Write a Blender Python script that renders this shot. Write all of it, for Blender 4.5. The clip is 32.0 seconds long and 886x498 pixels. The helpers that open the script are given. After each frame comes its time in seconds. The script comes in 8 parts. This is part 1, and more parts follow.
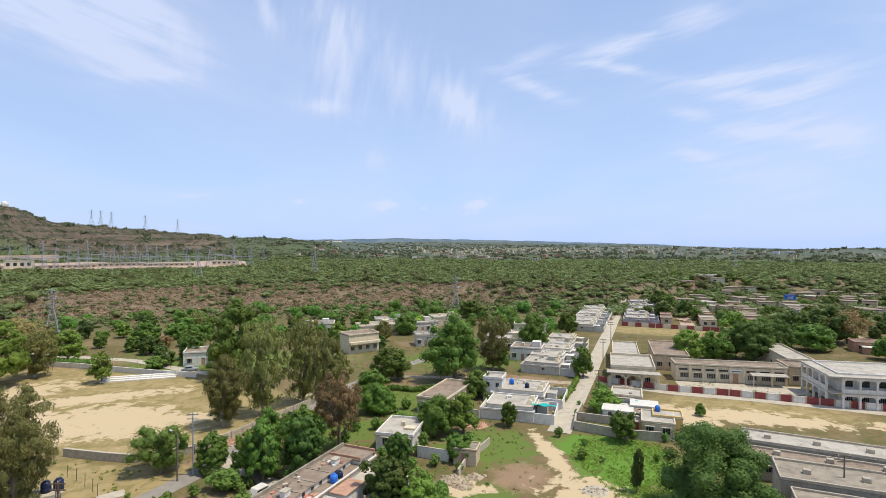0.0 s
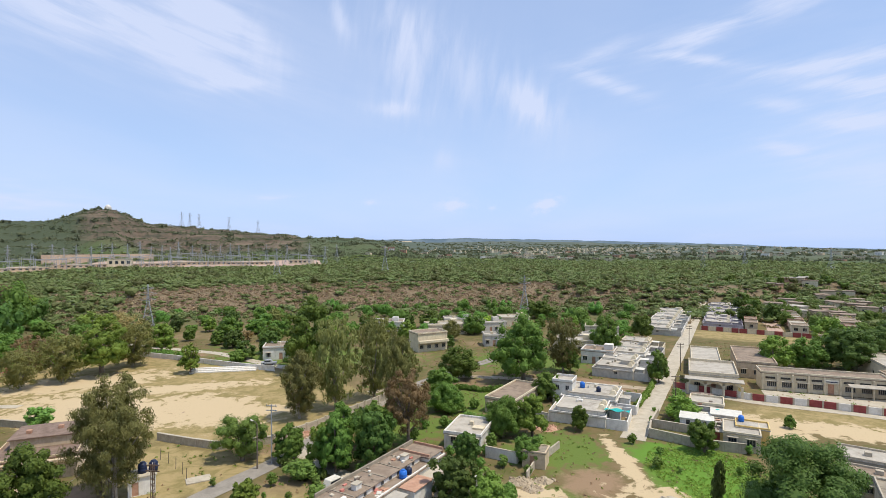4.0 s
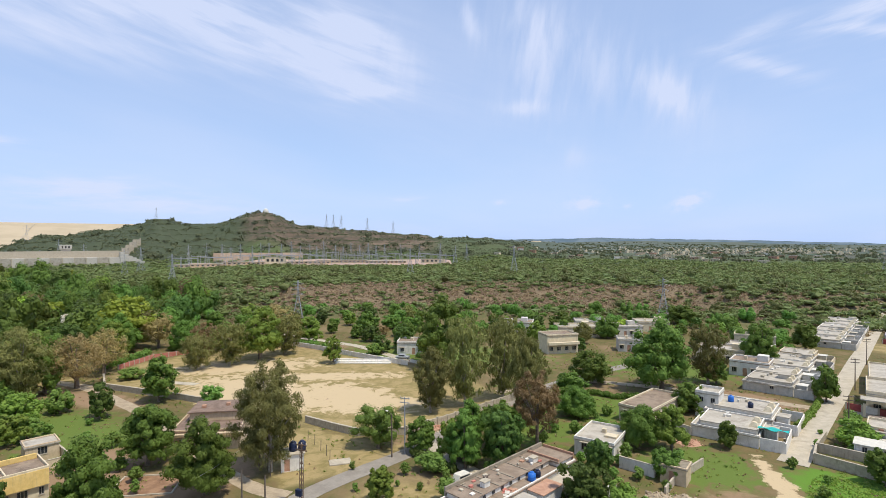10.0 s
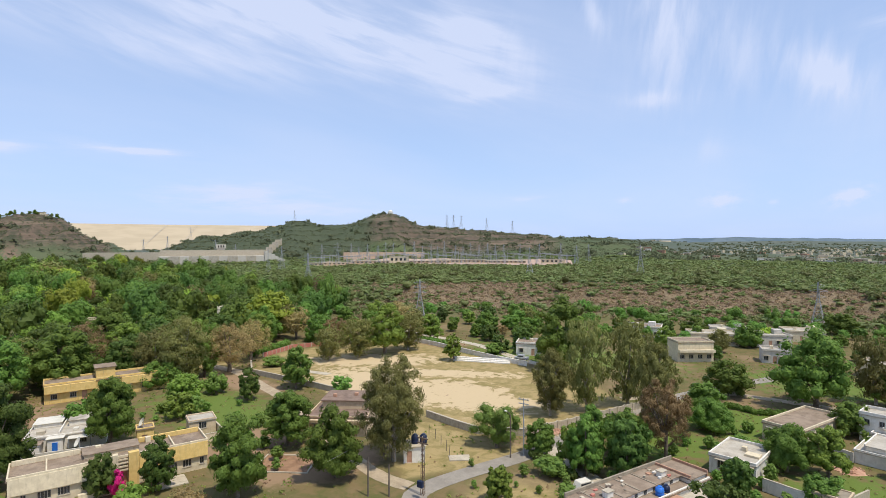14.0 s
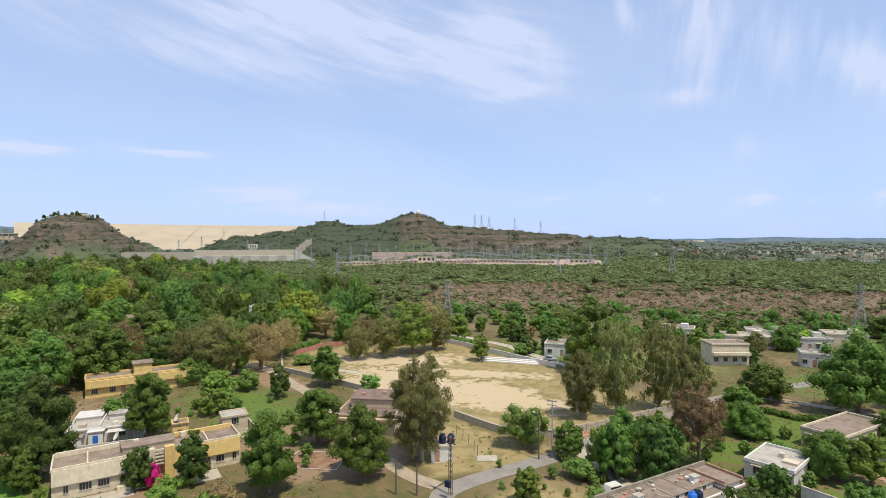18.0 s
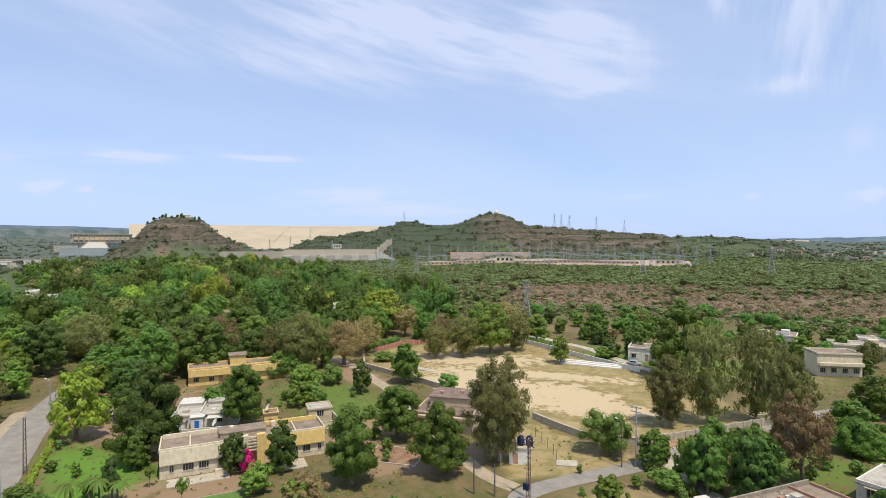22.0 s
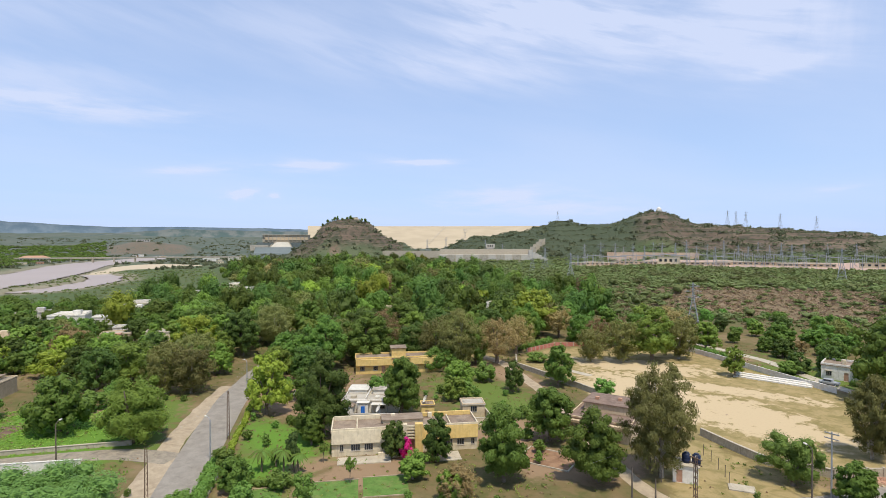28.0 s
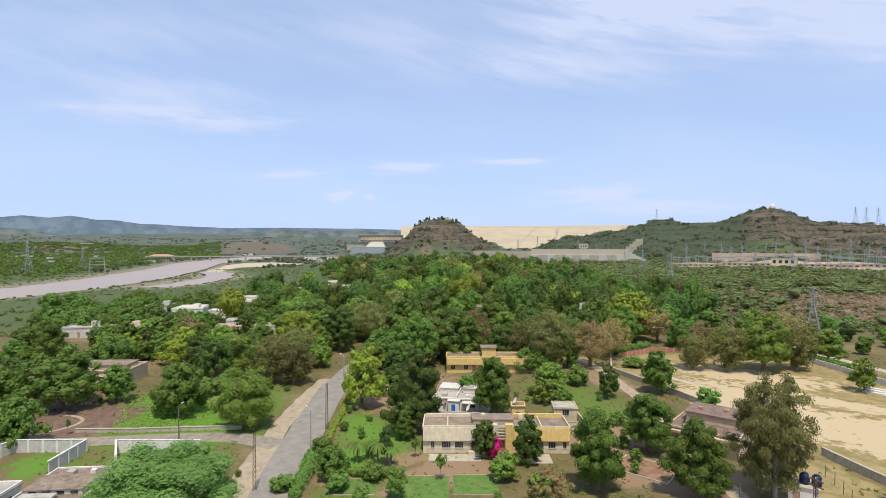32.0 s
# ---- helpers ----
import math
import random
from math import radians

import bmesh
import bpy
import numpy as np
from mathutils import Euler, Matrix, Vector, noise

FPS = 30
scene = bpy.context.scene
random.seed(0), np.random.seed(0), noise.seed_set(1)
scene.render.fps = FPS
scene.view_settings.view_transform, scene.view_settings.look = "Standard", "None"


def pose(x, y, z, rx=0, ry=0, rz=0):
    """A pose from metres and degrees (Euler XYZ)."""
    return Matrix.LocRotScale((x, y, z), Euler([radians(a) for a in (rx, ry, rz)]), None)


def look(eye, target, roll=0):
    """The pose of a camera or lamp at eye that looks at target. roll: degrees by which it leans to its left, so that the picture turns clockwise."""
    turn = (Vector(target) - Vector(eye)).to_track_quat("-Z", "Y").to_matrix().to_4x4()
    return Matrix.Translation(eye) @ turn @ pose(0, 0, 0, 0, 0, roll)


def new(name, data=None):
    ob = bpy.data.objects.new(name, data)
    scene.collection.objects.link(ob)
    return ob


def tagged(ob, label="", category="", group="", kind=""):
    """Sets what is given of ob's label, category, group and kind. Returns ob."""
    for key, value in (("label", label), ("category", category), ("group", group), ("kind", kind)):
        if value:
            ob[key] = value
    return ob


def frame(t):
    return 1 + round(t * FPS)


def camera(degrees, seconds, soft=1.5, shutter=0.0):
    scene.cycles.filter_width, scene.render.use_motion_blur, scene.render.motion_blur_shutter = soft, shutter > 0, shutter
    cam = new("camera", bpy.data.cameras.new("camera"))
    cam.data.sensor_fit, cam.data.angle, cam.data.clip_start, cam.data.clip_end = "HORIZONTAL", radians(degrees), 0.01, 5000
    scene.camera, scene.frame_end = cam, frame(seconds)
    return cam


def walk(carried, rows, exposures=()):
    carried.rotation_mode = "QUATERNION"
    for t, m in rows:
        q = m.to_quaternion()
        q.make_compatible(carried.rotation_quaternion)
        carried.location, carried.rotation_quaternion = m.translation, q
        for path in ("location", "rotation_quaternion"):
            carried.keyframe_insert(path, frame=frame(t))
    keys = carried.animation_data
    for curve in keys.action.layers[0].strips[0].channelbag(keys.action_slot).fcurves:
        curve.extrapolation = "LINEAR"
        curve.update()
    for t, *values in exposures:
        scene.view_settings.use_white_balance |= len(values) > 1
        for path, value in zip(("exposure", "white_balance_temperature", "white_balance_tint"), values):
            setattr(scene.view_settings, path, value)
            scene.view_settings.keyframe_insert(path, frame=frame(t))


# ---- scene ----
cam = camera(78.84, 32.0, soft=0.75)
# time and heading; the camera hangs in the air and turns
PATH = [
    (0, 0.00), (0.5, 0.60), (1, 1.58), (1.5, 2.41), (2, 3.38), (2.5, 4.29),
    (3, 5.26), (3.5, 6.20), (4, 7.26), (4.5, 8.15), (6.5, 11.88), (7, 12.88),
    (7.5, 14.15), (8, 15.21), (8.5, 16.33), (9, 17.60), (9.5, 19.07), (10, 20.91),
    (10.5, 22.82), (11, 25.20), (11.5, 27.21), (12, 29.16), (12.5, 30.45), (13, 31.64),
    (13.5, 32.61), (14, 33.53), (14.5, 34.19), (16.5, 35.31), (17, 35.88), (17.5, 36.24),
    (18, 36.48), (18.5, 36.84), (19, 37.85), (19.5, 39.08), (20, 40.44), (20.5, 41.73),
    (21, 42.97), (21.5, 43.92), (22, 44.78), (22.5, 45.76), (23, 47.01), (23.5, 48.05),
    (24, 49.15), (24.5, 50.50), (25, 52.03), (25.5, 53.40), (27.5, 59.22), (28, 60.92),
    (28.5, 62.58), (29, 64.20), (29.5, 65.60), (30, 66.86), (30.5, 68.25), (31, 69.17),
    (31.5, 69.88), (32, 70.52),
]
walk(cam, [(t, pose(0, 0, 35, 89.303, 0.078, yaw)) for t, yaw in PATH])

# ---- light ----
SUN_EL, SUN_AZ = radians(66), radians(100)     # bearing clockwise from +y
world = bpy.data.worlds.new("sky")
scene.world = world
world.use_nodes = True
wn, wl = world.node_tree.nodes, world.node_tree.links
bg = wn["Background"]
bg.inputs[1].default_value = 0.15
sky = wn.new("ShaderNodeTexSky")
sky.sky_type, sky.sun_disc, sky.sun_elevation, sky.sun_rotation = "NISHITA", False, SUN_EL, SUN_AZ
sky.air_density, sky.dust_density, sky.ozone_density, sky.altitude = 1.0, 0.35, 1.6, 300
tc = wn.new("ShaderNodeTexCoord")


def wmath(op, a, b=None, c=None):
    n = wn.new("ShaderNodeMath")
    n.operation = op
    for i, v in enumerate((a, b, c)):
        if v is None:
            continue
        if isinstance(v, (int, float)):
            n.inputs[i].default_value = v
        else:
            wl.new(v, n.inputs[i])
    return n.outputs[0]


sep = wn.new("ShaderNodeSeparateXYZ")
wl.new(tc.outputs["Generated"], sep.inputs[0])
up = wmath("MAXIMUM", sep.outputs[2], 0.0)
# cirrus on a flat sheet far above: the direction divided by its height
den = wmath("ADD", up, 0.10)
comb = wn.new("ShaderNodeCombineXYZ")
wl.new(wmath("DIVIDE", sep.outputs[0], den), comb.inputs[0])
wl.new(wmath("DIVIDE", sep.outputs[1], den), comb.inputs[1])
bearing = wmath("MULTIPLY", wmath("ARCTAN2", wmath("MULTIPLY", sep.outputs[0], -1.0), sep.outputs[1]), 57.296)
lift = wmath("MULTIPLY", wmath("ARCSINE", sep.outputs[2]), 57.296)


def wnoise(scale, stretch, turn, detail, rough, distortion, off):
    m = wn.new("ShaderNodeMapping")
    m.inputs["Rotation"].default_value = (0, 0, radians(turn))
    m.inputs["Scale"].default_value = stretch
    m.inputs["Location"].default_value = off
    wl.new(comb.outputs[0], m.inputs[0])
    n = wn.new("ShaderNodeTexNoise")
    n.inputs["Scale"].default_value = scale
    n.inputs["Detail"].default_value = detail
    n.inputs["Roughness"].default_value = rough
    n.inputs["Distortion"].default_value = distortion
    wl.new(m.outputs[0], n.inputs["Vector"])
    return n.outputs["Fac"]


def wramp(v, lo, hi):
    n = wn.new("ShaderNodeMapRange")
    n.interpolation_type = "SMOOTHSTEP"
    n.inputs[1].default_value, n.inputs[2].default_value = lo, hi
    wl.new(v, n.inputs[0])
    return n.outputs[0]


def grain(along, across, tilt, off, detail=6, distortion=0.25):
    """Noise in bearing and height, drawn out along a slope; sizes in degrees."""
    m = wn.new("ShaderNodeMapping")
    m.vector_type = "TEXTURE"
    m.inputs["Rotation"].default_value = (0, 0, radians(tilt))
    m.inputs["Scale"].default_value = (along, across, 1)
    m.inputs["Location"].default_value = (off, off * 0.7, 0)
    wl.new(dome.outputs[0], m.inputs[0])
    n = wn.new("ShaderNodeTexNoise")
    n.inputs["Scale"].default_value = 1.0
    n.inputs["Detail"].default_value = detail
    n.inputs["Roughness"].default_value = 0.58
    n.inputs["Distortion"].default_value = distortion
    wl.new(m.outputs[0], n.inputs["Vector"])
    return n.outputs["Fac"]


def cloud(az, el, wide, high, tilt, much, fibre):
    """One cloud: an oval round its middle, frayed by the fibres of its kind."""
    du, dv = wmath("SUBTRACT", bearing, az), wmath("SUBTRACT", lift, el)
    c, s = math.cos(radians(tilt)), math.sin(radians(tilt))
    a = wmath("DIVIDE", wmath("ADD", wmath("MULTIPLY", du, c), wmath("MULTIPLY", dv, s)), wide)
    b = wmath("DIVIDE", wmath("SUBTRACT", wmath("MULTIPLY", dv, c), wmath("MULTIPLY", du, s)), high)
    q = wmath("ADD", wmath("MULTIPLY", a, a), wmath("MULTIPLY", b, b))
    near_ = wmath("EXPONENT", wmath("MULTIPLY", q, -0.75))
    body = wmath("MULTIPLY", near_, wramp(wmath("ADD", wmath("MULTIPLY", near_, 0.55), fibre), 0.4, 1.25))
    halo = wmath("MULTIPLY", wmath("EXPONENT", wmath("MULTIPLY", q, -0.2)), wmath("MULTIPLY", fibre, 0.17))
    return wmath("MULTIPLY", wmath("ADD", body, halo), much)


dome = wn.new("ShaderNodeCombineXYZ")
wl.new(bearing, dome.inputs[0])
wl.new(lift, dome.inputs[1])
# each cloud: bearing, height, half length, half width, slope in degrees; thickness
BAND = ((49.4, 21.5, 6.9, 2.0, 10, 0.65), (34.5, 18.6, 9.4, 2.94, 15, 0.85), (30.4, 21.3, 4.8, 2.26, 25, 0.85), (29.1, 15.2, 3.0, 0.83, -8, 0.75), (57.8, 17.9, 9.3, 2.07, 8, 0.5), (76.3, 20.8, 10.3, 2.24, 11, 0.42), (48.6, 20.5, 11.0, 2.4, 13, 0.6), (62.9, 17.5, 14.6, 1.37, 3, 0.35), (57.8, 21.4, 6.4, 1.82, -2, 0.45), (97.8, 19.2, 9.3, 1.78, -5, 0.3), (54.2, 24.3, 16.8, 2.21, 7, 0.5))
FAN = ((11.0, 18.4, 4.4, 2.46, 81, 0.62), (12.4, 13.8, 2.9, 0.87, 1, 0.6), (18.0, 22.1, 2.4, 1.04, 65, 0.55), (4.8, 17.1, 3.4, 2.57, 75, 0.45), (-1.4, 14.6, 3.5, 2.21, 51, 0.55), (-2.5, 13.9, 3.1, 1.55, 36, 0.5), (10.6, 21.8, 4.6, 2.24, 28, 0.35), (25.7, 18.4, 3.0, 2.25, 66, 0.3), (7.2, 8.7, 1.3, 1.12, 36, 0.3))
WISP = ((-17.9, 19.0, 4.2, 0.92, -11, 0.85), (-18.0, 17.0, 4.1, 0.53, 15, 0.7), (-25.1, 20.4, 3.1, 1.07, -4, 0.6), (-9.6, 15.7, 4.2, 0.87, 23, 0.6), (-9.0, 18.5, 2.9, 0.85, -17, 0.45), (-28.9, 15.0, 5.9, 0.72, -1, 0.95), (-29.8, 13.2, 3.6, 0.72, 8, 0.7), (-33.8, 13.1, 4.0, 0.74, -15, 0.65), (-24.5, 12.2, 2.4, 0.65, 16, 0.5), (-30.2, 10.0, 3.4, 0.91, 6, 0.7), (-35.8, 9.1, 3.4, 1.6, 20, 0.6), (-25.1, 8.3, 2.8, 0.72, 20, 0.5), (-31.4, 5.7, 6.6, 2.0, 10, 0.3))
FLAT = ((63.3, 8.4, 3.5, 0.33, 1, 0.6), (55.1, 4.8, 5.8, 1.05, -2, 0.62), (49.0, 3.5, 8.5, 0.91, 0, 0.45), (74.8, 7.8, 3.9, 0.63, -3, 0.42), (62.8, 8.4, 2.8, 0.32, 1, 0.6), (99.8, 12.0, 7.0, 0.83, -3, 0.55), (91.5, 11.5, 5.7, 0.84, -6, 0.42), (85.9, 7.0, 4.0, 0.45, -6, 0.6), (74.8, 8.0, 2.9, 0.47, -2, 0.42), (24.9, 4.6, 2.2, 0.38, -3, 0.4))
PUFF = ((6.2, 3.9, 1.6, 0.62, -3, 0.75), (-3.5, 3.9, 1.5, 0.62, -20, 0.95), (81.3, 4.8, 1.0, 0.4, -13, 0.95), (78.2, 4.7, 0.4, 0.27, -1, 0.7), (81.4, 4.9, 1.4, 0.38, -8, 0.65), (78.3, 4.7, 0.5, 0.22, 0, 0.5), (14.9, 4.2, 0.8, 0.33, -1, 0.4), (2.1, 3.6, 0.4, 0.27, 0, 0.4))
OUT = ((-60, 20, 22, 8, 0, 0.5), (130, 22, 25, 8, 0, 0.5), (200, 30, 60, 14, 0, 0.5), (98, 14, 10, 1.6, 0, 0.4))
cover = wmath("MULTIPLY", wramp(wnoise(0.5, (1.2, 0.6, 1), 0, 5, 0.5, 0.2, (8.1, 1.2, 0)), 0.3, 0.72), 0.26)
for kind_, much_, fibre in ((BAND, 0.74, grain(9.0, 1.5, 15, 3.0)), (FAN, 0.95, grain(1.3, 6.0, 8, 9.0)), (WISP, 1.0, grain(5.0, 0.8, -8, 17.0)), (FLAT, 1.35, grain(4.0, 0.7, 0, 23.0)), (PUFF, 1.3, grain(0.9, 0.6, 0, 31.0)), (OUT, 1.0, grain(8.0, 2.0, 10, 41.0))):
    frayed = wmath("ADD", wmath("MULTIPLY", wmath("SUBTRACT", fibre, 0.5), 1.3), 0.5)
    for one in kind_:
        cover = wmath("ADD", cover, cloud(*one[:5], one[5] * much_, frayed))
cover = wmath("MINIMUM", cover, 0.82)
mix = wn.new("ShaderNodeMix")
mix.data_type = "RGBA"
wl.new(cover, mix.inputs["Factor"])
# thin haze: the clear sky pales towards the horizon
haze = wn.new("ShaderNodeMix")
haze.data_type = "RGBA"
thick = wmath("ADD", wmath("MULTIPLY", wmath("EXPONENT", wmath("MULTIPLY", up, -4.5)), 0.50), 0.42)
wl.new(thick, haze.inputs["Factor"])
wl.new(sky.outputs[0], haze.inputs["A"])
haze.inputs["B"].default_value = (3.2, 4.35, 6.9, 1)
wl.new(haze.outputs["Result"], mix.inputs["A"])
mix.inputs["B"].default_value = (4.65, 5.15, 6.6, 1)
wl.new(mix.outputs["Result"], bg.inputs[0])

sun = new("sun", bpy.data.lights.new("sun", "SUN"))
sun.data.energy, sun.data.angle, sun.data.color = 4.0, radians(0.6), (1.0, 0.925, 0.80)
sun.matrix_basis = look((math.sin(SUN_AZ) * math.cos(SUN_EL) * 100, math.cos(SUN_AZ) * math.cos(SUN_EL) * 100, math.sin(SUN_EL) * 100), (0, 0, 0))
scene.view_settings.exposure = 0.0

# ---- materials ----


class Nodes:
    """A small builder for node materials."""

    def __init__(self, name, rough=0.85, spec=0.3):
        self.mat = bpy.data.materials.new(name)
        self.mat.use_nodes = True
        self.n, self.l = self.mat.node_tree.nodes, self.mat.node_tree.links
        self.bsdf = self.n["Principled BSDF"]
        self.bsdf.inputs["Roughness"].default_value = rough
        self.bsdf.inputs["Specular IOR Level"].default_value = spec
        self.geo = self.n.new("ShaderNodeNewGeometry")
        self.tex = self.n.new("ShaderNodeTexCoord")

    def noise(self, scale, detail=4, rough=0.6, where="world", distortion=0.0, stretch=None):
        n = self.n.new("ShaderNodeTexNoise")
        n.inputs["Scale"].default_value = scale
        n.inputs["Detail"].default_value = detail
        n.inputs["Roughness"].default_value = rough
        n.inputs["Distortion"].default_value = distortion
        src = self.geo.outputs["Position"] if where == "world" else self.tex.outputs["Object"]
        if stretch:
            m = self.n.new("ShaderNodeMapping")
            m.inputs["Scale"].default_value = stretch
            self.l.new(src, m.inputs[0])
            src = m.outputs[0]
        self.l.new(src, n.inputs["Vector"])
        return n.outputs["Fac"]

    def ramp(self, v, lo, hi):
        n = self.n.new("ShaderNodeMapRange")
        n.interpolation_type = "SMOOTHSTEP"
        n.inputs[1].default_value, n.inputs[2].default_value = lo, hi
        self.l.new(v, n.inputs[0])
        return n.outputs[0]

    def math(self, op, a, b):
        n = self.n.new("ShaderNodeMath")
        n.operation = op
        for i, v in enumerate((a, b)):
            if isinstance(v, (int, float)):
                n.inputs[i].default_value = v
            else:
                self.l.new(v, n.inputs[i])
        return n.outputs[0]

    def mix(self, fac, a, b):
        n = self.n.new("ShaderNodeMix")
        n.data_type = "RGBA"
        for key, v in (("Factor", fac), ("A", a), ("B", b)):
            if isinstance(v, (int, float)):
                n.inputs[key].default_value = v
            elif isinstance(v, tuple):
                n.inputs[key].default_value = (*v, 1)
            else:
                self.l.new(v, n.inputs[key])
        return n.outputs["Result"]

    def attr(self, name):
        n = self.n.new("ShaderNodeAttribute")
        n.attribute_name = name
        return n.outputs["Fac"]

    def bump(self, v, strength=0.4, distance=0.05):
        n = self.n.new("ShaderNodeBump")
        n.inputs["Strength"].default_value, n.inputs["Distance"].default_value = strength, distance
        self.l.new(v, n.inputs["Height"])
        self.l.new(n.outputs[0], self.bsdf.inputs["Normal"])
        return self

    def done(self, colour):
        if isinstance(colour, tuple):
            self.bsdf.inputs["Base Color"].default_value = (*colour, 1)
        else:
            self.l.new(colour, self.bsdf.inputs["Base Color"])
        return self.mat


def plain(name, a, b, scale=1.5, rough=0.85, stain=None, spec=0.3, metal=0.0):
    """Two tones of a worn surface, with a third in stains."""
    m = Nodes(name, rough, spec)
    m.bsdf.inputs["Metallic"].default_value = metal
    col = m.mix(m.ramp(m.noise(scale, 6, 0.65), 0.35, 0.65), a, b)
    fine = m.noise(scale * 9, 4, 0.7)
    col = m.mix(m.math("MULTIPLY", m.ramp(fine, 0.45, 0.75), 0.35), col, tuple(v * 0.62 for v in a))
    if stain:
        col = m.mix(m.math("MULTIPLY", m.ramp(m.noise(scale * 0.6, 7, 0.72, distortion=0.8), 0.5, 0.68), 0.8), col, stain)
    m.bump(fine, 0.25, 0.03)
    return m.done(col)


def streaky(name, a, b, stain, scale=1.2):
    """Painted or plastered wall with rain streaks and patches."""
    m = Nodes(name, 0.88, 0.25)
    col = m.mix(m.ramp(m.noise(scale, 6, 0.65), 0.35, 0.65), a, b)
    runs = m.noise(1.4, 5, 0.7, stretch=(2.2, 2.2, 0.25))
    col = m.mix(m.math("MULTIPLY", m.ramp(runs, 0.52, 0.72), 0.6), col, stain)
    m.bump(m.noise(14, 4, 0.7), 0.2, 0.02)
    return m.done(col)


def leaf(name, a, b, c, see=0.34, bluish=0.18):
    """Foliage: each leaf has its own tone, each plant its own tint."""
    a, b, c = ([v * 1.34 for v in q] for q in (a, b, c))
    a, b, c = ((q[0] * 1.1, q[1], max(q[2] * 1.1, q[1] * bluish)) for q in (a, b, c))
    m = Nodes(name, 0.58, 0.2)
    info = m.n.new("ShaderNodeObjectInfo")
    col = m.mix(m.math("ADD", m.math("MULTIPLY", m.geo.outputs["Random Per Island"], 0.45), 0.28), a, b)
    col = m.mix(m.math("MULTIPLY", m.ramp(m.noise(0.45, 3, 0.6), 0.35, 0.7), 0.6), col, c)
    hsv = m.n.new("ShaderNodeHueSaturation")
    tint = m.math("ADD", info.outputs["Random"], m.attr("tint"))
    m.l.new(m.math("ADD", m.math("MULTIPLY", tint, 0.035), 0.472), hsv.inputs["Hue"])
    m.l.new(m.math("ADD", m.math("MULTIPLY", tint, 0.5), 0.75), hsv.inputs["Value"])
    m.l.new(col, hsv.inputs["Color"])
    m.done(hsv.outputs[0])
    tr = m.n.new("ShaderNodeBsdfTranslucent")
    m.l.new(hsv.outputs[0], tr.inputs[0])
    mx = m.n.new("ShaderNodeMixShader")
    mx.inputs[0].default_value = see
    m.l.new(m.bsdf.outputs[0], mx.inputs[1])
    m.l.new(tr.outputs[0], mx.inputs[2])
    m.l.new(mx.outputs[0], m.n["Material Output"].inputs[0])
    return m.mat


LEAF = {
    "round": leaf("leaf_green", (0.066, 0.132, 0.018), (0.115, 0.205, 0.03), (0.08, 0.155, 0.02)),
    "dark": leaf("leaf_dark_green", (0.048, 0.095, 0.018), (0.09, 0.155, 0.03), (0.055, 0.105, 0.02)),
    "bright": leaf("leaf_fresh_green", (0.098, 0.182, 0.02), (0.165, 0.27, 0.033), (0.12, 0.205, 0.024), bluish=0.17),
    "lime": leaf("leaf_feathery_green", (0.085, 0.165, 0.035), (0.15, 0.255, 0.06), (0.105, 0.195, 0.04), bluish=0.2),
    "yellow": leaf("leaf_yellow_green", (0.165, 0.275, 0.025), (0.25, 0.37, 0.045), (0.20, 0.29, 0.03), bluish=0.13),
    "euc": leaf("leaf_olive", (0.118, 0.145, 0.04), (0.195, 0.215, 0.06), (0.15, 0.172, 0.048)),
    "brown": leaf("leaf_brownish", (0.185, 0.17, 0.06), (0.285, 0.24, 0.09), (0.23, 0.19, 0.07)),
    "bush": leaf("leaf_bush", (0.085, 0.17, 0.02), (0.15, 0.265, 0.035), (0.10, 0.2, 0.025), bluish=0.2),
    "column": leaf("leaf_cypress", (0.045, 0.09, 0.022), (0.085, 0.145, 0.035), (0.06, 0.1, 0.025)),
    "small": leaf("leaf_young", (0.09, 0.17, 0.03), (0.14, 0.22, 0.04), (0.11, 0.18, 0.03)),
    "pink": leaf("petal_magenta", (0.40, 0.015, 0.12), (0.56, 0.04, 0.2), (0.45, 0.02, 0.14)),
    # higher bluish on scrub and hillscrub puts distance haze into the leaf colour
    "scrub": leaf("leaf_scrub", (0.085, 0.125, 0.035), (0.14, 0.18, 0.055), (0.105, 0.135, 0.045), bluish=0.32),
    "hillscrub": leaf("leaf_hill_scrub", (0.068, 0.09, 0.042), (0.105, 0.125, 0.058), (0.085, 0.1, 0.05), bluish=0.42),
    "dryscrub": leaf("leaf_dry_scrub", (0.15, 0.13, 0.06), (0.22, 0.18, 0.09), (0.14, 0.13, 0.055)),
    "lush": leaf("grass_lush", (0.15, 0.29, 0.03), (0.24, 0.40, 0.05), (0.18, 0.32, 0.035)),
    "straw": leaf("dry_straw", (0.19, 0.15, 0.085), (0.27, 0.215, 0.125), (0.18, 0.145, 0.08)),
    "grass": leaf("grass_green", (0.12, 0.17, 0.03), (0.2, 0.25, 0.055), (0.15, 0.2, 0.04)),
    "hay": leaf("grass_dry", (0.26, 0.215, 0.10), (0.36, 0.29, 0.145), (0.24, 0.2, 0.09)),
}
BARK = plain("bark", (0.16, 0.12, 0.085), (0.24, 0.19, 0.14), 3.0)
BARK_PALE = plain("bark_pale", (0.33, 0.29, 0.23), (0.45, 0.40, 0.33), 2.0, stain=(0.2, 0.16, 0.12))
ASPHALT = plain("asphalt", (0.255, 0.225, 0.185), (0.315, 0.28, 0.23), 0.5, stain=(0.20, 0.175, 0.14))
CONCRETE = plain("concrete", (0.430, 0.375, 0.283), (0.514, 0.450, 0.339), 0.6, stain=(0.326, 0.280, 0.209))
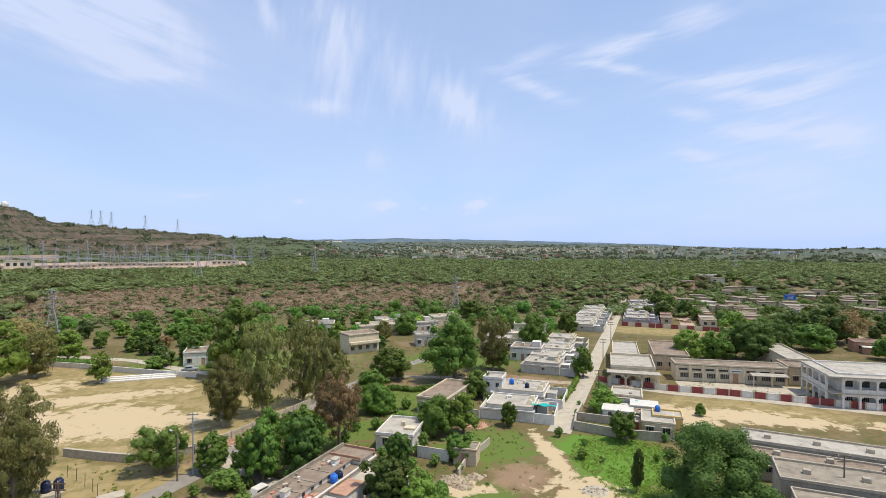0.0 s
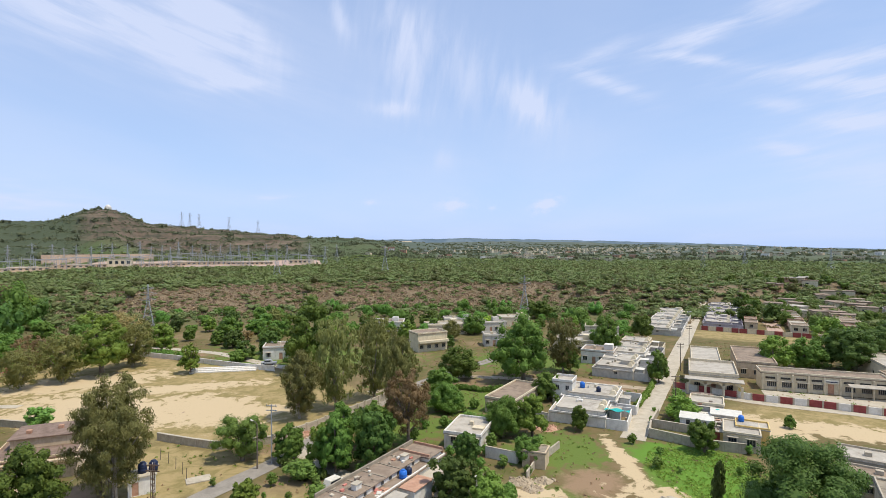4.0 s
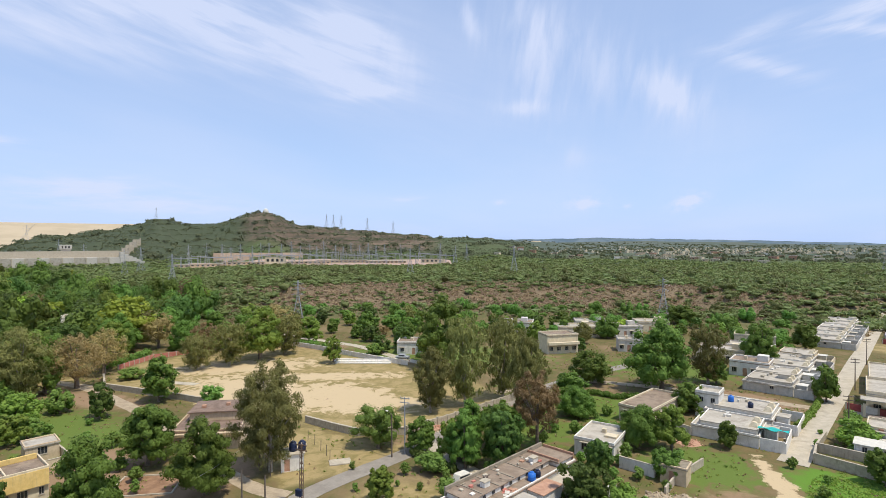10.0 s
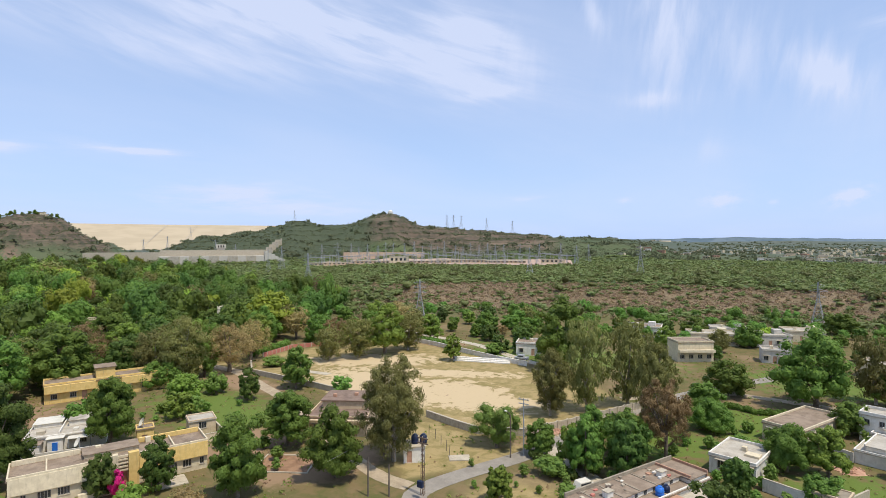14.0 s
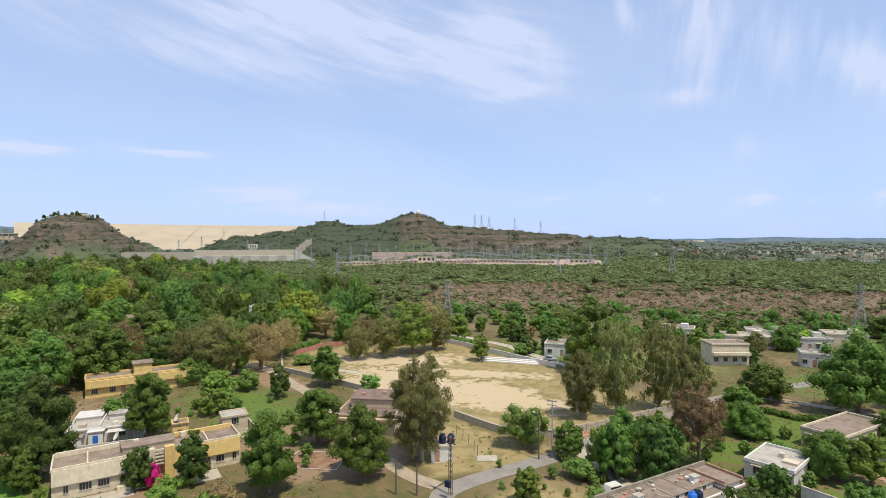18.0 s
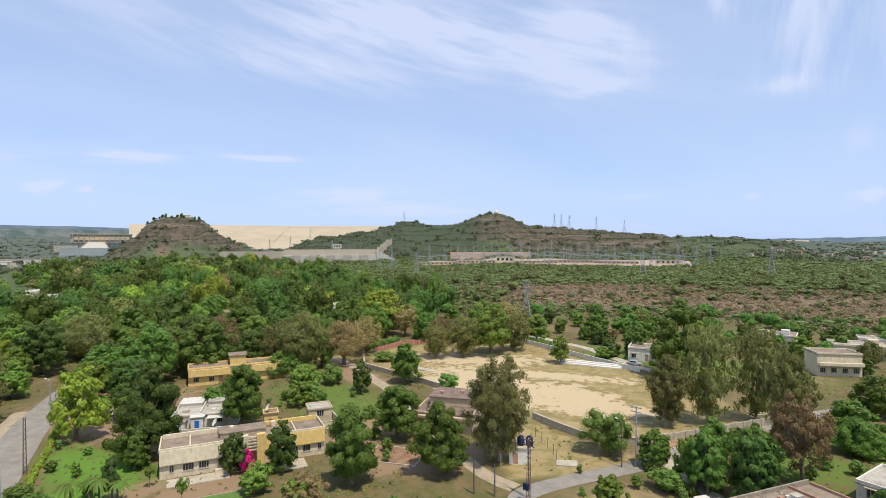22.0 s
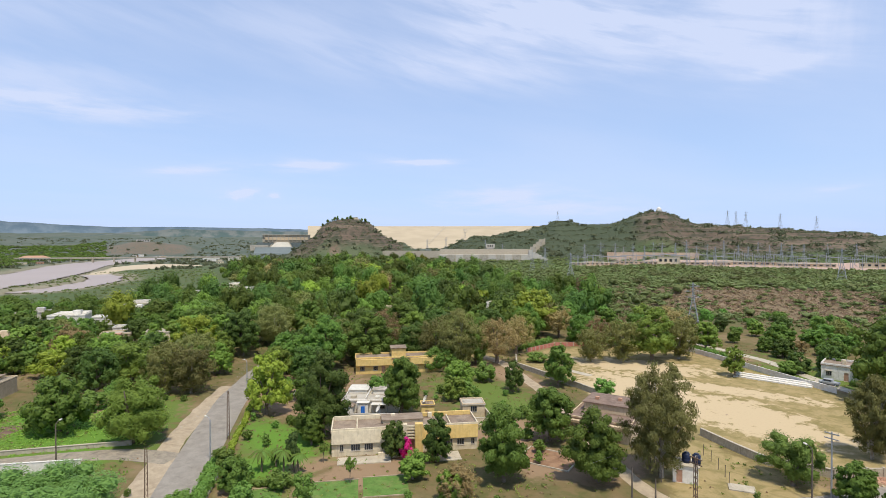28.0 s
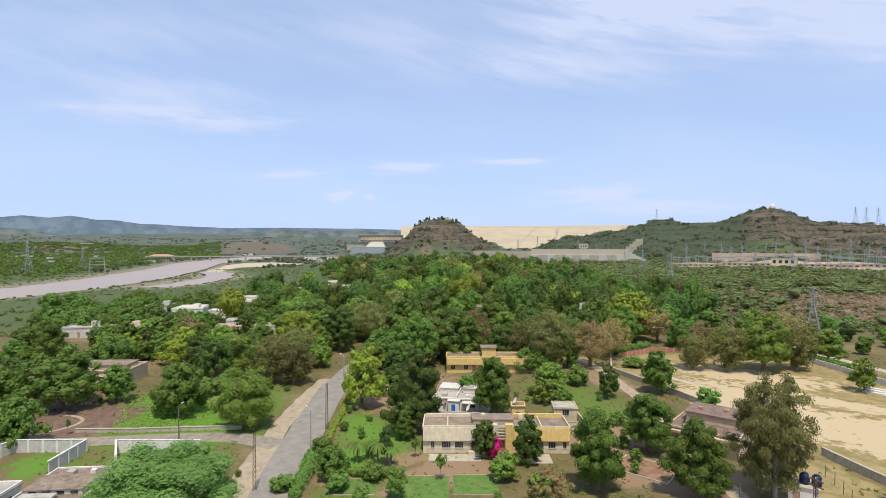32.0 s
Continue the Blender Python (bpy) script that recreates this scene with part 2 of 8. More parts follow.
CONCRETE_DARK = plain("old_concrete", (0.252, 0.215, 0.161), (0.347, 0.295, 0.217), 0.8, stain=(0.158, 0.130, 0.100))
ROOF = plain("weathered_roof", (0.23, 0.172, 0.122), (0.32, 0.248, 0.18), 0.6, stain=(0.115, 0.086, 0.062))
ROOF_PALE = plain("pale_roof", (0.38, 0.34, 0.275), (0.49, 0.445, 0.365), 0.5, stain=(0.23, 0.195, 0.15))
WHITE = streaky("white_wall", (0.66, 0.62, 0.545), (0.77, 0.73, 0.65), (0.42, 0.38, 0.31))
GREYWHITE = streaky("grey_white_wall", (0.48, 0.45, 0.39), (0.58, 0.54, 0.47), (0.30, 0.27, 0.22))
CREAM = streaky("cream_wall", (0.588, 0.500, 0.348), (0.693, 0.600, 0.426), (0.378, 0.310, 0.217))
YELLOW = streaky("yellow_wall", (0.64, 0.45, 0.155), (0.73, 0.53, 0.21), (0.40, 0.30, 0.15))
BEIGE = streaky("beige_wall", (0.525, 0.410, 0.270), (0.630, 0.500, 0.339), (0.347, 0.260, 0.174))
BRICK = streaky("brick_wall", (0.40, 0.22, 0.14), (0.50, 0.30, 0.2), (0.30, 0.2, 0.15))
MAROON = plain("maroon_paint", (0.25, 0.055, 0.05), (0.32, 0.08, 0.07), 1.0)
STONE_WALL = streaky("boundary_wall", (0.399, 0.345, 0.261), (0.504, 0.440, 0.335), (0.252, 0.210, 0.157))
GLASS = plain("window_glass", (0.03, 0.035, 0.04), (0.05, 0.055, 0.06), 1.0, rough=0.15, spec=0.6)
FRAME = plain("window_frame", (0.35, 0.32, 0.28), (0.45, 0.42, 0.38), 3.0)
# near-black colour painted for the shade inside openings
SHADE = plain("opening_shade", (0.05, 0.045, 0.04), (0.07, 0.06, 0.05), 1.0)
STEEL = plain("galvanised_steel", (0.33, 0.34, 0.35), (0.42, 0.43, 0.44), 2.0, rough=0.55, metal=0.3)
RUST = plain("rusty_steel", (0.16, 0.10, 0.07), (0.22, 0.15, 0.10), 2.0, rough=0.7, metal=0.2)
WOOD = plain("pole_wood", (0.13, 0.10, 0.08), (0.18, 0.145, 0.11), 3.0)
BLUE = plain("blue_plastic", (0.02, 0.13, 0.50), (0.03, 0.17, 0.58), 1.0, rough=0.4)
NAVY = plain("navy_plastic", (0.012, 0.02, 0.05), (0.02, 0.03, 0.07), 1.0, rough=0.4)
TEAL = plain("teal_cloth", (0.02, 0.38, 0.34), (0.03, 0.46, 0.41), 1.0)
TINWHITE = plain("white_tin", (0.609, 0.575, 0.487), (0.714, 0.670, 0.566), 1.0, rough=0.5)
PINKCLOTH = plain("pink_cloth", (0.45, 0.16, 0.12), (0.55, 0.22, 0.17), 1.0)
SOIL = plain("soil", (0.24, 0.135, 0.075), (0.33, 0.20, 0.115), 0.7, stain=(0.18, 0.10, 0.06))
SANDY = plain("sandy_earth", (0.36, 0.285, 0.19), (0.45, 0.36, 0.245), 0.7, stain=(0.27, 0.205, 0.13))
TILE = plain("old_brown_roof", (0.19, 0.13, 0.095), (0.26, 0.185, 0.14), 0.8, stain=(0.11, 0.08, 0.06))
PINKDUST = plain("pinkish_earth", (0.42, 0.29, 0.22), (0.50, 0.36, 0.28), 0.7, stain=(0.32, 0.23, 0.16))
PLOUGH = plain("ploughed_soil", (0.15, 0.095, 0.065), (0.21, 0.135, 0.09), 0.6, stain=(0.11, 0.07, 0.05))
BANKSOIL = plain("bank_soil", (0.27, 0.19, 0.13), (0.34, 0.25, 0.175), 0.05, stain=(0.17, 0.14, 0.08))
LAWN = plain("lawn", (0.085, 0.165, 0.028), (0.13, 0.225, 0.045), 0.8, stain=(0.18, 0.19, 0.06))
DRYLAWN = plain("dry_lawn", (0.19, 0.22, 0.06), (0.28, 0.27, 0.09), 0.8, stain=(0.33, 0.27, 0.13))
DAMSAND = Nodes("dam_facing", 0.9, 0.2)
_f = DAMSAND.noise(0.02, 5, 0.6)
_b = DAMSAND.noise(0.05, 5, 0.6, stretch=(0.2, 0.2, 1.6))
DAMSAND = DAMSAND.done(DAMSAND.mix(DAMSAND.ramp(_b, 0.4, 0.62), DAMSAND.mix(_f, (0.44, 0.36, 0.245), (0.49, 0.405, 0.28)), (0.42, 0.345, 0.235)))
ROCKY = plain("rock_face", (0.36, 0.24, 0.16), (0.46, 0.33, 0.23), 0.03, stain=(0.2, 0.17, 0.1))

_m = Nodes("river_water", 0.5, 0.25)
WATER = _m.bump(_m.noise(0.25, 5, 0.6), 0.15, 0.3).done(_m.mix(_m.noise(0.01, 4), (0.33, 0.27, 0.23), (0.40, 0.33, 0.285)))

# the ground: grass, earth, sand and green worked into one another by where they lie
_m = Nodes("ground", 0.95, 0.1)
_n1, _n2, _n3 = _m.noise(0.05, 6, 0.62), _m.noise(0.35, 7, 0.68, distortion=0.5), _m.noise(3.0, 5, 0.7)
_grass = _m.mix(_m.ramp(_n2, 0.35, 0.65), (0.185, 0.135, 0.065), (0.11, 0.112, 0.038))
_grass = _m.mix(_m.math("MULTIPLY", _m.ramp(_n1, 0.5, 0.66), 0.8), _grass, (0.25, 0.178, 0.10))


def _masked(base, name, colour, spread=0.9, soft=0.12):
    v = _m.math("ADD", _m.attr(name), _m.math("MULTIPLY", _m.math("SUBTRACT", _n2, 0.5), spread))
    return _m.mix(_m.ramp(v, 0.5 - soft, 0.5 + soft), base, colour)


_col = _masked(_grass, "green", _m.mix(_n3, (0.085, 0.138, 0.026), (0.165, 0.212, 0.05)), 1.3)
_col = _masked(_col, "earth", _m.mix(_n3, (0.235, 0.155, 0.09), (0.33, 0.228, 0.138)))
_col = _masked(_col, "lush", _m.mix(_n3, (0.085, 0.185, 0.022), (0.155, 0.275, 0.045)), 1.2, 0.2)
_col = _masked(_col, "turf", _m.mix(_m.ramp(_n2, 0.36, 0.62), _m.mix(_n3, (0.195, 0.165, 0.062), (0.28, 0.22, 0.09)), _m.mix(_n3, (0.33, 0.25, 0.115), (0.40, 0.305, 0.15))), 0.5, 0.2)
_col = _masked(_col, "sand", _m.mix(_n3, (0.485, 0.375, 0.225), (0.575, 0.45, 0.275)), 1.5, 0.07)
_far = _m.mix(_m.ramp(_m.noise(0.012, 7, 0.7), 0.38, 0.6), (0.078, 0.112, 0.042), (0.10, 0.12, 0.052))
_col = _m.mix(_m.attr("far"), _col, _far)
# far plain: grey-blue of distance haze mixed into the land colour
_haze_land = _m.mix(_m.ramp(_m.noise(0.006, 7, 0.7), 0.4, 0.6), (0.092, 0.115, 0.088), (0.12, 0.135, 0.108))
_col = _m.mix(_m.attr("deep"), _col, _haze_land)
_col = _masked(_col, "bank", _m.mix(_m.ramp(_m.noise(0.12, 6, 0.7), 0.35, 0.65), (0.235, 0.175, 0.11), (0.14, 0.115, 0.066)), 1.1, 0.2)
_col = _masked(_col, "cliff", _m.mix(_m.noise(0.05, 5, 0.7), (0.25, 0.155, 0.115), (0.16, 0.125, 0.09)), 2.4, 0.2)
_rock = _m.mix(_m.ramp(_m.noise(0.06, 8, 0.75, distortion=0.6), 0.42, 0.6), (0.138, 0.102, 0.076), (0.058, 0.06, 0.04))
_bed = _m.ramp(_m.noise(0.05, 6, 0.7, stretch=(0.12, 0.12, 2.6), distortion=0.4), 0.5, 0.62)
_rock = _m.mix(_m.math("MULTIPLY", _bed, 0.7), _rock, (0.22, 0.165, 0.12))
_col = _masked(_col, "rock", _rock, 0.6, 0.25)
_col = _masked(_col, "silt", _m.mix(_m.noise(0.02, 6, 0.7), (0.29, 0.25, 0.18), (0.19, 0.185, 0.115)), 0.8, 0.2)
_col = _masked(_col, "wooded", _m.mix(_m.noise(0.05, 6, 0.7), (0.055, 0.072, 0.042), (0.082, 0.098, 0.06)), 0.5, 0.2)
_col = _masked(_col, "bar", _m.mix(_n3, (0.46, 0.38, 0.26), (0.54, 0.45, 0.32)), 0.5, 0.12)
_fine = _m.mix(_m.math("MULTIPLY", _m.ramp(_n3, 0.5, 0.75), 0.3), _col, (0.10, 0.08, 0.045))
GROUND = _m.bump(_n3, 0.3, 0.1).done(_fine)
# far ranges: bluish base colour plus a weak blue glow stand in for haze
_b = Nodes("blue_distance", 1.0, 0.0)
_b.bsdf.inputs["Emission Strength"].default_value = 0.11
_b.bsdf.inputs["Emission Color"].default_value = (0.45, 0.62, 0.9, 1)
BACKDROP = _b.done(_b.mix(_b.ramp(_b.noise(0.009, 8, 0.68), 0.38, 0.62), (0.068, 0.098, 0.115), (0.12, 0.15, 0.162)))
# nearer range: the same haze glow, weaker and greener
_b = Nodes("haze_green_distance", 1.0, 0.0)
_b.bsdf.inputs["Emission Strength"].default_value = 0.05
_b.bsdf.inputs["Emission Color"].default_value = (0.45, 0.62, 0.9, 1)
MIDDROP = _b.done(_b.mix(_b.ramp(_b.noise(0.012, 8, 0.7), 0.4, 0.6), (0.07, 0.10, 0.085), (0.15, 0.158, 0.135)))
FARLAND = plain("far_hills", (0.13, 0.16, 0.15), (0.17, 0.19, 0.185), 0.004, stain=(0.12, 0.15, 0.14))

# ---- the land ----
rng = np.random.default_rng(7)


def sstep(a, b, v):
    u = np.clip((v - a) / (b - a), 0, 1)
    return u * u * (3 - 2 * u)


def lumps(x, y, size, seed=0.0):
    """Smooth irregular numbers, about -1 to 1, that repeat nowhere in sight."""
    u, v = x / size + seed, y / size - seed
    return (np.sin(u * 1.7 + 1.3 * np.sin(v * 1.1 + seed)) + np.sin(v * 2.1 + 1.7 * np.sin(u * 0.9 - seed)) + 0.6 * np.sin(u * 3.9 + v * 3.1) + 0.4 * np.sin(u * 6.3 - v * 7.7)) / 3.0


def along(x, y, line):
    """Distance of points to a line of corners."""
    best = np.full(np.shape(x), 1e9)
    for (ax, ay), (bx, by) in zip(line, line[1:]):
        dx, dy = bx - ax, by - ay
        u = np.clip(((x - ax) * dx + (y - ay) * dy) / (dx * dx + dy * dy), 0, 1)
        best = np.minimum(best, np.hypot(x - ax - u * dx, y - ay - u * dy))
    return best


def inside(x, y, corners):
    hit = np.zeros(np.shape(x), bool)
    for (ax, ay), (bx, by) in zip(corners, corners[1:] + corners[:1]):
        cross = ((ay > y) != (by > y)) & (x < (bx - ax) * (y - ay) / ((by - ay) or 1e-9) + ax)
        hit ^= cross
    return hit


def blob(x, y, corners, soft):
    """1 well inside the corners, 0 well outside, 0.5 on the border."""
    d = along(x, y, corners + corners[:1])
    return np.where(inside(x, y, corners), 0.5 + 0.5 * np.clip(d / soft, 0, 1), 0.5 - 0.5 * np.clip(d / soft, 0, 1))


RIVER = [(-330, -400), (-430, -290), (-530, -212), (-610, -172), (-700, -148), (-800, -134), (-930, -118), (-1195, -106), (-1340, -82), (-1500, -30), (-1750, 40), (-2600, 200)]
CREEK = [(-575, -88), (-613, -66), (-700, -40), (-790, -42), (-850, -58)]
SANDBAR = [(-790, -78), (-870, -66), (-955, -52), (-1060, -48), (-1170, -12), (-1180, 40), (-1080, 98), (-990, 56), (-955, -20), (-860, -42)]
RIDGE_AZ = [10, 12.3, 16.5, 19.7, 22, 23.7, 28.9, 31.9, 35.8, 37.3, 39.1, 40.9, 42.7, 44.5, 46.5, 47.9, 49.1, 50.2, 52.5, 55.2, 57.8, 59.3, 61.3, 64]
RIDGE_EL = [-1.3, -0.14, 0.36, 0.32, 0.45, 0.75, 1.05, 1.35, 1.65, 2.45, 2.85, 2.78, 2.06, 1.82, 1.86, 2.2, 2.42, 1.9, 1.36, 0.9, 0.72, 0.16, -0.7, -1.6]
KNOB_AZ = [62, 64.2, 64.7, 66, 67.1, 67.6, 68.4, 69.7, 71.5, 73.1, 73.6, 74.6, 75.3, 76.5, 78.5]
KNOB_EL = [-1.6, -0.8, -0.5, 0.0, 0.5, 1.15, 1.94, 2.4, 2.5, 2.4, 2.2, 1.15, 0.75, 0.0, -1.6]
FAR_AZ = [-60, -40, -28, -19, -8, 2, 12, 40, 72, 85, 92, 97, 102, 105, 108, 113, 125]
FAR_EL = [-1.0, -0.95, -0.75, -0.4, -0.1, 0.0, 0.0, 0.2, 0.6, 0.75, 0.8, 0.8, 0.8, 0.8, 0.8, 0.8, 0.8]


def height(x, y):
    x, y = np.asarray(x, float), np.asarray(y, float)
    r, az = np.hypot(x, y), np.degrees(np.arctan2(-x, y))
    z = 9 * sstep(285, 345, r + 14 * lumps(x, y, 60) - 130 * (1 - sstep(-36, -15, az))) * sstep(-75, -50, az) * (1 - sstep(40, 52, az))
    z = z * (1 - 0.45 * sstep(420, 720, r))
    z = z + lumps(x, y, 90, 2.0) * 2.2 * sstep(330, 600, r)
    # the ridge behind the switchyard and the knob beside the dam
    el = np.interp(az, RIDGE_AZ, RIDGE_EL)
    top = 35 + 1250 * np.tan(np.radians(el)) - 5
    top = top + 3.5 * lumps(x, y, 55, 1.0) + 2.5 * lumps(x, y, 23, 4.0)
    ridge = np.maximum(top, 0) * sstep(800, 1240, r + 45 * lumps(x, y, 70, 3.0)) * (1 - 0.75 * sstep(1300, 2000, r))
    elk = np.interp(az, KNOB_AZ, KNOB_EL)
    topk = np.maximum(35 + 1250 * np.tan(np.radians(elk)) - 3 + 4 * lumps(x, y, 40, 6.0) + 3 * lumps(x, y, 15, 2.0), 0)
    knob = topk * sstep(1020, 1240, r + 25 * lumps(x, y, 40, 5.0)) * (1 - sstep(1290, 1700, r))
    knob = knob + 2.2 * np.sin(knob * 0.75) * sstep(6, 20, knob)
    ridge = ridge - 7 * np.abs(lumps(x, y, 34, 9.0)) * sstep(10, 30, ridge) * (1 - sstep(1180, 1250, r))
    ridge = ridge + 2.0 * np.sin(ridge * 0.6 + 2 * lumps(x, y, 90, 7.0)) * sstep(8, 24, ridge)
    z = z + ridge + knob
    z = z + 34 * sstep(1800, 2010, r) * (1 - sstep(2150, 2500, r)) * sstep(71, 74, az) * (1 - sstep(80, 83, az))
    z = z + 24 * sstep(2350, 2560, r) * (1 - sstep(2700, 3000, r)) * sstep(6, 10, az) * (1 - sstep(17, 20, az))
    # low hills, falling away downstream; mountains upstream
    elf = np.interp(az, FAR_AZ, FAR_EL)
    far = 35 + 4500 * np.tan(np.radians(elf)) + 16 * lumps(x, y, 420, 1.5)
    z = z + (far - 5) * sstep(1500, 4500, r) ** 1.6
    z = z + 14 * lumps(x, y, 230, 8.0) * sstep(900, 1700, r) * sstep(75, 85, np.abs(az - 20) + 45)
    # the river bed and its flats
    bed = np.minimum(along(x, y, RIVER) / 46, along(x, y, CREEK) / 20)
    flats = sstep(330, 420, r) * sstep(82, 92, az + 0.012 * (r - 400)) * (1 - sstep(1700, 2300, r))
    z = z * (1 - flats) - 6.2 * flats
    z = np.where(r > 300, z - 4.0 * (1 - sstep(0.75, 1.3, bed)) * flats, z)
    bluff = np.interp(az, [80, 84, 87, 91, 94, 96], [0, 8, 26, 28, 10, 0]) + np.interp(az, [100, 103, 107, 110], [0, 22, 26, 8])
    z = z + bluff * sstep(2000, 2200, r + 50 * lumps(x, y, 90)) * (1 - sstep(2300, 3000, r))
    return z


FIELD = [(-61, 87), (-49, 85), (-41, 89.5), (-36, 98), (-29, 114), (-40, 128), (-64, 140), (-85, 145), (-113, 152), (-127, 139), (-138, 119), (-136, 106), (-122, 92), (-96, 91), (-78, 90)]
azs = np.concatenate([np.arange(-52, 116, 0.5), np.arange(116, 308, 4.0)])
rads = np.concatenate([[0.01], np.arange(2, 40, 4.0), np.arange(40, 240, 1.1), 240 * 1.016 ** np.arange(0, 191)])
A, R = np.meshgrid(np.radians(azs), rads)
GX, GY = (-np.sin(A) * R).ravel(), (np.cos(A) * R).ravel()
GZ = height(GX, GY)
n_a, n_r = len(azs), len(rads)
idx = np.arange(n_a * n_r).reshape(n_r, n_a)
nxt = np.roll(idx, -1, axis=1)
quads = np.stack([idx[:-1], idx[1:], nxt[1:], nxt[:-1]], -1).reshape(-1, 4)[:, ::-1]


def from_arrays(name, verts, faces, mat, smooth=False):
    me = bpy.data.meshes.new(name)
    verts, faces = np.asarray(verts, np.float32), np.asarray(faces, np.int32)
    k = faces.shape[1]
    me.vertices.add(len(verts))
    me.vertices.foreach_set("co", verts.ravel())
    me.loops.add(faces.size)
    me.loops.foreach_set("vertex_index", faces.ravel())
    me.polygons.add(len(faces))
    me.polygons.foreach_set("loop_start", np.arange(0, faces.size, k, dtype=np.int32))
    me.polygons.foreach_set("use_smooth", np.full(len(faces), smooth))
    me.update()
    me.validate()
    me.materials.append(mat)
    return me


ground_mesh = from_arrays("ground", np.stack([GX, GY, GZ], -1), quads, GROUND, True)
GR, GAZ = np.hypot(GX, GY), np.degrees(np.arctan2(-GX, GY))


def zone(name, values):
    layer = ground_mesh.attributes.new(name, "FLOAT", "POINT")
    layer.data.foreach_set("value", np.asarray(values, np.float32))


def spot(x, y, rx, ry, turn=0.0):
    """A soft oval: 1 in the middle, 0.5 on its rim."""
    c, s = math.cos(radians(turn)), math.sin(radians(turn))
    u, v = (GX - x) * c + (GY - y) * s, -(GX - x) * s + (GY - y) * c
    return np.clip(1 - 0.5 * np.hypot(u / rx, v / ry), 0, 1)


def most(*layers):
    out = layers[0]
    for one in layers[1:]:
        out = np.maximum(out, one)
    return out


field = blob(GX, GY, FIELD, 6)
zone("turf", most(field, blob(GX, GY, [(-62, 86), (-48, 84), (-38, 84), (-42, 72), (-49, 63), (-60, 72)], 3), spot(-30, 66, 8, 6), spot(64, 112, 20, 8, -18), spot(84, 212, 26, 10, -20), spot(-140, 92, 9, 5)))
zone("sand", most(spot(62, 107, 16, 5, -20) * 0.93, spot(90, 98, 12, 4, -20) * 0.85, spot(-84, 103, 24, 9, -10) * 0.97, spot(-106, 122, 20, 8, 35) * 0.96, spot(-64, 106, 16, 9, -20) * 0.98, spot(-84, 118, 30, 4, 25) * 0.9, spot(-92, 96, 12, 5), spot(-52, 106, 10, 3.5, 20) * 0.9, spot(18, 88, 1.7, 12, 8) * 0.97, spot(20, 74, 6, 7, 30) * 0.86, spot(47, 108, 8, 7) * 0.97, spot(3, 76, 3.5, 2.5) * 0.95))
zone("green", most(spot(28, 86, 8, 14, -15), spot(8, 92, 10, 9) * 0.9, spot(4, 70, 8, 10) * 0.9, spot(-98, 21, 13, 6, 15), spot(-86, 17, 9, 6, 20), spot(-72, 12, 10, 7) * 0.92, spot(-112, -12, 16, 16), spot(-128, 0, 14, 9) * 0.9, spot(-70, 4, 10, 5, 20), spot(-94, 140, 40, 10, 20) * 0.9, spot(-10, 118, 12, 10) * 0.95, spot(-90, 66, 15, 10), spot(-106, 68, 14, 10) * 0.95, spot(-103, -30, 8, 5), spot(4, 160, 30, 14) * 0.8, spot(-62, 160, 40, 18) * 0.8, spot(-20, 100, 10, 10) * 0.9))
zone("lush", most(spot(29, 85, 7, 12, -15) * 0.98, spot(24, 93, 6, 5) * 0.9, spot(-124, -15, 15, 9, 20) * 0.95, spot(-112, -8, 10, 6) * 0.9, spot(-97, 21, 11, 4.5, 15) * 0.95, spot(-86, 16, 6, 5) * 0.85, spot(-101, -32, 5, 4) * 0.85))
zone("earth", most(spot(-320, -60, 80, 26, 60) * 0.75, spot(-430, -40, 80, 26, 70) * 0.72, spot(-102, 131, 9, 14, 20) * 0.98, spot(-112, 140, 10, 8) * 0.95, spot(-33, 105, 3.5, 18, -25) * 0.95, spot(-68, 118, 18, 5, 15) * 0.8, spot(-66, 56, 9, 6, 30), spot(-80, 60, 7, 12) * 0.95, spot(-122, -35, 11, 9), spot(-128, -10, 8, 4) * 0.9, spot(18, 137, 14, 5, -20), spot(-108, 152, 14, 7, 20), spot(-34, 98, 4, 16, -25) * 0.95, spot(-128, 148, 20, 12) * 0.95, spot(-116, 84, 16, 5) * 0.9, spot(12, 80, 6, 6) * 0.8, spot(-150, 0, 30, 4) * 0.9, spot(-60, 62, 5, 9) * 0.9, spot(-84, 23, 3, 6) * 0.95, spot(-78, 30, 5, 14, 20) * 0.95, spot(-80, 12, 4, 4) * 0.9, spot(-118, 30, 14, 8) * 0.95, spot(-130, 34, 20, 20) * 0.85))
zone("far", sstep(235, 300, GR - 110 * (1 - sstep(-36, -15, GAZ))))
# how much of the hazed land colour shows, growing with distance
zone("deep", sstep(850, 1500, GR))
slope = np.clip(1.5 - 1.5 * np.abs(np.clip((GR - 130 * (1 - sstep(-36, -15, GAZ)) - 312) / 55, -1, 1)), 0, 1)
zone("bank", most(1.0 * slope * sstep(-14, -2, GAZ) * (1 - sstep(34, 46, GAZ)), 0.8 * slope * sstep(-45, -40, GAZ) * (1 - sstep(-10, -4, GAZ))))
zone("rock", most(0.74 * sstep(860, 1000, GR) * (1 - sstep(1700, 1900, GR)) * sstep(18, 24, GAZ) * (1 - sstep(39, 46, GAZ)), 0.8 * sstep(1030, 1150, GR) * (1 - sstep(1500, 1700, GR)) * sstep(64, 66, GAZ) * (1 - sstep(76, 78, GAZ))))
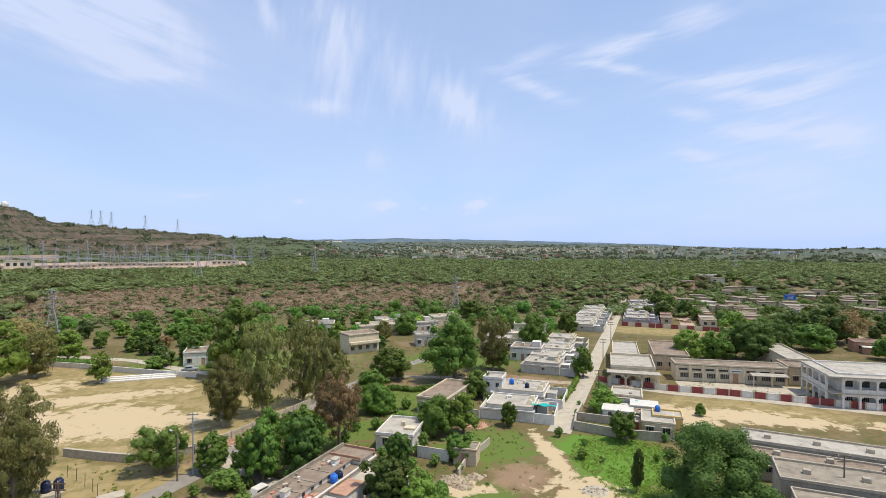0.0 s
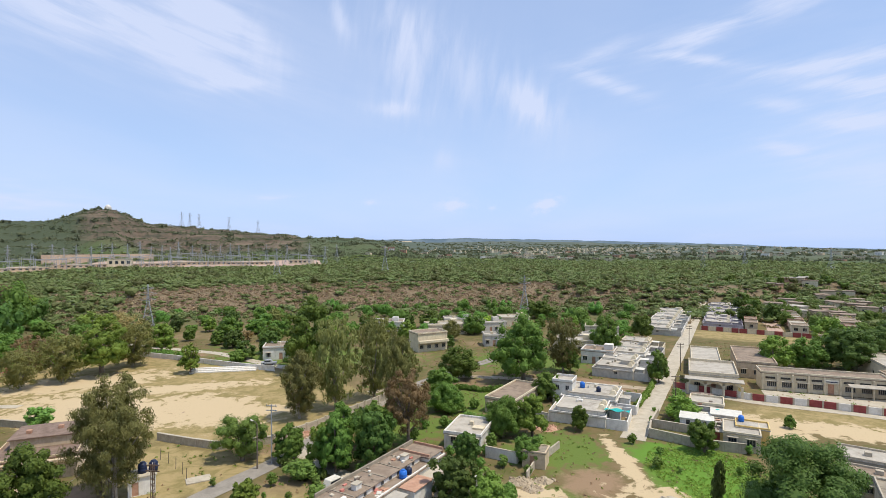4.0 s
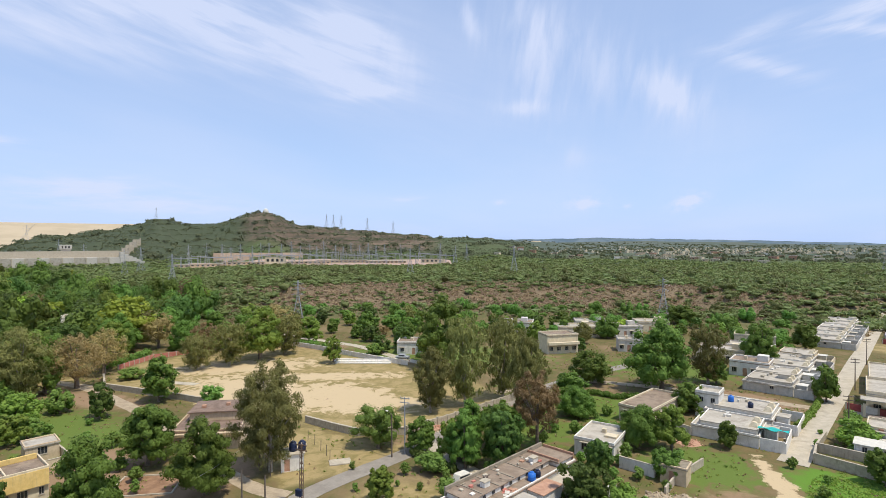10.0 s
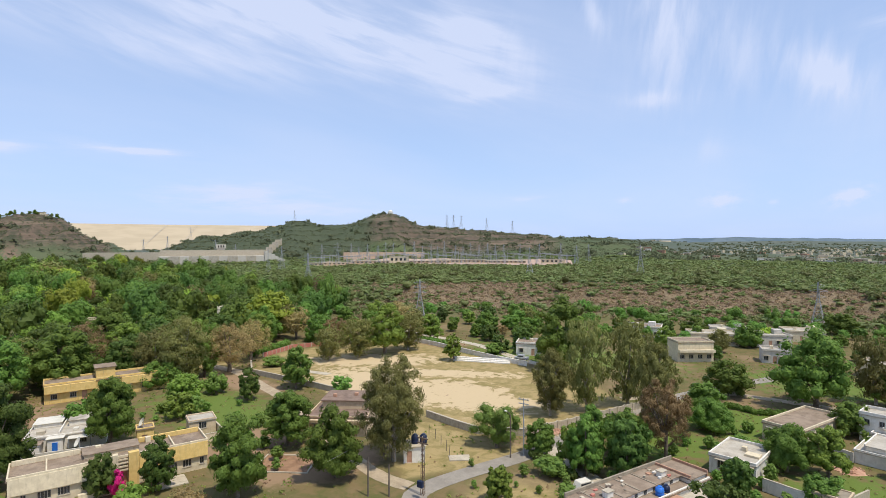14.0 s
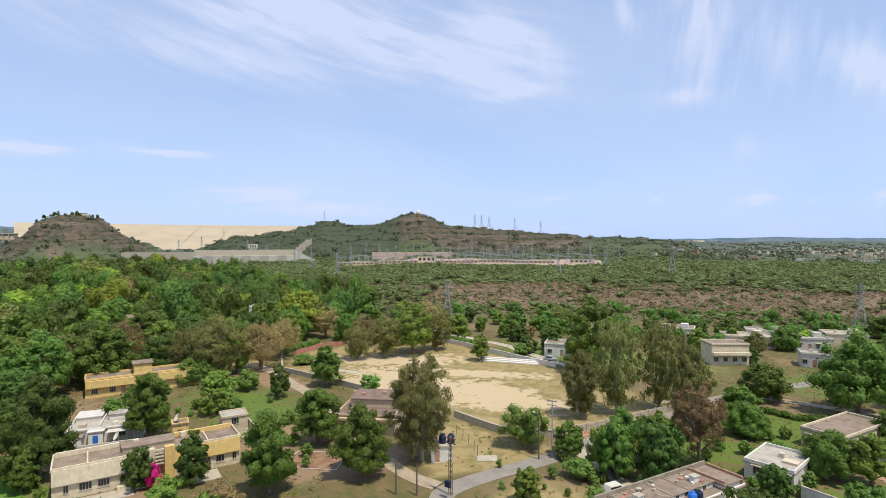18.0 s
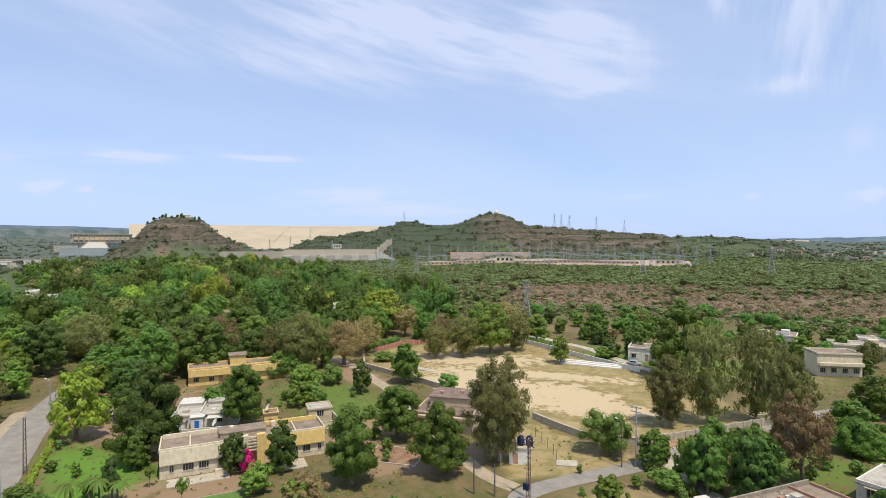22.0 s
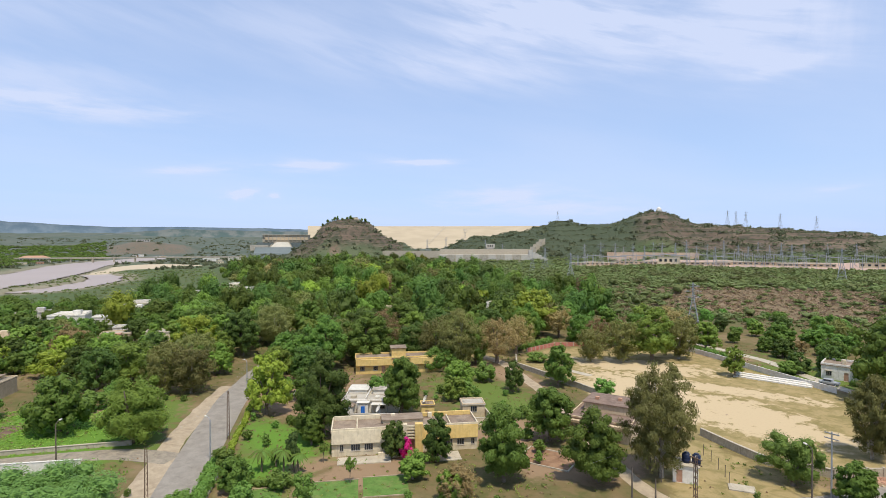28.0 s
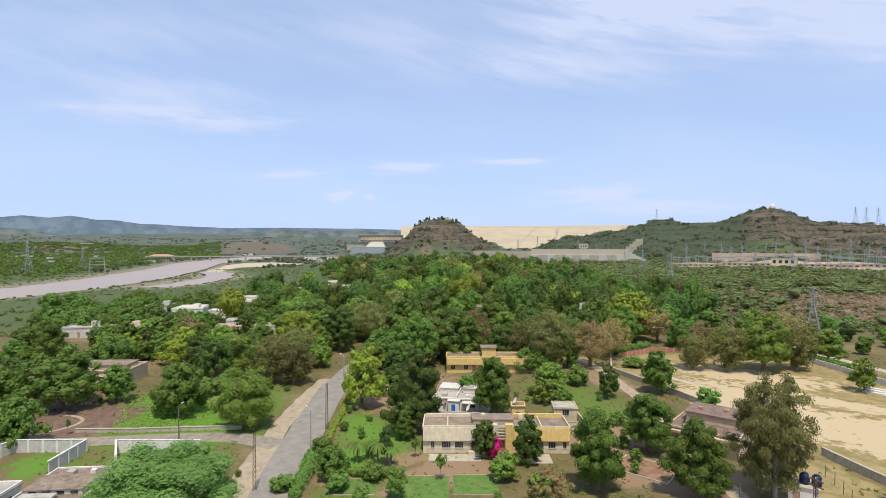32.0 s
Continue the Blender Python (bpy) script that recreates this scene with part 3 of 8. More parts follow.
zone("cliff", sstep(1960, 2040, GR) * (1 - sstep(2180, 2260, GR)) * most(sstep(84, 87, GAZ) * (1 - sstep(92, 95, GAZ)) * 0.5, 0.5 * sstep(100, 102.5, GAZ) * (1 - sstep(107, 109, GAZ))) + 0.8 * np.exp(-((GAZ - 72.3) / 0.7) ** 2 - ((GR - 1085) / 28) ** 2))
flat = sstep(370, 420, GR) * sstep(84, 90, GAZ + 0.012 * (GR - 400)) * (1 - sstep(1500, 1700, GR))
zone("silt", flat * np.clip(1.1 - np.minimum(along(GX, GY, RIVER) / 110, along(GX, GY, CREEK) / 60), 0.3, 1))
zone("bar", blob(GX, GY, SANDBAR, 18) * 0.95)
zone("wooded", 0.85 * sstep(840, 930, GR) * (1 - sstep(1700, 1900, GR)) * sstep(38, 44, GAZ) * (1 - sstep(60, 63, GAZ)))
ground = tagged(new("ground", ground_mesh), "dry grassy ground rising to scrub hills and mountains", "ground", kind="structure")


def polar_(az, r):
    return -math.sin(radians(az)) * r, math.cos(radians(az)) * r


def flat_strip(name, line, width, mat, lift, label, category, ragged=0.0, kind="structure", thick=0.08):
    """A band that follows the ground along a line, with a worn rim."""
    pts, gone = [], 0
    for (ax, ay), (bx, by) in zip(line, line[1:]):
        steps = max(2, int(math.hypot(bx - ax, by - ay) / 1.5))
        pts += [(ax + (bx - ax) * i / steps, ay + (by - ay) * i / steps) for i in range(steps)]
    pts.append(line[-1])
    pts = np.array(pts, float)
    for _ in range(6):
        pts[1:-1] = (pts[:-2] + 2 * pts[1:-1] + pts[2:]) / 4
    way = np.gradient(pts, axis=0)
    way /= np.linalg.norm(way, axis=1)[:, None]
    side = np.stack([-way[:, 1], way[:, 0]], -1)
    rows = []
    for s, drop in ((0.5, thick + lift), (0.5, 0), (0.17, -0.02), (-0.17, -0.02), (-0.5, 0), (-0.5, thick + lift)):
        wander = np.convolve(rng.random(len(pts) + 6) - 0.5, np.ones(7) / 4.2, "valid")
        w = width * s + ragged * np.sign(s) * wander * (abs(s) > 0.3)
        p = pts + side * w[:, None]
        rows.append(np.column_stack([p, height(p[:, 0], p[:, 1]) + lift - drop]))
    v = np.concatenate(rows)
    m, k = len(pts), len(rows)
    f = [(j * m + i, j * m + i + 1, (j + 1) * m + i + 1, (j + 1) * m + i) for j in range(k - 1) for i in range(m - 1)]
    return tagged(new(name, from_arrays(name, v, np.array(f)[:, ::-1], mat)), label, category, kind=kind)


flat_strip("road", [(-44, -8), (-62, -2.5), (-78, 2.5), (-95.4, 7.2), (-113, 12.5), (-129, 17.5), (-150, 27), (-185, 45)], 6.6, ASPHALT, 0.06, "grey asphalt road with worn sandy shoulders", "road", 0.35)
flat_strip("road_verge", [(-74, -3.5), (-92, 1.0), (-108, 5.4), (-126, 12.0), (-140, 18)], 4.2, SANDY, 0.025, "sandy shoulder beside the asphalt road", "verge", 1.4)
flat_strip("lane_2", [(-30, 48), (-45.5, 59.3), (-42.2, 69.2), (-37.2, 81), (-34.8, 92), (-32, 104), (-24, 128), (-14.6, 147.6), (-6, 160), (4, 185)], 3.4, ASPHALT, 0.05, "narrow grey asphalt lane between lawns", "road", 0.3)
flat_strip("lane_3", [(-35.6, 86.0), (-31, 82.5), (-27, 79.5), (-21, 75)], 2.6, CONCRETE, 0.07, "pale concrete drive branching off the lane", "drive", 0.15)
flat_strip("ploughed_plot", [(-134, -48), (-128, -38), (-120, -24)], 19, PLOUGH, 0.03, "dark ploughed garden plot", "plot", 2.5)
flat_strip("garden_path", [(-117.5, -36), (-121, -31), (-125.5, -31.5), (-128.5, -36)], 0.7, SANDY, 0.06, "pale trodden path across the plot", "path", 0.2)
flat_strip("lane_1", [(21.2, 98.6), (36, 136), (62, 203), (92, 281), (104, 310)], 4.2, CONCRETE, 0.06, "pale concrete lane along the row of houses", "road", 0.3)
flat_strip("track", [(-46.5, 61.5), (-52, 61.2), (-60.5, 64.5), (-70, 69), (-84, 76), (-97, 81), (-108, 84.5), (-128, 91), (-142, 91)], 2.8, SANDY, 0.04, "sandy footway worn through the grass", "track", 0.9)
flat_strip("lane_4", [(-120, -52), (-111, -33), (-107.6, -16), (-104, -3.5), (-97, 4)], 4.4, CONCRETE_DARK, 0.045, "dusty side road by a low wall", "road", 0.5)
flat_strip("lane_5", [(38.5, 134), (52.8, 124.6), (65.3, 120.4), (81, 113.4), (104, 103)], 3.0, CONCRETE, 0.05, "dusty pale road outside the school wall", "road", 0.6)
flat_strip("lane_6", [(-33, 122), (-14, 140), (6.6, 139), (20, 136.5), (33, 133)], 3.0, SANDY, 0.045, "sandy lane between gardens", "track", 0.7)
flat_strip("lane_7", [(-150, 175), (-118, 166), (-92, 160), (-70, 147), (-58, 142)], 3.0, CONCRETE, 0.05, "pale lane behind the sports field", "road", 0.4)

water = flat_strip("water", RIVER, 92, WATER, 0.0, "muddy grey-brown river water", "water", 9.0)
water.location.z = 0
for ob_, line_, w_ in ((water, RIVER, 92),):
    co = np.empty(len(ob_.data.vertices) * 3, np.float32)
    ob_.data.vertices.foreach_get("co", co)
    co = co.reshape(-1, 3)
    co[:, 2] = -7.4
    ob_.data.vertices.foreach_set("co", co.ravel())
creek = flat_strip("water_creek", CREEK, 34, WATER, 0.0, "shallow side arm of the muddy river", "water", 6.0)
co = np.empty(len(creek.data.vertices) * 3, np.float32)
creek.data.vertices.foreach_get("co", co)
co = co.reshape(-1, 3)
co[:, 2] = -7.4
creek.data.vertices.foreach_set("co", co.ravel())
flat_strip("switchyard_ground", [polar_(az, 795) for az in (20, 25, 30, 35, 40, 46.5)], 120, PINKDUST, 0.5, "pale gravelled ground of the switchyard", "yard", 4.0)

# ---- helpers for things ----


def part(name, bm, mat, parent=None, label=""):
    """Links a bmesh or a mesh as one object under a thing or a part."""
    if isinstance(bm, bmesh.types.BMesh):
        me = bpy.data.meshes.new(name)
        bm.to_mesh(me)
        bm.free()
        me.materials.append(mat)
    else:
        me = bm
    ob = new(name, me)
    if parent:
        ob.parent = parent
    if label:
        ob["label"] = label
    return ob


def thing(name, x, y, turn, label, category, group="", z=None, kind=""):
    ob = new(name)
    ob.empty_display_size = 0.3
    ob.matrix_basis = pose(x, y, float(height(x, y)) if z is None else z, 0, 0, turn)
    return tagged(ob, label, category, group, kind)


def block(bm, x0, x1, y0, y1, z0, z1, taper=0.0):
    """Adds a box, drawn in a little at the top by taper."""
    t = taper
    v = [bm.verts.new(p) for p in ((x0, y0, z0), (x1, y0, z0), (x1, y1, z0), (x0, y1, z0), (x0 + t, y0 + t, z1), (x1 - t, y0 + t, z1), (x1 - t, y1 - t, z1), (x0 + t, y1 - t, z1))]
    for f in ((3, 2, 1, 0), (4, 5, 6, 7), (0, 1, 5, 4), (1, 2, 6, 5), (2, 3, 7, 6), (3, 0, 4, 7)):
        bm.faces.new([v[i] for i in f])
    return bm


def boxes(*dims):
    bm = bmesh.new()
    for d in dims:
        block(bm, *d)
    return bm


def soften(bm, width=0.03):
    bmesh.ops.bevel(bm, geom=bm.edges[:], offset=width, segments=1, affect="EDGES")
    return bm


def pipe(pts, radii, sides=6):
    """A tube through points with a radius at each, as arrays."""
    pts, radii = np.array(pts, float), np.array(radii, float)
    way = np.gradient(pts, axis=0)
    way /= np.linalg.norm(way, axis=1)[:, None] + 1e-9
    ref = np.where(np.abs(way[:, 2:3]) < 0.9, [[0, 0, 1.0]], [[1.0, 0, 0]])
    u = np.cross(way, ref)
    u /= np.linalg.norm(u, axis=1)[:, None]
    w = np.cross(way, u)
    a = np.arange(sides) * 2 * np.pi / sides
    v = pts[:, None] + radii[:, None, None] * (np.cos(a)[None, :, None] * u[:, None] + np.sin(a)[None, :, None] * w[:, None])
    n = len(pts)
    i, j = np.meshgrid(np.arange(n - 1), np.arange(sides), indexing="ij")
    k = (j + 1) % sides
    f = np.stack([i * sides + j, i * sides + k, (i + 1) * sides + k, (i + 1) * sides + j], -1).reshape(-1, 4)
    return v.reshape(-1, 3), f


def joined(pieces):
    vs, fs, at = [], [], 0
    for v, f in pieces:
        vs.append(v)
        fs.append(f + at)
        at += len(v)
    return np.concatenate(vs), np.concatenate(fs)


# ---- plants ----
def ball_faces():
    bm = bmesh.new()
    bmesh.ops.create_icosphere(bm, subdivisions=1, radius=1.0)
    tri = np.array([[tuple(q.co) for q in f.verts] for f in bm.faces]).reshape(-1, 3)
    bm.free()
    return tri


BALL = ball_faces()


def leaves(centres, radii, count, size, droop=0.0, flat=1.0, seed=0, wild=0.42, about=None, spread=(1, 1, 1), skin=(0.45, 0.62)):
    """Small leaf cards round clump centres: a leaf sits on the skin of its clump and faces outward, more or less."""
    g = np.random.default_rng(seed)
    k = len(centres)
    c = np.repeat(np.asarray(centres, float), count, axis=0)
    rr = np.repeat(np.asarray(radii, float), count)
    d = g.normal(size=(k * count, 3))
    d[:, 2] = d[:, 2] * 0.9 + 0.2
    d /= np.linalg.norm(d, axis=1)[:, None]
    p = c + d * (rr * (skin[0] + skin[1] * g.random(k * count) ** 0.6))[:, None] * (1, 1, flat)
    p[:, 2] -= droop * rr * g.random(k * count)
    nrm = d + g.normal(size=d.shape) * wild
    if about is not None:
        away = (p - about) / spread
        away /= np.linalg.norm(away, axis=1)[:, None] + 1e-9
        nrm = 0.8 * d + 0.45 * away + g.normal(size=d.shape) * wild
    nrm /= np.linalg.norm(nrm, axis=1)[:, None]
    a = np.cross(nrm, g.normal(size=d.shape))
    if droop:
        a = a + np.array([0, 0, -2.4 * droop])
        a -= nrm * (a * nrm).sum(1)[:, None]
    a /= np.linalg.norm(a, axis=1)[:, None] + 1e-9
    b = np.cross(nrm, a)
    s = size * (0.6 + 0.8 * g.random(k * count))
    long = s * (1.3 if droop else 0.95)
    wide = s * (0.5 if droop else 0.95)
    A_, B_ = a * long[:, None], b * wide[:, None]
    v = np.stack([p - A_ - B_ * 0.7, p + A_ * 1.25, p - A_ * 0.7 + B_], 1)
    return v.reshape(-1, 3), np.arange(k * count * 3).reshape(-1, 3)


SHAPE = {  # crown: bottom, top (of a height of 10), radius 4; clumps, clump radius; droop; bark
    "round": (0.9, 10, 104, 0.84, 0.0, BARK),
    "dark": (0.7, 10, 110, 0.80, 0.0, BARK),
    "bright": (1.0, 10, 92, 0.80, 0.0, BARK),
    "lime": (1.6, 10, 100, 0.80, 0.0, BARK),
    "yellow": (1.0, 10, 78, 0.82, 0.0, BARK),
    "euc": (0.8, 10, 190, 0.7, 0.45, BARK_PALE),
    "brown": (1.4, 10, 110, 0.66, 0.15, BARK),
    "bush": (0.0, 10, 46, 1.15, 0.0, BARK),
    "column": (0.3, 10, 46, 1.0, 0.3, BARK),
    "small": (4.5, 10, 12, 1.5, 0.0, BARK),
    "pink": (0.2, 10, 26, 1.1, 0.4, BARK),
}


def crown_points(kind, seed):
    g = np.random.default_rng(seed)
    low, high, k, rc = SHAPE[kind][:4]
    pts = []
    lobes = g.normal(size=(5, 3)) * (2.4, 2.4, 1.6)
    while len(pts) < k:
        d = g.normal(size=3)
        d /= np.linalg.norm(d)
        rad = g.random() ** 0.3
        p = d * rad * (4.0 - rc * 0.85, 4.0 - rc * 0.85, (high - low) / 2 - rc * 0.8)
        up_ = (p[2] / ((high - low) / 2) + 1) / 2
        if kind == "euc":
            p[:2] *= 0.3 + 0.78 * math.sin(math.pi * min(1, 0.12 + up_ * 0.74)) * (0.7 + 0.5 * g.random())
            if g.random() < 0.16:
                turn_, out_ = g.uniform(0, 6.283), g.uniform(0.5, 2.5)
                p = np.array([math.cos(turn_) * out_, math.sin(turn_) * out_, -(high - low) / 2 * g.uniform(0.3, 0.95)])
        elif kind in ("round", "dark", "bright", "lime", "yellow"):
            p[:2] *= 1.12 - 0.3 * up_
            if g.random() < 0.3:
                # the skirt of the crown hangs low
                turn_ = g.uniform(0, 6.283)
                p = np.array([math.cos(turn_) * g.uniform(2.0, 3.5), math.sin(turn_) * g.uniform(2.0, 3.5), -(high - low) / 2 * g.uniform(0.25, 0.8)])
        elif kind == "column":
            p[:2] *= 1.1 - 0.75 * up_
        elif kind == "brown":
            p[:2] *= 1.15 - 0.4 * abs(up_ - 0.45)
        p += 0.22 * lobes[int(g.integers(5))]
        pts.append(p + (0, 0, (high + low) / 2))
    pts = np.array(pts)
    pts[:, 2] = np.clip(pts[:, 2], low + rc * 0.4, high - rc * 0.6)
    return pts, rc * (0.65 + 0.6 * g.random(k)), g


def make_tree(kind, seed, count, size, limbs, broad=1.0):
    low = SHAPE[kind][0]
    pts, rad, g = crown_points(kind, seed)
    droop = SHAPE[kind][4]
    high = SHAPE[kind][1]
    airy = kind in ("euc", "brown", "small")
    shell = leaves(pts, rad, count, size, droop, 0.85 * broad, seed + 1, 0.4 if airy else 0.3, (0, 0, low + (high - low) * 0.42), (4, 4, (high - low) / 2), (0.15, 1.0) if airy else (0.62, 0.5))
    if not airy:
        # the dense inside of each clump
        tri = BALL
        inner = (pts[:, None] + tri[None] * (rad * 0.68)[:, None, None] * (1, 1, 0.85 * broad)).reshape(-1, 3)
        shell = joined([shell, (inner, np.arange(len(inner)).reshape(-1, 3))])
    crown = from_arrays("crown", *shell, LEAF[kind])
    pieces = []
    lean = g.normal(size=2) * 0.35
    top = 7.2
    stem = [(0, 0, -0.4), (lean[0] * 0.15, lean[1] * 0.15, 1.0), (lean[0] * 0.5, lean[1] * 0.5, 3.2), (lean[0], lean[1], 5.4), (lean[0] * 1.2, lean[1] * 1.2, top)]
    wide = 0.30 if kind != "euc" else 0.24
    pieces.append(pipe(stem, [wide * 1.35, wide, wide * 0.8, wide * 0.5, wide * 0.2]))
    for i in g.permutation(len(pts))[:limbs]:
        h = min(max(low * 0.7 + 0.25 * (pts[i][2] - low), 0.8), 6)
        f = h / top
        a = np.array([lean[0] * f, lean[1] * f, h])
        mid = (a + pts[i]) / 2 + (0, 0, 0.35)
        pieces.append(pipe([a, mid, pts[i]], [wide * 0.5, wide * 0.32, wide * 0.1], 5))
    trunk = from_arrays("trunk", *joined(pieces), SHAPE[kind][5], True)
    return trunk, crown


WORDS = {
    "round": ("broad green leafy tree with a full crown", "tree"),
    "dark": ("dark green leafy tree with a dense crown", "tree"),
    "bright": ("fresh green leafy tree with a loose crown", "tree"),
    "lime": ("wide feathery light green tree", "tree"),
    "yellow": ("yellow-green tree in new leaf", "tree"),
    "euc": ("tall eucalyptus with drooping olive leaves", "tree"),
    "brown": ("thin brownish tree with sparse leaves", "tree"),
    "bush": ("rounded leafy green bush", "bush"),
    "column": ("slim upright dark green tree", "tree"),
    "small": ("small young tree on a thin stem", "sapling"),
    "pink": ("magenta bougainvillea in full bloom", "shrub"),
}
TREES = {}


def plant(kind, x, y, h, r, label=""):
    """Sets one tree or bush on the ground: its height and the radius of its crown."""
    d = math.hypot(x, y)
    level = 0 if d < 112 else 1 if d < 200 else 2
    variant = int(abs(x * 7.3 + y * 3.1)) % 2
    grade = min((0.3, 0.5, 0.75, 1.0, 1.35, 1.9), key=lambda q: abs(q - r / 4))
    if level:
        variant = 0
    broad = min((0.7, 1.0, 1.4, 1.9), key=lambda q: abs(q - 2.5 * r / h))
    key = (kind, level, variant, grade, broad)
    if key not in TREES:
        count, size = ((170, 0.185), (60, 0.29), (30, 0.46))[level]
        count, size = max(14, int(count * grade ** 1.6)), size / grade
        if level:
            count = int(count * 0.8)
        if level == 0 and grade >= 1:
            count, size = int(count * 1.6), size * 0.8
        if kind in ("round", "dark", "bright", "yellow", "lime"):
            count = int(count * 0.55)
        if kind == "bush":
            count = int(count * 0.4)
        if kind in ("euc", "brown"):
            count = int(count * (0.34 if kind == "brown" else 0.38))
        if kind == "lime":
            count, size = int(count * 1.3), size * 0.85
        TREES[key] = make_tree(kind, hash_of(kind) + 17 * variant + 5 * level + int(grade * 100), count, size, (9, 7, 4)[level], broad)
    trunk, crown = TREES[key]
    ob = thing("bush" if WORDS[kind][1] == "bush" else WORDS[kind][1].replace(" ", "_"), x, y, 0, label or WORDS[kind][0], WORDS[kind][1])
    ob.matrix_basis = pose(x, y, float(height(x, y)), 0, 0, (x * 37 + y * 91) % 360) @ Matrix.Diagonal((r * 0.9 / 4, r * 0.9 / 4, h / 10, 1))
    part("trunk", trunk, None, ob)
    part("crown", crown, None, ob)
    return ob


def hedge(line, h, w, kind, label, size=0.16, density=150):
    """A clipped or loose hedge along a line of corners."""
    x0, y0 = line[0]
    ob = thing("hedge", x0, y0, 0, label, "hedge")
    g = np.random.default_rng(int(abs(x0 * 31 + y0 * 17)))
    c = []
    for (ax, ay), (bx, by) in zip(line, line[1:]):
        n = max(2, int(math.hypot(bx - ax, by - ay) / (w * 0.45)))
        for i in range(n):
            f = (i + g.random()) / n
            c.append((ax + (bx - ax) * f - x0 + g.normal() * w * 0.12, ay + (by - ay) * f - y0 + g.normal() * w * 0.12, h * g.uniform(0.35, 0.62)))
    part("foliage", from_arrays("foliage", *leaves(c, [max(w, h) * 0.5] * len(c), int(density * max(w, h)), size, 0, 0.9, 5), LEAF[kind]), None, ob)
    part("stems", from_arrays("stems", *joined([pipe([(q[0], q[1], -0.2), (q[0], q[1], q[2])], [0.05, 0.02], 4) for q in c[::2]]), BARK), None, ob)
    return ob


def palm(x, y, h, r):
    ob = thing("palm_tree", x, y, 0, "slender palm with arching green fronds", "palm", "garden palms")
    part("trunk", from_arrays("trunk", *pipe([(0, 0, -0.2), (0.1, 0, h * 0.5), (0.05, 0.05, h * 0.85)], [0.18, 0.13, 0.12], 7), BARK), None, ob)
    for i in range(12):
        a, up_ = i * 2.4, 0.35 + 0.5 * ((i * 7) % 5) / 5
        v, k = [], 9
        for s in range(k):
            f = s / (k - 1)
            q = np.array([math.cos(a) * r * f, math.sin(a) * r * f, h * 0.85 + r * (up_ * f - 1.1 * f * f)])
            side = np.array([-math.sin(a), math.cos(a), 0]) * r * 0.16 * math.sin(math.pi * min(1, f * 0.9 + 0.1))
            v += [q - side + (0, 0, -0.12), q, q + side + (0, 0, -0.12)]
        f_ = [(3 * s + c, 3 * s + c + 1, 3 * s + c + 4, 3 * s + c + 3) for s in range(k - 1) for c in (0, 1)]
        part("frond", from_arrays("frond", v, f_, LEAF["round"]), None, ob)
    return ob


def car(x, y, turn, mat, label, tall=1.5, long=4.2):
    """A parked car: body, cabin with panes, four wheels, lights."""
    ob = thing("car", x, y, turn, label, "car")
    w = 0.82
    part("body", soften(boxes((-long / 2, long / 2, -w, w, 0.32, 0.92)), 0.1), mat, ob)
    bm = bmesh.new()
    block(bm, -long * 0.36, long * 0.22, -w * 0.92, w * 0.92, 0.9, tall, 0.0)
    for v in bm.verts:
        if v.co.z > 1.2:
            v.co.x *= 0.72
            v.co.y *= 0.86
    part("cabin", soften(bm, 0.07), mat, ob)
    for s in (-1, 1):
        part("side_window", boxes((-long * 0.26, long * 0.12, s * w * 0.93 - 0.02, s * w * 0.93 + 0.02, 1.02, tall - 0.14)), GLASS, ob)
        part("headlight", soften(boxes((long / 2 - 0.04, long / 2 + 0.02, s * 0.6 - 0.14, s * 0.6 + 0.14, 0.6, 0.76)), 0.02), TINWHITE, ob)
        for q in (-0.31, 0.31):
            wheel = bmesh.new()
            bmesh.ops.create_cone(wheel, cap_ends=True, segments=16, radius1=0.32, radius2=0.32, depth=0.2)
            wheel.transform(Matrix.Translation((long * q, s * (w - 0.06), 0.32)) @ Matrix.Rotation(radians(90), 4, "X"))
            tyre = part("wheel", wheel, NAVY, ob)
            rim = bmesh.new()
            bmesh.ops.create_cone(rim, cap_ends=True, segments=12, radius1=0.19, radius2=0.17, depth=0.05)
            rim.transform(Matrix.Translation((long * q, s * (w + 0.05), 0.32)) @ Matrix.Rotation(radians(90), 4, "X"))
            part("rim", rim, STEEL, tyre)
    part("windscreen", boxes((long * 0.16, long * 0.17, -w * 0.75, w * 0.75, 1.0, tall - 0.15)), GLASS, ob)
    return ob


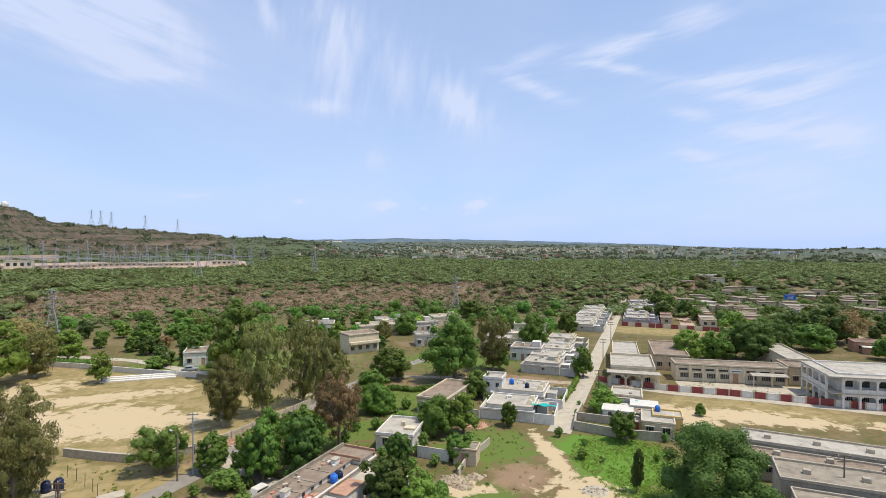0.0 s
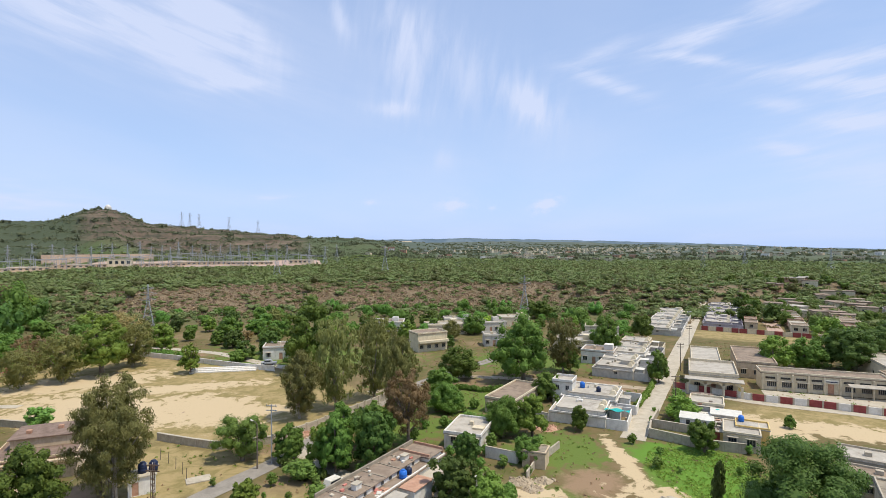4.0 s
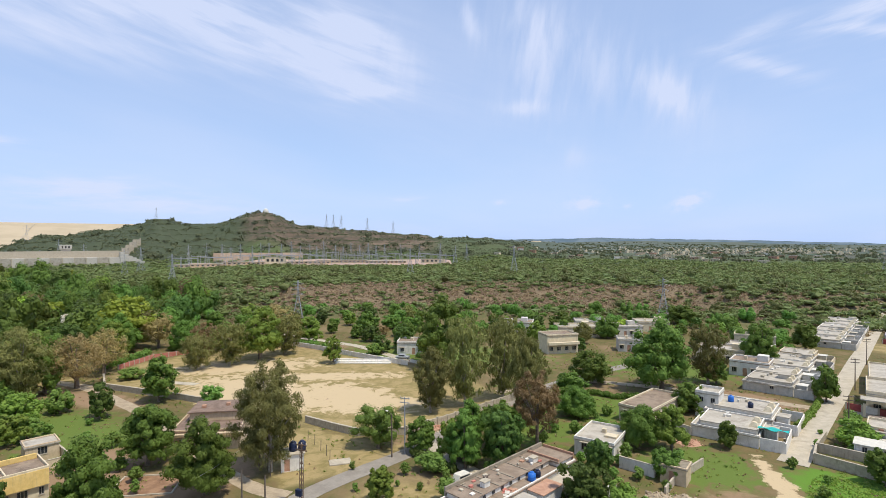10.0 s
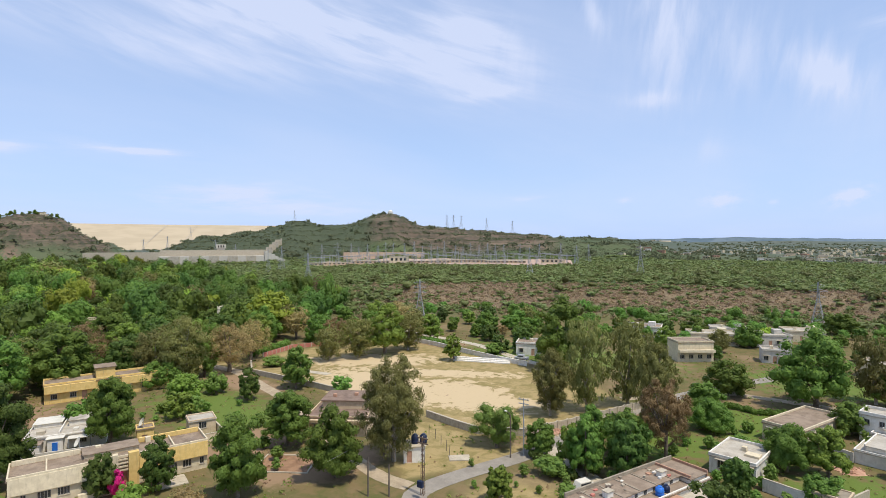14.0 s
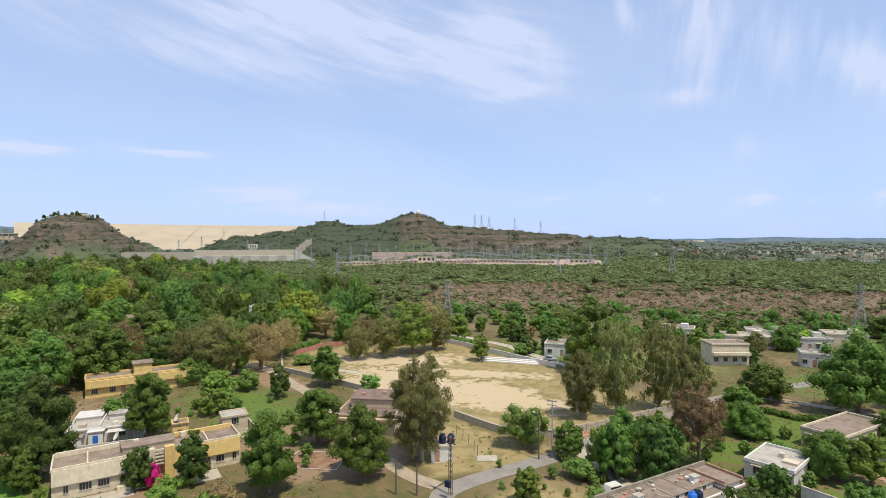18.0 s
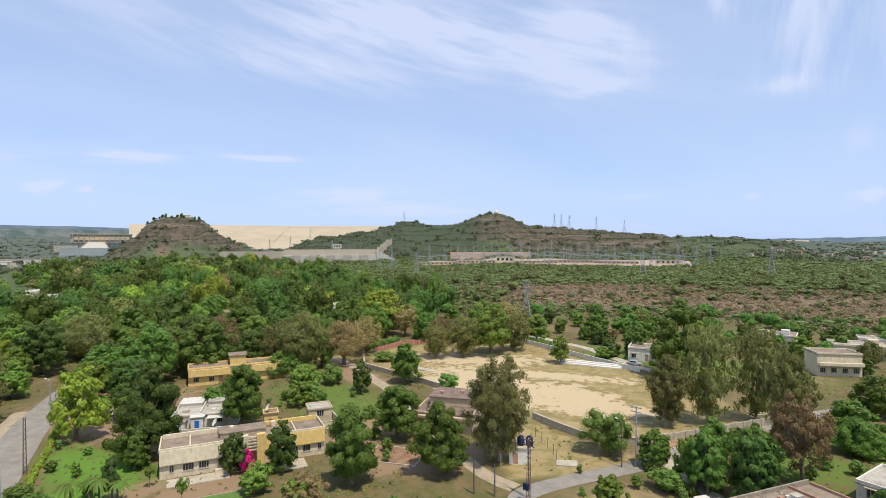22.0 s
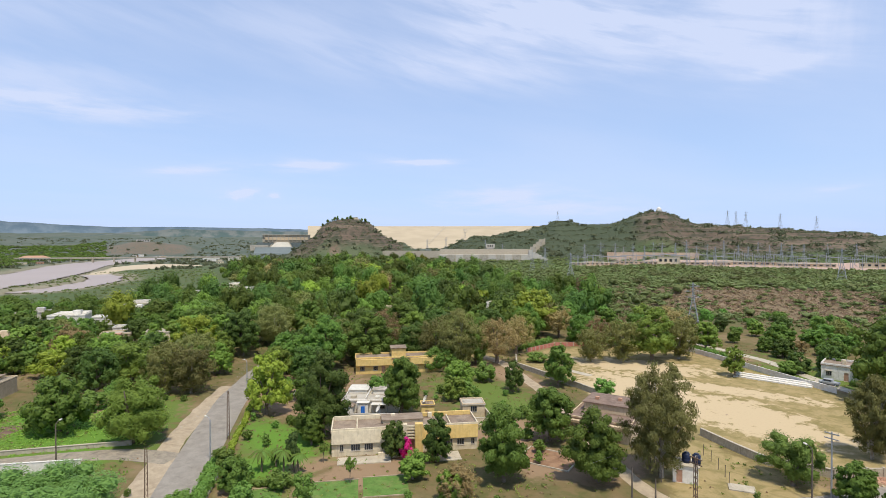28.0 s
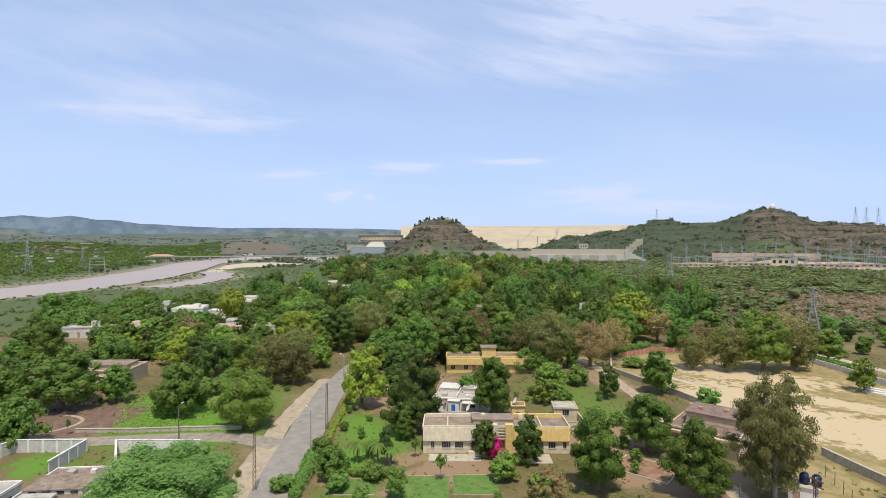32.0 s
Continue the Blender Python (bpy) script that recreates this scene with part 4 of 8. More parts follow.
def heap(x, y, r, h, mat, label, category="rubble heap", n=26, seed=1):
    """A low heap with loose stones on it."""
    g = np.random.default_rng(seed)
    ob = thing("rubble_heap", x, y, 0, label, category)
    a, k = 18, 7
    v = [(0, 0, h)]
    for j in range(1, k):
        for i in range(a):
            t_ = i * 2 * math.pi / a
            q = j / (k - 1)
            v.append((math.cos(t_) * r * q * g.uniform(0.85, 1.12), math.sin(t_) * r * q * g.uniform(0.7, 1.0), h * (1 - q) ** 1.2 * g.uniform(0.6, 1.2) - 0.06 * (j == k - 1)))
    bm = bmesh.new()
    vs = [bm.verts.new(p) for p in v]
    for i in range(a):
        bm.faces.new((vs[0], vs[1 + i], vs[1 + (i + 1) % a]))
        for j in range(k - 2):
            o = 1 + j * a
            bm.faces.new((vs[o + i], vs[o + a + i], vs[o + a + (i + 1) % a], vs[o + (i + 1) % a]))
    part("mound", bm, mat, ob)
    for i in range(n):
        t_, q, s = g.uniform(0, 6.28), g.uniform(0.1, 1.1), g.uniform(0.08, 0.24)
        bm = boxes((-s, s, -s * 0.7, s * 0.7, -s * 0.5, s * 0.5))
        bm.transform(Matrix.Translation((math.cos(t_) * r * q, math.sin(t_) * r * q * 0.85, max(0.05, h * (1 - q) * 0.9))) @ Euler((g.uniform(0, 1), g.uniform(0, 1), t_)).to_matrix().to_4x4())
        part("stone", bm, mat, ob)
    return ob


def hash_of(word):
    return sum(ord(c) * (i + 3) for i, c in enumerate(word))


# ---- buildings ----
def plate(xs, zs, y0, y1, open_at):
    """A connected slab in the xz plane, from y0 to y1, with the cells left out for which open_at says so."""
    xs, zs = sorted(set(xs)), sorted(set(zs))
    bm = bmesh.new()
    made = {}

    def at(i, k, y):
        if (i, k, y) not in made:
            made[i, k, y] = bm.verts.new((xs[i], y, zs[k]))
        return made[i, k, y]

    nx, nz = len(xs) - 1, len(zs) - 1
    solid = {(i, k): not open_at((xs[i] + xs[i + 1]) / 2, (zs[k] + zs[k + 1]) / 2) for i in range(nx) for k in range(nz)}
    for (i, k), full in solid.items():
        if not full:
            continue
        bm.faces.new([at(i, k, y0), at(i + 1, k, y0), at(i + 1, k + 1, y0), at(i, k + 1, y0)])
        bm.faces.new([at(i, k + 1, y1), at(i + 1, k + 1, y1), at(i + 1, k, y1), at(i, k, y1)])
        for di, dk, (a, b), (c, d) in ((-1, 0, (0, 0), (0, 1)), (1, 0, (1, 1), (1, 0)), (0, -1, (1, 0), (0, 0)), (0, 1, (0, 1), (1, 1))):
            if not solid.get((i + di, k + dk), False):
                bm.faces.new([at(i + a, k + b, y1), at(i + a, k + b, y0), at(i + c, k + d, y0), at(i + c, k + d, y1)])
    return bm


def wall_run(x0, x1, y, thick, z0, z1, holes):
    """A wall along x with real openings (x0, x1, z0, z1)."""
    xs = [x0, x1] + [v for h in holes for v in h[:2]]
    zs = [z0, z1] + [v for h in holes for v in h[2:4]]
    return plate(xs, zs, y, y + thick, lambda x_, z_: any(a < x_ < b and c < z_ < d for a, b, c, d in (h[:4] for h in holes)))


def window(parent, a, b, c, d, y, bars=3, door=False, mat=FRAME):
    """A window in an opening: frame with bars, a dark pane and a sill; or a door leaf."""
    w = b - a
    cuts = [a + 0.06, b - 0.06]
    if not door:
        for i in range(1, bars + 1):
            cuts += [a + w * i / (bars + 1) - 0.03, a + w * i / (bars + 1) + 0.03]
    cuts.sort()
    gaps = list(zip(cuts[0::2], cuts[1::2]))
    bm = plate([a, b] + cuts, [c, c + 0.06, d - 0.06, d], y + 0.06, y + 0.13, lambda x_, z_: c + 0.06 < z_ < d - 0.06 and any(p < x_ < q for p, q in gaps))
    if not door:
        ob = part("window", bm, mat, parent)
        part("pane", boxes((a, b, y + 0.14, y + 0.16, c, d)), GLASS, ob)
        part("sill", boxes((a - 0.08, b + 0.08, y - 0.08, y + 0.05, c - 0.07, c)), CONCRETE, ob)
    else:
        ob = part("door", bm, mat, parent)
        part("leaf", boxes((a + 0.06, b - 0.06, y + 0.10, y + 0.15, c, d - 0.06)), mat, ob)
    return ob


def house(x, y, turn, L, D, H, wall, roof, label, category="house", front=(), back=False, left=(), right=(), parapet=0.5, shade=True, group="", extra=()):
    """A flat-roofed house: front wall along its local x at y = 0, facing -y. front: windows (from, to, sill, head) or doors (from, to, 0, head)."""
    ob = thing("house", x, y, turn, label, category, group)
    t = 0.25
    part("front_wall", wall_run(0, L, 0, t, -0.3, H, [f[:4] for f in front]), wall, ob)
    part("rear_wall", boxes((0, L, D - t, D, -0.3, H)), wall, ob)
    for k, (holes, at) in enumerate(((left, 0), (right, L))):
        bm = wall_run(t, D - t, 0, t, -0.3, H, list(holes))
        for v in bm.verts:
            v.co = (at + (v.co.y if k == 0 else -v.co.y), v.co.x, v.co.z)
        bmesh.ops.recalc_face_normals(bm, faces=bm.faces[:])
        side = part("side_wall", bm, wall, ob)
        for a, b, c, d in holes:
            xs = (at + 0.1, at + 0.14) if k == 0 else (at - 0.14, at - 0.1)
            part("side_pane", boxes((*xs, a, b, c, d)), GLASS, side)
    part("floor_slab", boxes((0.26, L - 0.26, 0.26, D - 0.26, 0.0, 0.1)), CONCRETE_DARK, ob)
    part("roof", boxes((-0.18, L + 0.18, -0.18, D + 0.18, H, H + 0.16)), roof, ob)
    if parapet:
        p, z0, z1 = 0.2, H + 0.164, H + 0.16 + parapet
        for d in ((-0.1, L + 0.1, -0.1, p - 0.1), (-0.1, L + 0.1, D + 0.1 - p, D + 0.1), (-0.1, p - 0.1, p - 0.1, D + 0.1 - p), (L + 0.1 - p, L + 0.1, p - 0.1, D + 0.1 - p)):
            part("parapet", soften(boxes((*d, z0, z1)), 0.03), wall, ob)
    for f in front:
        door = f[2] < 0.2
        window(ob, *f[:4], 0, bars=max(1, int((f[1] - f[0]) / 0.45)), door=door, mat=BRICK if door else FRAME)
        if shade and not door:
            part("sunshade", boxes((f[0] - 0.2, f[1] + 0.2, -0.55, -0.004, f[3] + 0.12, f[3] + 0.22)), CONCRETE, ob)
    for name, dims, mat in extra:
        part(name, soften(boxes(dims), 0.03), mat, ob)
    return ob


def water_tank(x, y, z, mat=BLUE, r=0.55, h=1.2, label="blue plastic water tank on a flat roof"):
    ob = thing("water_tank", x, y, 0, label, "water tank", "water tanks", z)
    prof = [(0, 0), (r, 0), (r, h * 0.25), (r * 1.04, h * 0.28), (r, h * 0.31), (r, h * 0.55), (r * 1.04, h * 0.58), (r, h * 0.61), (r * 0.97, h * 0.85), (r * 0.55, h), (0.0, h)]
    n = 14
    v = [(p * math.cos(2 * math.pi * i / n), p * math.sin(2 * math.pi * i / n), q) for p, q in prof for i in range(n)]
    f = [(j * n + i, j * n + (i + 1) % n, (j + 1) * n + (i + 1) % n, (j + 1) * n + i) for j in range(len(prof) - 1) for i in range(n)]
    part("body", from_arrays("tank_body", v, f, mat, True), None, ob)
    lid = boxes((-0.25 * r / 0.55, 0.25 * r / 0.55, -0.25 * r / 0.55, 0.25 * r / 0.55, h, h + 0.1))
    part("lid", soften(lid, 0.04), mat, ob)
    return ob


def wall_line(name, line, h, thick, mat, label, category="wall", cap=None, pier=0.0, step=3.0, group=""):
    """A free-standing wall along corners, with a coping and piers."""
    ob = thing(name, line[0][0], line[0][1], 0, label, category, group)
    x0, y0 = line[0]
    for (ax, ay), (bx, by) in zip(line, line[1:]):
        ln = math.hypot(bx - ax, by - ay)
        m = Matrix.Translation((ax - x0, ay - y0, 0)) @ Matrix.Rotation(math.atan2(by - ay, bx - ax), 4, "Z")
        n = max(1, round(ln / step))
        for i in range(n):
            zz = float(height(ax + (bx - ax) * (i + 0.5) / n, ay + (by - ay) * (i + 0.5) / n)) - float(height(x0, y0))
            bm = boxes((ln * i / n + pier / 2, ln * (i + 1) / n - pier / 2, -thick / 2, thick / 2, zz - 0.3, zz + h))
            bm.transform(m)
            part("panel", bm, mat if not isinstance(mat, (list, tuple)) else mat[i % len(mat)], ob)
            if pier:
                bm = boxes((ln * i / n - pier / 2, ln * i / n + pier / 2, -thick * 0.8, thick * 0.8, zz - 0.3, zz + h + 0.12))
                bm.transform(m)
                part("pier", bm, cap or CONCRETE, ob)
        if cap:
            bm = boxes((0, ln, -thick * 0.75, thick * 0.75, h + 0.004, h + 0.08))
            bm.transform(m)
            part("coping", bm, cap, ob)
    return ob


def pole(x, y, h, mat=STEEL, lamp=None, lattice=False, arms=True, label="slim grey street pole", category="utility pole"):
    ob = thing("utility_pole" if not lamp else "street_lamp", x, y, 0 if lamp is None else lamp, label, category)
    if lattice:
        w = 0.22
        pieces = []
        for sx, sy in ((-1, -1), (1, -1), (1, 1), (-1, 1)):
            pieces.append(pipe([(sx * w, sy * w, -0.3), (sx * w * 0.6, sy * w * 0.6, h)], [0.05, 0.045], 4))
        n = int(h / 0.7)
        for i in range(n):
            a, b = w * (1 - 0.4 * i / n), w * (1 - 0.4 * (i + 1) / n)
            for (sx, sy), (ux, uy) in (((-1, -1), (1, -1)), ((1, -1), (1, 1)), ((1, 1), (-1, 1)), ((-1, 1), (-1, -1))):
                pieces.append(pipe([(sx * a, sy * a, h * i / n), (ux * b, uy * b, h * (i + 1) / n)], [0.025, 0.025], 3))
        part("mast", from_arrays("mast", *joined(pieces), mat), None, ob)
    else:
        part("mast", from_arrays("mast", *pipe([(0, 0, -0.3), (0, 0, h * 0.5), (0, 0, h)], [0.13, 0.11, 0.08], 8), mat, True), None, ob)
    if arms and lamp is None:
        for z in (h - 0.3, h - 1.0):
            part("crossarm", boxes((-0.9, 0.9, -0.06, 0.06, z, z + 0.12)), mat, ob)
        for i in range(3):
            part("insulator", soften(boxes((-0.8 + 0.75 * i, -0.7 + 0.75 * i, -0.05, 0.05, h - 0.18, h + 0.08)), 0.02), CREAM, ob)
    if lamp is not None:
        part("arm", from_arrays("arm", *pipe([(0, 0, h - 0.1), (0.5, 0, h + 0.25), (1.2, 0, h + 0.3)], [0.05, 0.045, 0.04]), mat), None, ob)
        part("lamp_head", soften(boxes((1.1, 1.75, -0.13, 0.13, h + 0.2, h + 0.36)), 0.04), TINWHITE, ob)
    return ob


def pylon(x, y, h, wide=None, arms=3, turn=0.0, z=None):
    """A lattice transmission tower with three pairs of arms."""
    key = (round(h), arms)
    if key not in PYLONS:
        w = (wide or h * 0.13)
        body, pieces, tk = [], [], max(0.04, h * 0.004)
        lv = [0, 0.2, 0.38, 0.52, 0.64, 0.74, 0.82, 0.9, 1.0]
        half = lambda f: w * (1 - 1.28 * f) if f < 0.66 else w * 0.155 * (1 - (f - 0.66) * 1.6)
        corners = ((-1, -1), (1, -1), (1, 1), (-1, 1))
        for f0, f1 in zip(lv, lv[1:]):
            a, b = half(f0), half(f1)
            for i, (sx, sy) in enumerate(corners):
                ux, uy = corners[(i + 1) % 4]
                pieces.append(pipe([(sx * a, sy * a, h * f0), (sx * b, sy * b, h * f1)], [tk, tk], 4))
                pieces.append(pipe([(sx * a, sy * a, h * f0), (ux * b, uy * b, h * f1)], [tk * 0.6] * 2, 3))
                pieces.append(pipe([(ux * a, uy * a, h * f0), (sx * b, sy * b, h * f1)], [tk * 0.6] * 2, 3))
                pieces.append(pipe([(sx * b, sy * b, h * f1), (ux * b, uy * b, h * f1)], [tk * 0.6] * 2, 3))
        body = from_arrays("lattice", *joined(pieces), STEEL)
        arm = []
        for k in range(arms):
            f = (0.68, 0.8, 0.91)[k]
            a = half(f)
            for s in (-1, 1):
                tip = (s * h * (0.15, 0.17, 0.13)[k], 0, h * f + 0.2)
                arm.append(joined([pipe([(s * a, q * a, h * f), tip], [tk * 0.7] * 2, 3) for q in (-1, 1)] + [pipe([(s * a, q * a, h * (f + 0.05)), tip], [tk * 0.6] * 2, 3) for q in (-1, 1)]))
        PYLONS[key] = (body, [from_arrays("arm", *one, STEEL) for one in arm])
    body, arm = PYLONS[key]
    ob = thing("transmission_tower", x, y, turn, "grey steel lattice transmission tower", "pylon", "transmission towers", z)
    part("lattice", body, None, ob)
    for me in arm:
        part("crossarm", me, None, ob)
    return ob


PYLONS = {}


def polar(az, r):
    return -math.sin(radians(az)) * r, math.cos(radians(az)) * r

# ---- the dam, the far works and the river crossing ----
def arc_bank(name, az0, az1, toe, crest, z_toe, z_top, mat, label, category, berms=4, back=140):
    """A long embankment on an arc round the viewer's side: facing slope with berms, a crest road and a rear slope."""
    prof = []
    for i in range(berms + 1):
        f = i / berms
        prof.append((toe + (crest - toe) * f, z_toe + (z_top - z_toe) * f))
        if 0 < i < berms:
            prof.append((toe + (crest - toe) * f + 2.5, z_toe + (z_top - z_toe) * f + 0.2))
    prof += [(crest + 14, z_top), (crest + 14 + back, z_toe)]
    n = int((az1 - az0) * 3)
    v = [(*polar(az0 + (az1 - az0) * i / n, r_), z_) for r_, z_ in prof for i in range(n + 1)]
    k = n + 1
    f = [(j * k + i, j * k + i + 1, (j + 1) * k + i + 1, (j + 1) * k + i) for j in range(len(prof) - 1) for i in range(n)]
    return tagged(new(name, from_arrays(name, v, np.array(f), mat)), label, category)


arc_bank("dam", 46, 75, 2060, 2330, 4, 105, DAMSAND, "long sand-coloured rockfill dam embankment", "dam", 1)


def dam_road(az0, az1, f0, f1):
    """A haul road climbing the dam's face."""
    n = 14
    rows = []
    for i in range(n + 1):
        f = f0 + (f1 - f0) * i / n
        az = az0 + (az1 - az0) * i / n
        for up_ in (-0.012, 0.012):
            q = f + up_
            rows.append((*polar(az, 2060 + 270 * q - 2.0), 4 + 101 * q + 1.6))
    faces = [(2 * i, 2 * i + 2, 2 * i + 3, 2 * i + 1) for i in range(n)]
    me = from_arrays("dam_road", rows, faces, ROOF_PALE)
    return tagged(new("dam_road", me), "pale haul road climbing the dam face", "road", kind="structure")


dam_road(62.4, 60.6, 0.25, 0.97)
dam_road(59.0, 58.0, 0.42, 0.97)
arc_bank("embankment", 10.6, 16.6, 2560, 2620, 30, 42, DAMSAND, "low pale earth embankment on the skyline", "dam", 2)


arc_bank("cut_bank", 35.5, 44.0, 858, 884, 2, 19, BANKSOIL, "bare tan earth bank above the switchyard", "bank", 2, 12)


def range_of_hills(name, r, az0, az1, profile, mat, label, rough, seed):
    """A far range as a solid ridge with its own skyline."""
    az = np.arange(az0, az1, 0.2)
    el = np.interp(az, *profile)
    wob = np.array([noise.fractal((a_ * 0.35 + seed, seed, 0.0), 0.9, 2.0, 5) for a_ in az])
    z1 = 35 + r * np.tan(np.radians(el + rough * wob))
    rows = [(r - 260, z1 * 0 - 60), (r - 130, z1 * 0.55 - 20), (r, z1), (r + 150, z1 * 0 - 60)]
    v = np.concatenate([np.stack([-np.sin(np.radians(az)) * q, np.cos(np.radians(az)) * q, z_], -1) for q, z_ in rows])
    k = len(az)
    f = [(j * k + i, j * k + i + 1, (j + 1) * k + i + 1, (j + 1) * k + i) for j in range(3) for i in range(k - 1)]
    return tagged(new(name, from_arrays(name, v, np.array(f), mat, True)), label, "backdrop", kind="structure")


# haze is in the colour and glow of these three ranges
range_of_hills("backdrop", 4600, 72, 118, ((70, 79, 87.1, 92.4, 97.4, 99.8, 101.5, 103.3, 105.1, 106.7, 108.5, 110, 114, 118), (1.2, 1.45, 1.52, 1.45, 1.66, 1.75, 2.06, 2.08, 2.37, 2.2, 2.33, 2.1, 2.3, 1.9)), BACKDROP, "distant mountain range tinted blue-grey for haze", 0.05, 3.0)
range_of_hills("backdrop_near", 3900, 74, 118, ((74, 80, 87, 92.4, 95, 97.4, 102, 106, 108, 110, 118), (1.1, 1.2, 1.28, 0.9, 0.55, 0.3, 0.3, 0.7, 1.15, 1.3, 1.2)), MIDDROP, "distant wooded hills tinted blue-green for haze", 0.1, 9.0)
range_of_hills("backdrop_plain", 4650, -50, 40, ((-50, -40, -28, -19, -8, 0, 6, 12, 24, 40), (-0.78, -0.78, -0.5, -0.14, 0.18, 0.36, 0.44, 0.32, 0.2, 0.3)), BACKDROP, "low hills along the horizon tinted blue for haze", 0.09, 17.0)


def far_block(name, az, r, wide, deep, z0, z1, mat, label, category, turn=None, top=None):
    x, y = polar(az, r)
    ob = thing(name, x, y, az if turn is None else turn, label, category, z=z0)
    part("body", boxes((-wide / 2, wide / 2, 0, deep, -6, z1 - z0)), mat, ob)
    if top:
        part("roof", boxes((-wide / 2 - 0.5, wide / 2 + 0.5, -0.5, deep + 0.5, z1 - z0, z1 - z0 + top)), CONCRETE, ob)
    return ob


# outlet works at the foot of the ridge: long retaining wall, gate tower, stepped chute
x, y = polar(57.6, 862)
works = thing("retaining_wall", x, y, 57.6, "long stained concrete retaining wall below the dam", "retaining wall", z=4)
for i in range(11):
    part("bay", boxes((-56 + 13 * i, -43.3 + 13 * i, 0, 14, -12, 11.4)), ROOF_PALE if i % 2 else GREYWHITE, works)
    part("buttress", boxes((-56.6 + 13 * i, -55.6 + 13 * i, -1.4, -0.004, -12, 11.4)), CONCRETE, works)
    part("weep_pipe", boxes((-50 + 13 * i, -49.4 + 13 * i, -0.5, -0.004, 2.0, 2.6)), CONCRETE_DARK, works)
part("deck", boxes((-56, 87, 14.004, 24, 2, 19)), STONE_WALL, works)
part("deck", boxes((-150, -56.004, 14.004, 24, 2, 16.4)), STONE_WALL, works)
part("parapet", boxes((-56, 87, 14.004, 14.6, 19.004, 20.2)), CONCRETE, works)
part("parapet", boxes((-150, -56.004, 14.004, 14.6, 16.404, 17.5)), CONCRETE, works)
for k in range(6):
    part("wing_wall", boxes((87.004 + 5 * k, 91.9 + 5 * k, -2, 12, -12, 18 - 2.6 * k)), GREYWHITE, works)
for i in range(11):
    part("rail_post", boxes((-54 + 13 * i, -53.6 + 13 * i, 14.2, 14.6, 20.204, 21.6)), STEEL, works)
x, y = polar(55.9, 884)
tower = thing("gate_tower", x, y, 56, "concrete gate tower with a flat capped top", "tower", z=12)
part("shaft", boxes((-5.5, 5.5, 0, 9, -6, 14.5)), GREYWHITE, tower)
part("head", boxes((-7, 7, -1.4, 10.4, 14.504, 20.5)), GREYWHITE, tower)
# slots are solid panels in the painted shade colour
for i in range(3):
    part("slot", boxes((-4.6 + 3.6 * i, -2.8 + 3.6 * i, -1.5, -1.404, 15.8, 19)), SHADE, tower)
x, y = polar(53.2, 858)
chute = thing("stepped_chute", x, y, 53, "stepped pale concrete chute climbing the hillside", "spillway", z=4)
for i in range(9):
    part("step", boxes((-4 + 5.6 * i, 6 + 5.6 * i, 17 * i, 17 * i + 17.5, -12, 2.0 + 4.3 * i)), ROOF_PALE if i % 2 else CONCRETE, chute)
    part("side_wall", boxes((6.004 + 5.6 * i, 7.2 + 5.6 * i, 17 * i, 17 * i + 17.5, -12, 4.6 + 4.3 * i)), CONCRETE, chute)

# spillway beyond the knob
x, y = polar(77.2, 2040)
spill = thing("spillway", x, y, 77.2, "pale concrete spillway with gates and white chute", "spillway", z=0)
part("crest_wall", boxes((-80, 88, 14, 24, 36, 62)), CONCRETE, spill)
part("crest_deck", boxes((-82, 90, 8, 28, 62.004, 64.4)), ROOF_PALE, spill)
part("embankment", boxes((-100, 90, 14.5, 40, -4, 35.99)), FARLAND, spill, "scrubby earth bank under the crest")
for i in range(11):
    part("gate", boxes((-71 + 14 * i, -61 + 14 * i, 11, 13.99, 45, 55)), BEIGE, spill, "faded gate")
    part("gate_pier", boxes((-75 + 14 * i, -73 + 14 * i, 6, 13.99, 38, 65.6)), ROOF_PALE, spill)
for i in range(6):
    gy = 2 - 14 * i
    part("chute_floor", boxes((-34 - 4 * i, 10 + 2 * i, gy, gy + 13.9, -4, 37 - 3.4 * i)), TINWHITE, spill, "white chute floor")
    for q in (-36 - 4 * i, 10.1 + 2 * i):
        part("chute_wall", boxes((q, q + 1.9, gy, gy + 13.9, -4, 39.4 - 3.4 * i)), CONCRETE, spill)
bm = boxes((-100, 90, -190, -76, -4, 19))
for v in bm.verts:
    if v.co.z > 0 and v.co.y < -100:
        v.co.y, v.co.z = -185, 1
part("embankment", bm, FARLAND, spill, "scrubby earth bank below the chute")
part("apron", boxes((-118, -58, -74, -40, -4, 27)), ROOF_PALE, spill, "pale concrete apron")

# river bridge on piers
ax, ay = polar(99.4, 1440)
bx, by = polar(81.2, 1330)
span = math.hypot(bx - ax, by - ay)
bridge = thing("bridge", ax, ay, math.degrees(math.atan2(by - ay, bx - ax)), "long low concrete road bridge over the river", "bridge", z=0)
part("deck", boxes((0, span, -4, 4, 1.2, 2.8)), CONCRETE, bridge)
for s in (-4.2, 4.0):
    part("railing", boxes((0, span, s, s + 0.2, 2.8, 4.0)), ROOF_PALE, bridge)
for i in range(11):
    u = span * (i + 0.5) / 11
    part("pier", boxes((u - 1.3, u + 1.3, -3, 3, -11, 1.2)), CONCRETE, bridge)

# works and houses across the river
x, y = polar(98.1, 1500)
hall = thing("river_hall", x, y, 98.1, "broad cream hall with a red hipped roof", "building")
part("body", boxes((-27, 27, 0, 16, -6, 8)), CREAM, hall)
bm = boxes((-30, 30, -3, 19, 8.004, 13))
for v in bm.verts:
    if v.co.z > 10:
        v.co.x, v.co.y = v.co.x * 0.55, 8 + (v.co.y - 8) * 0.2
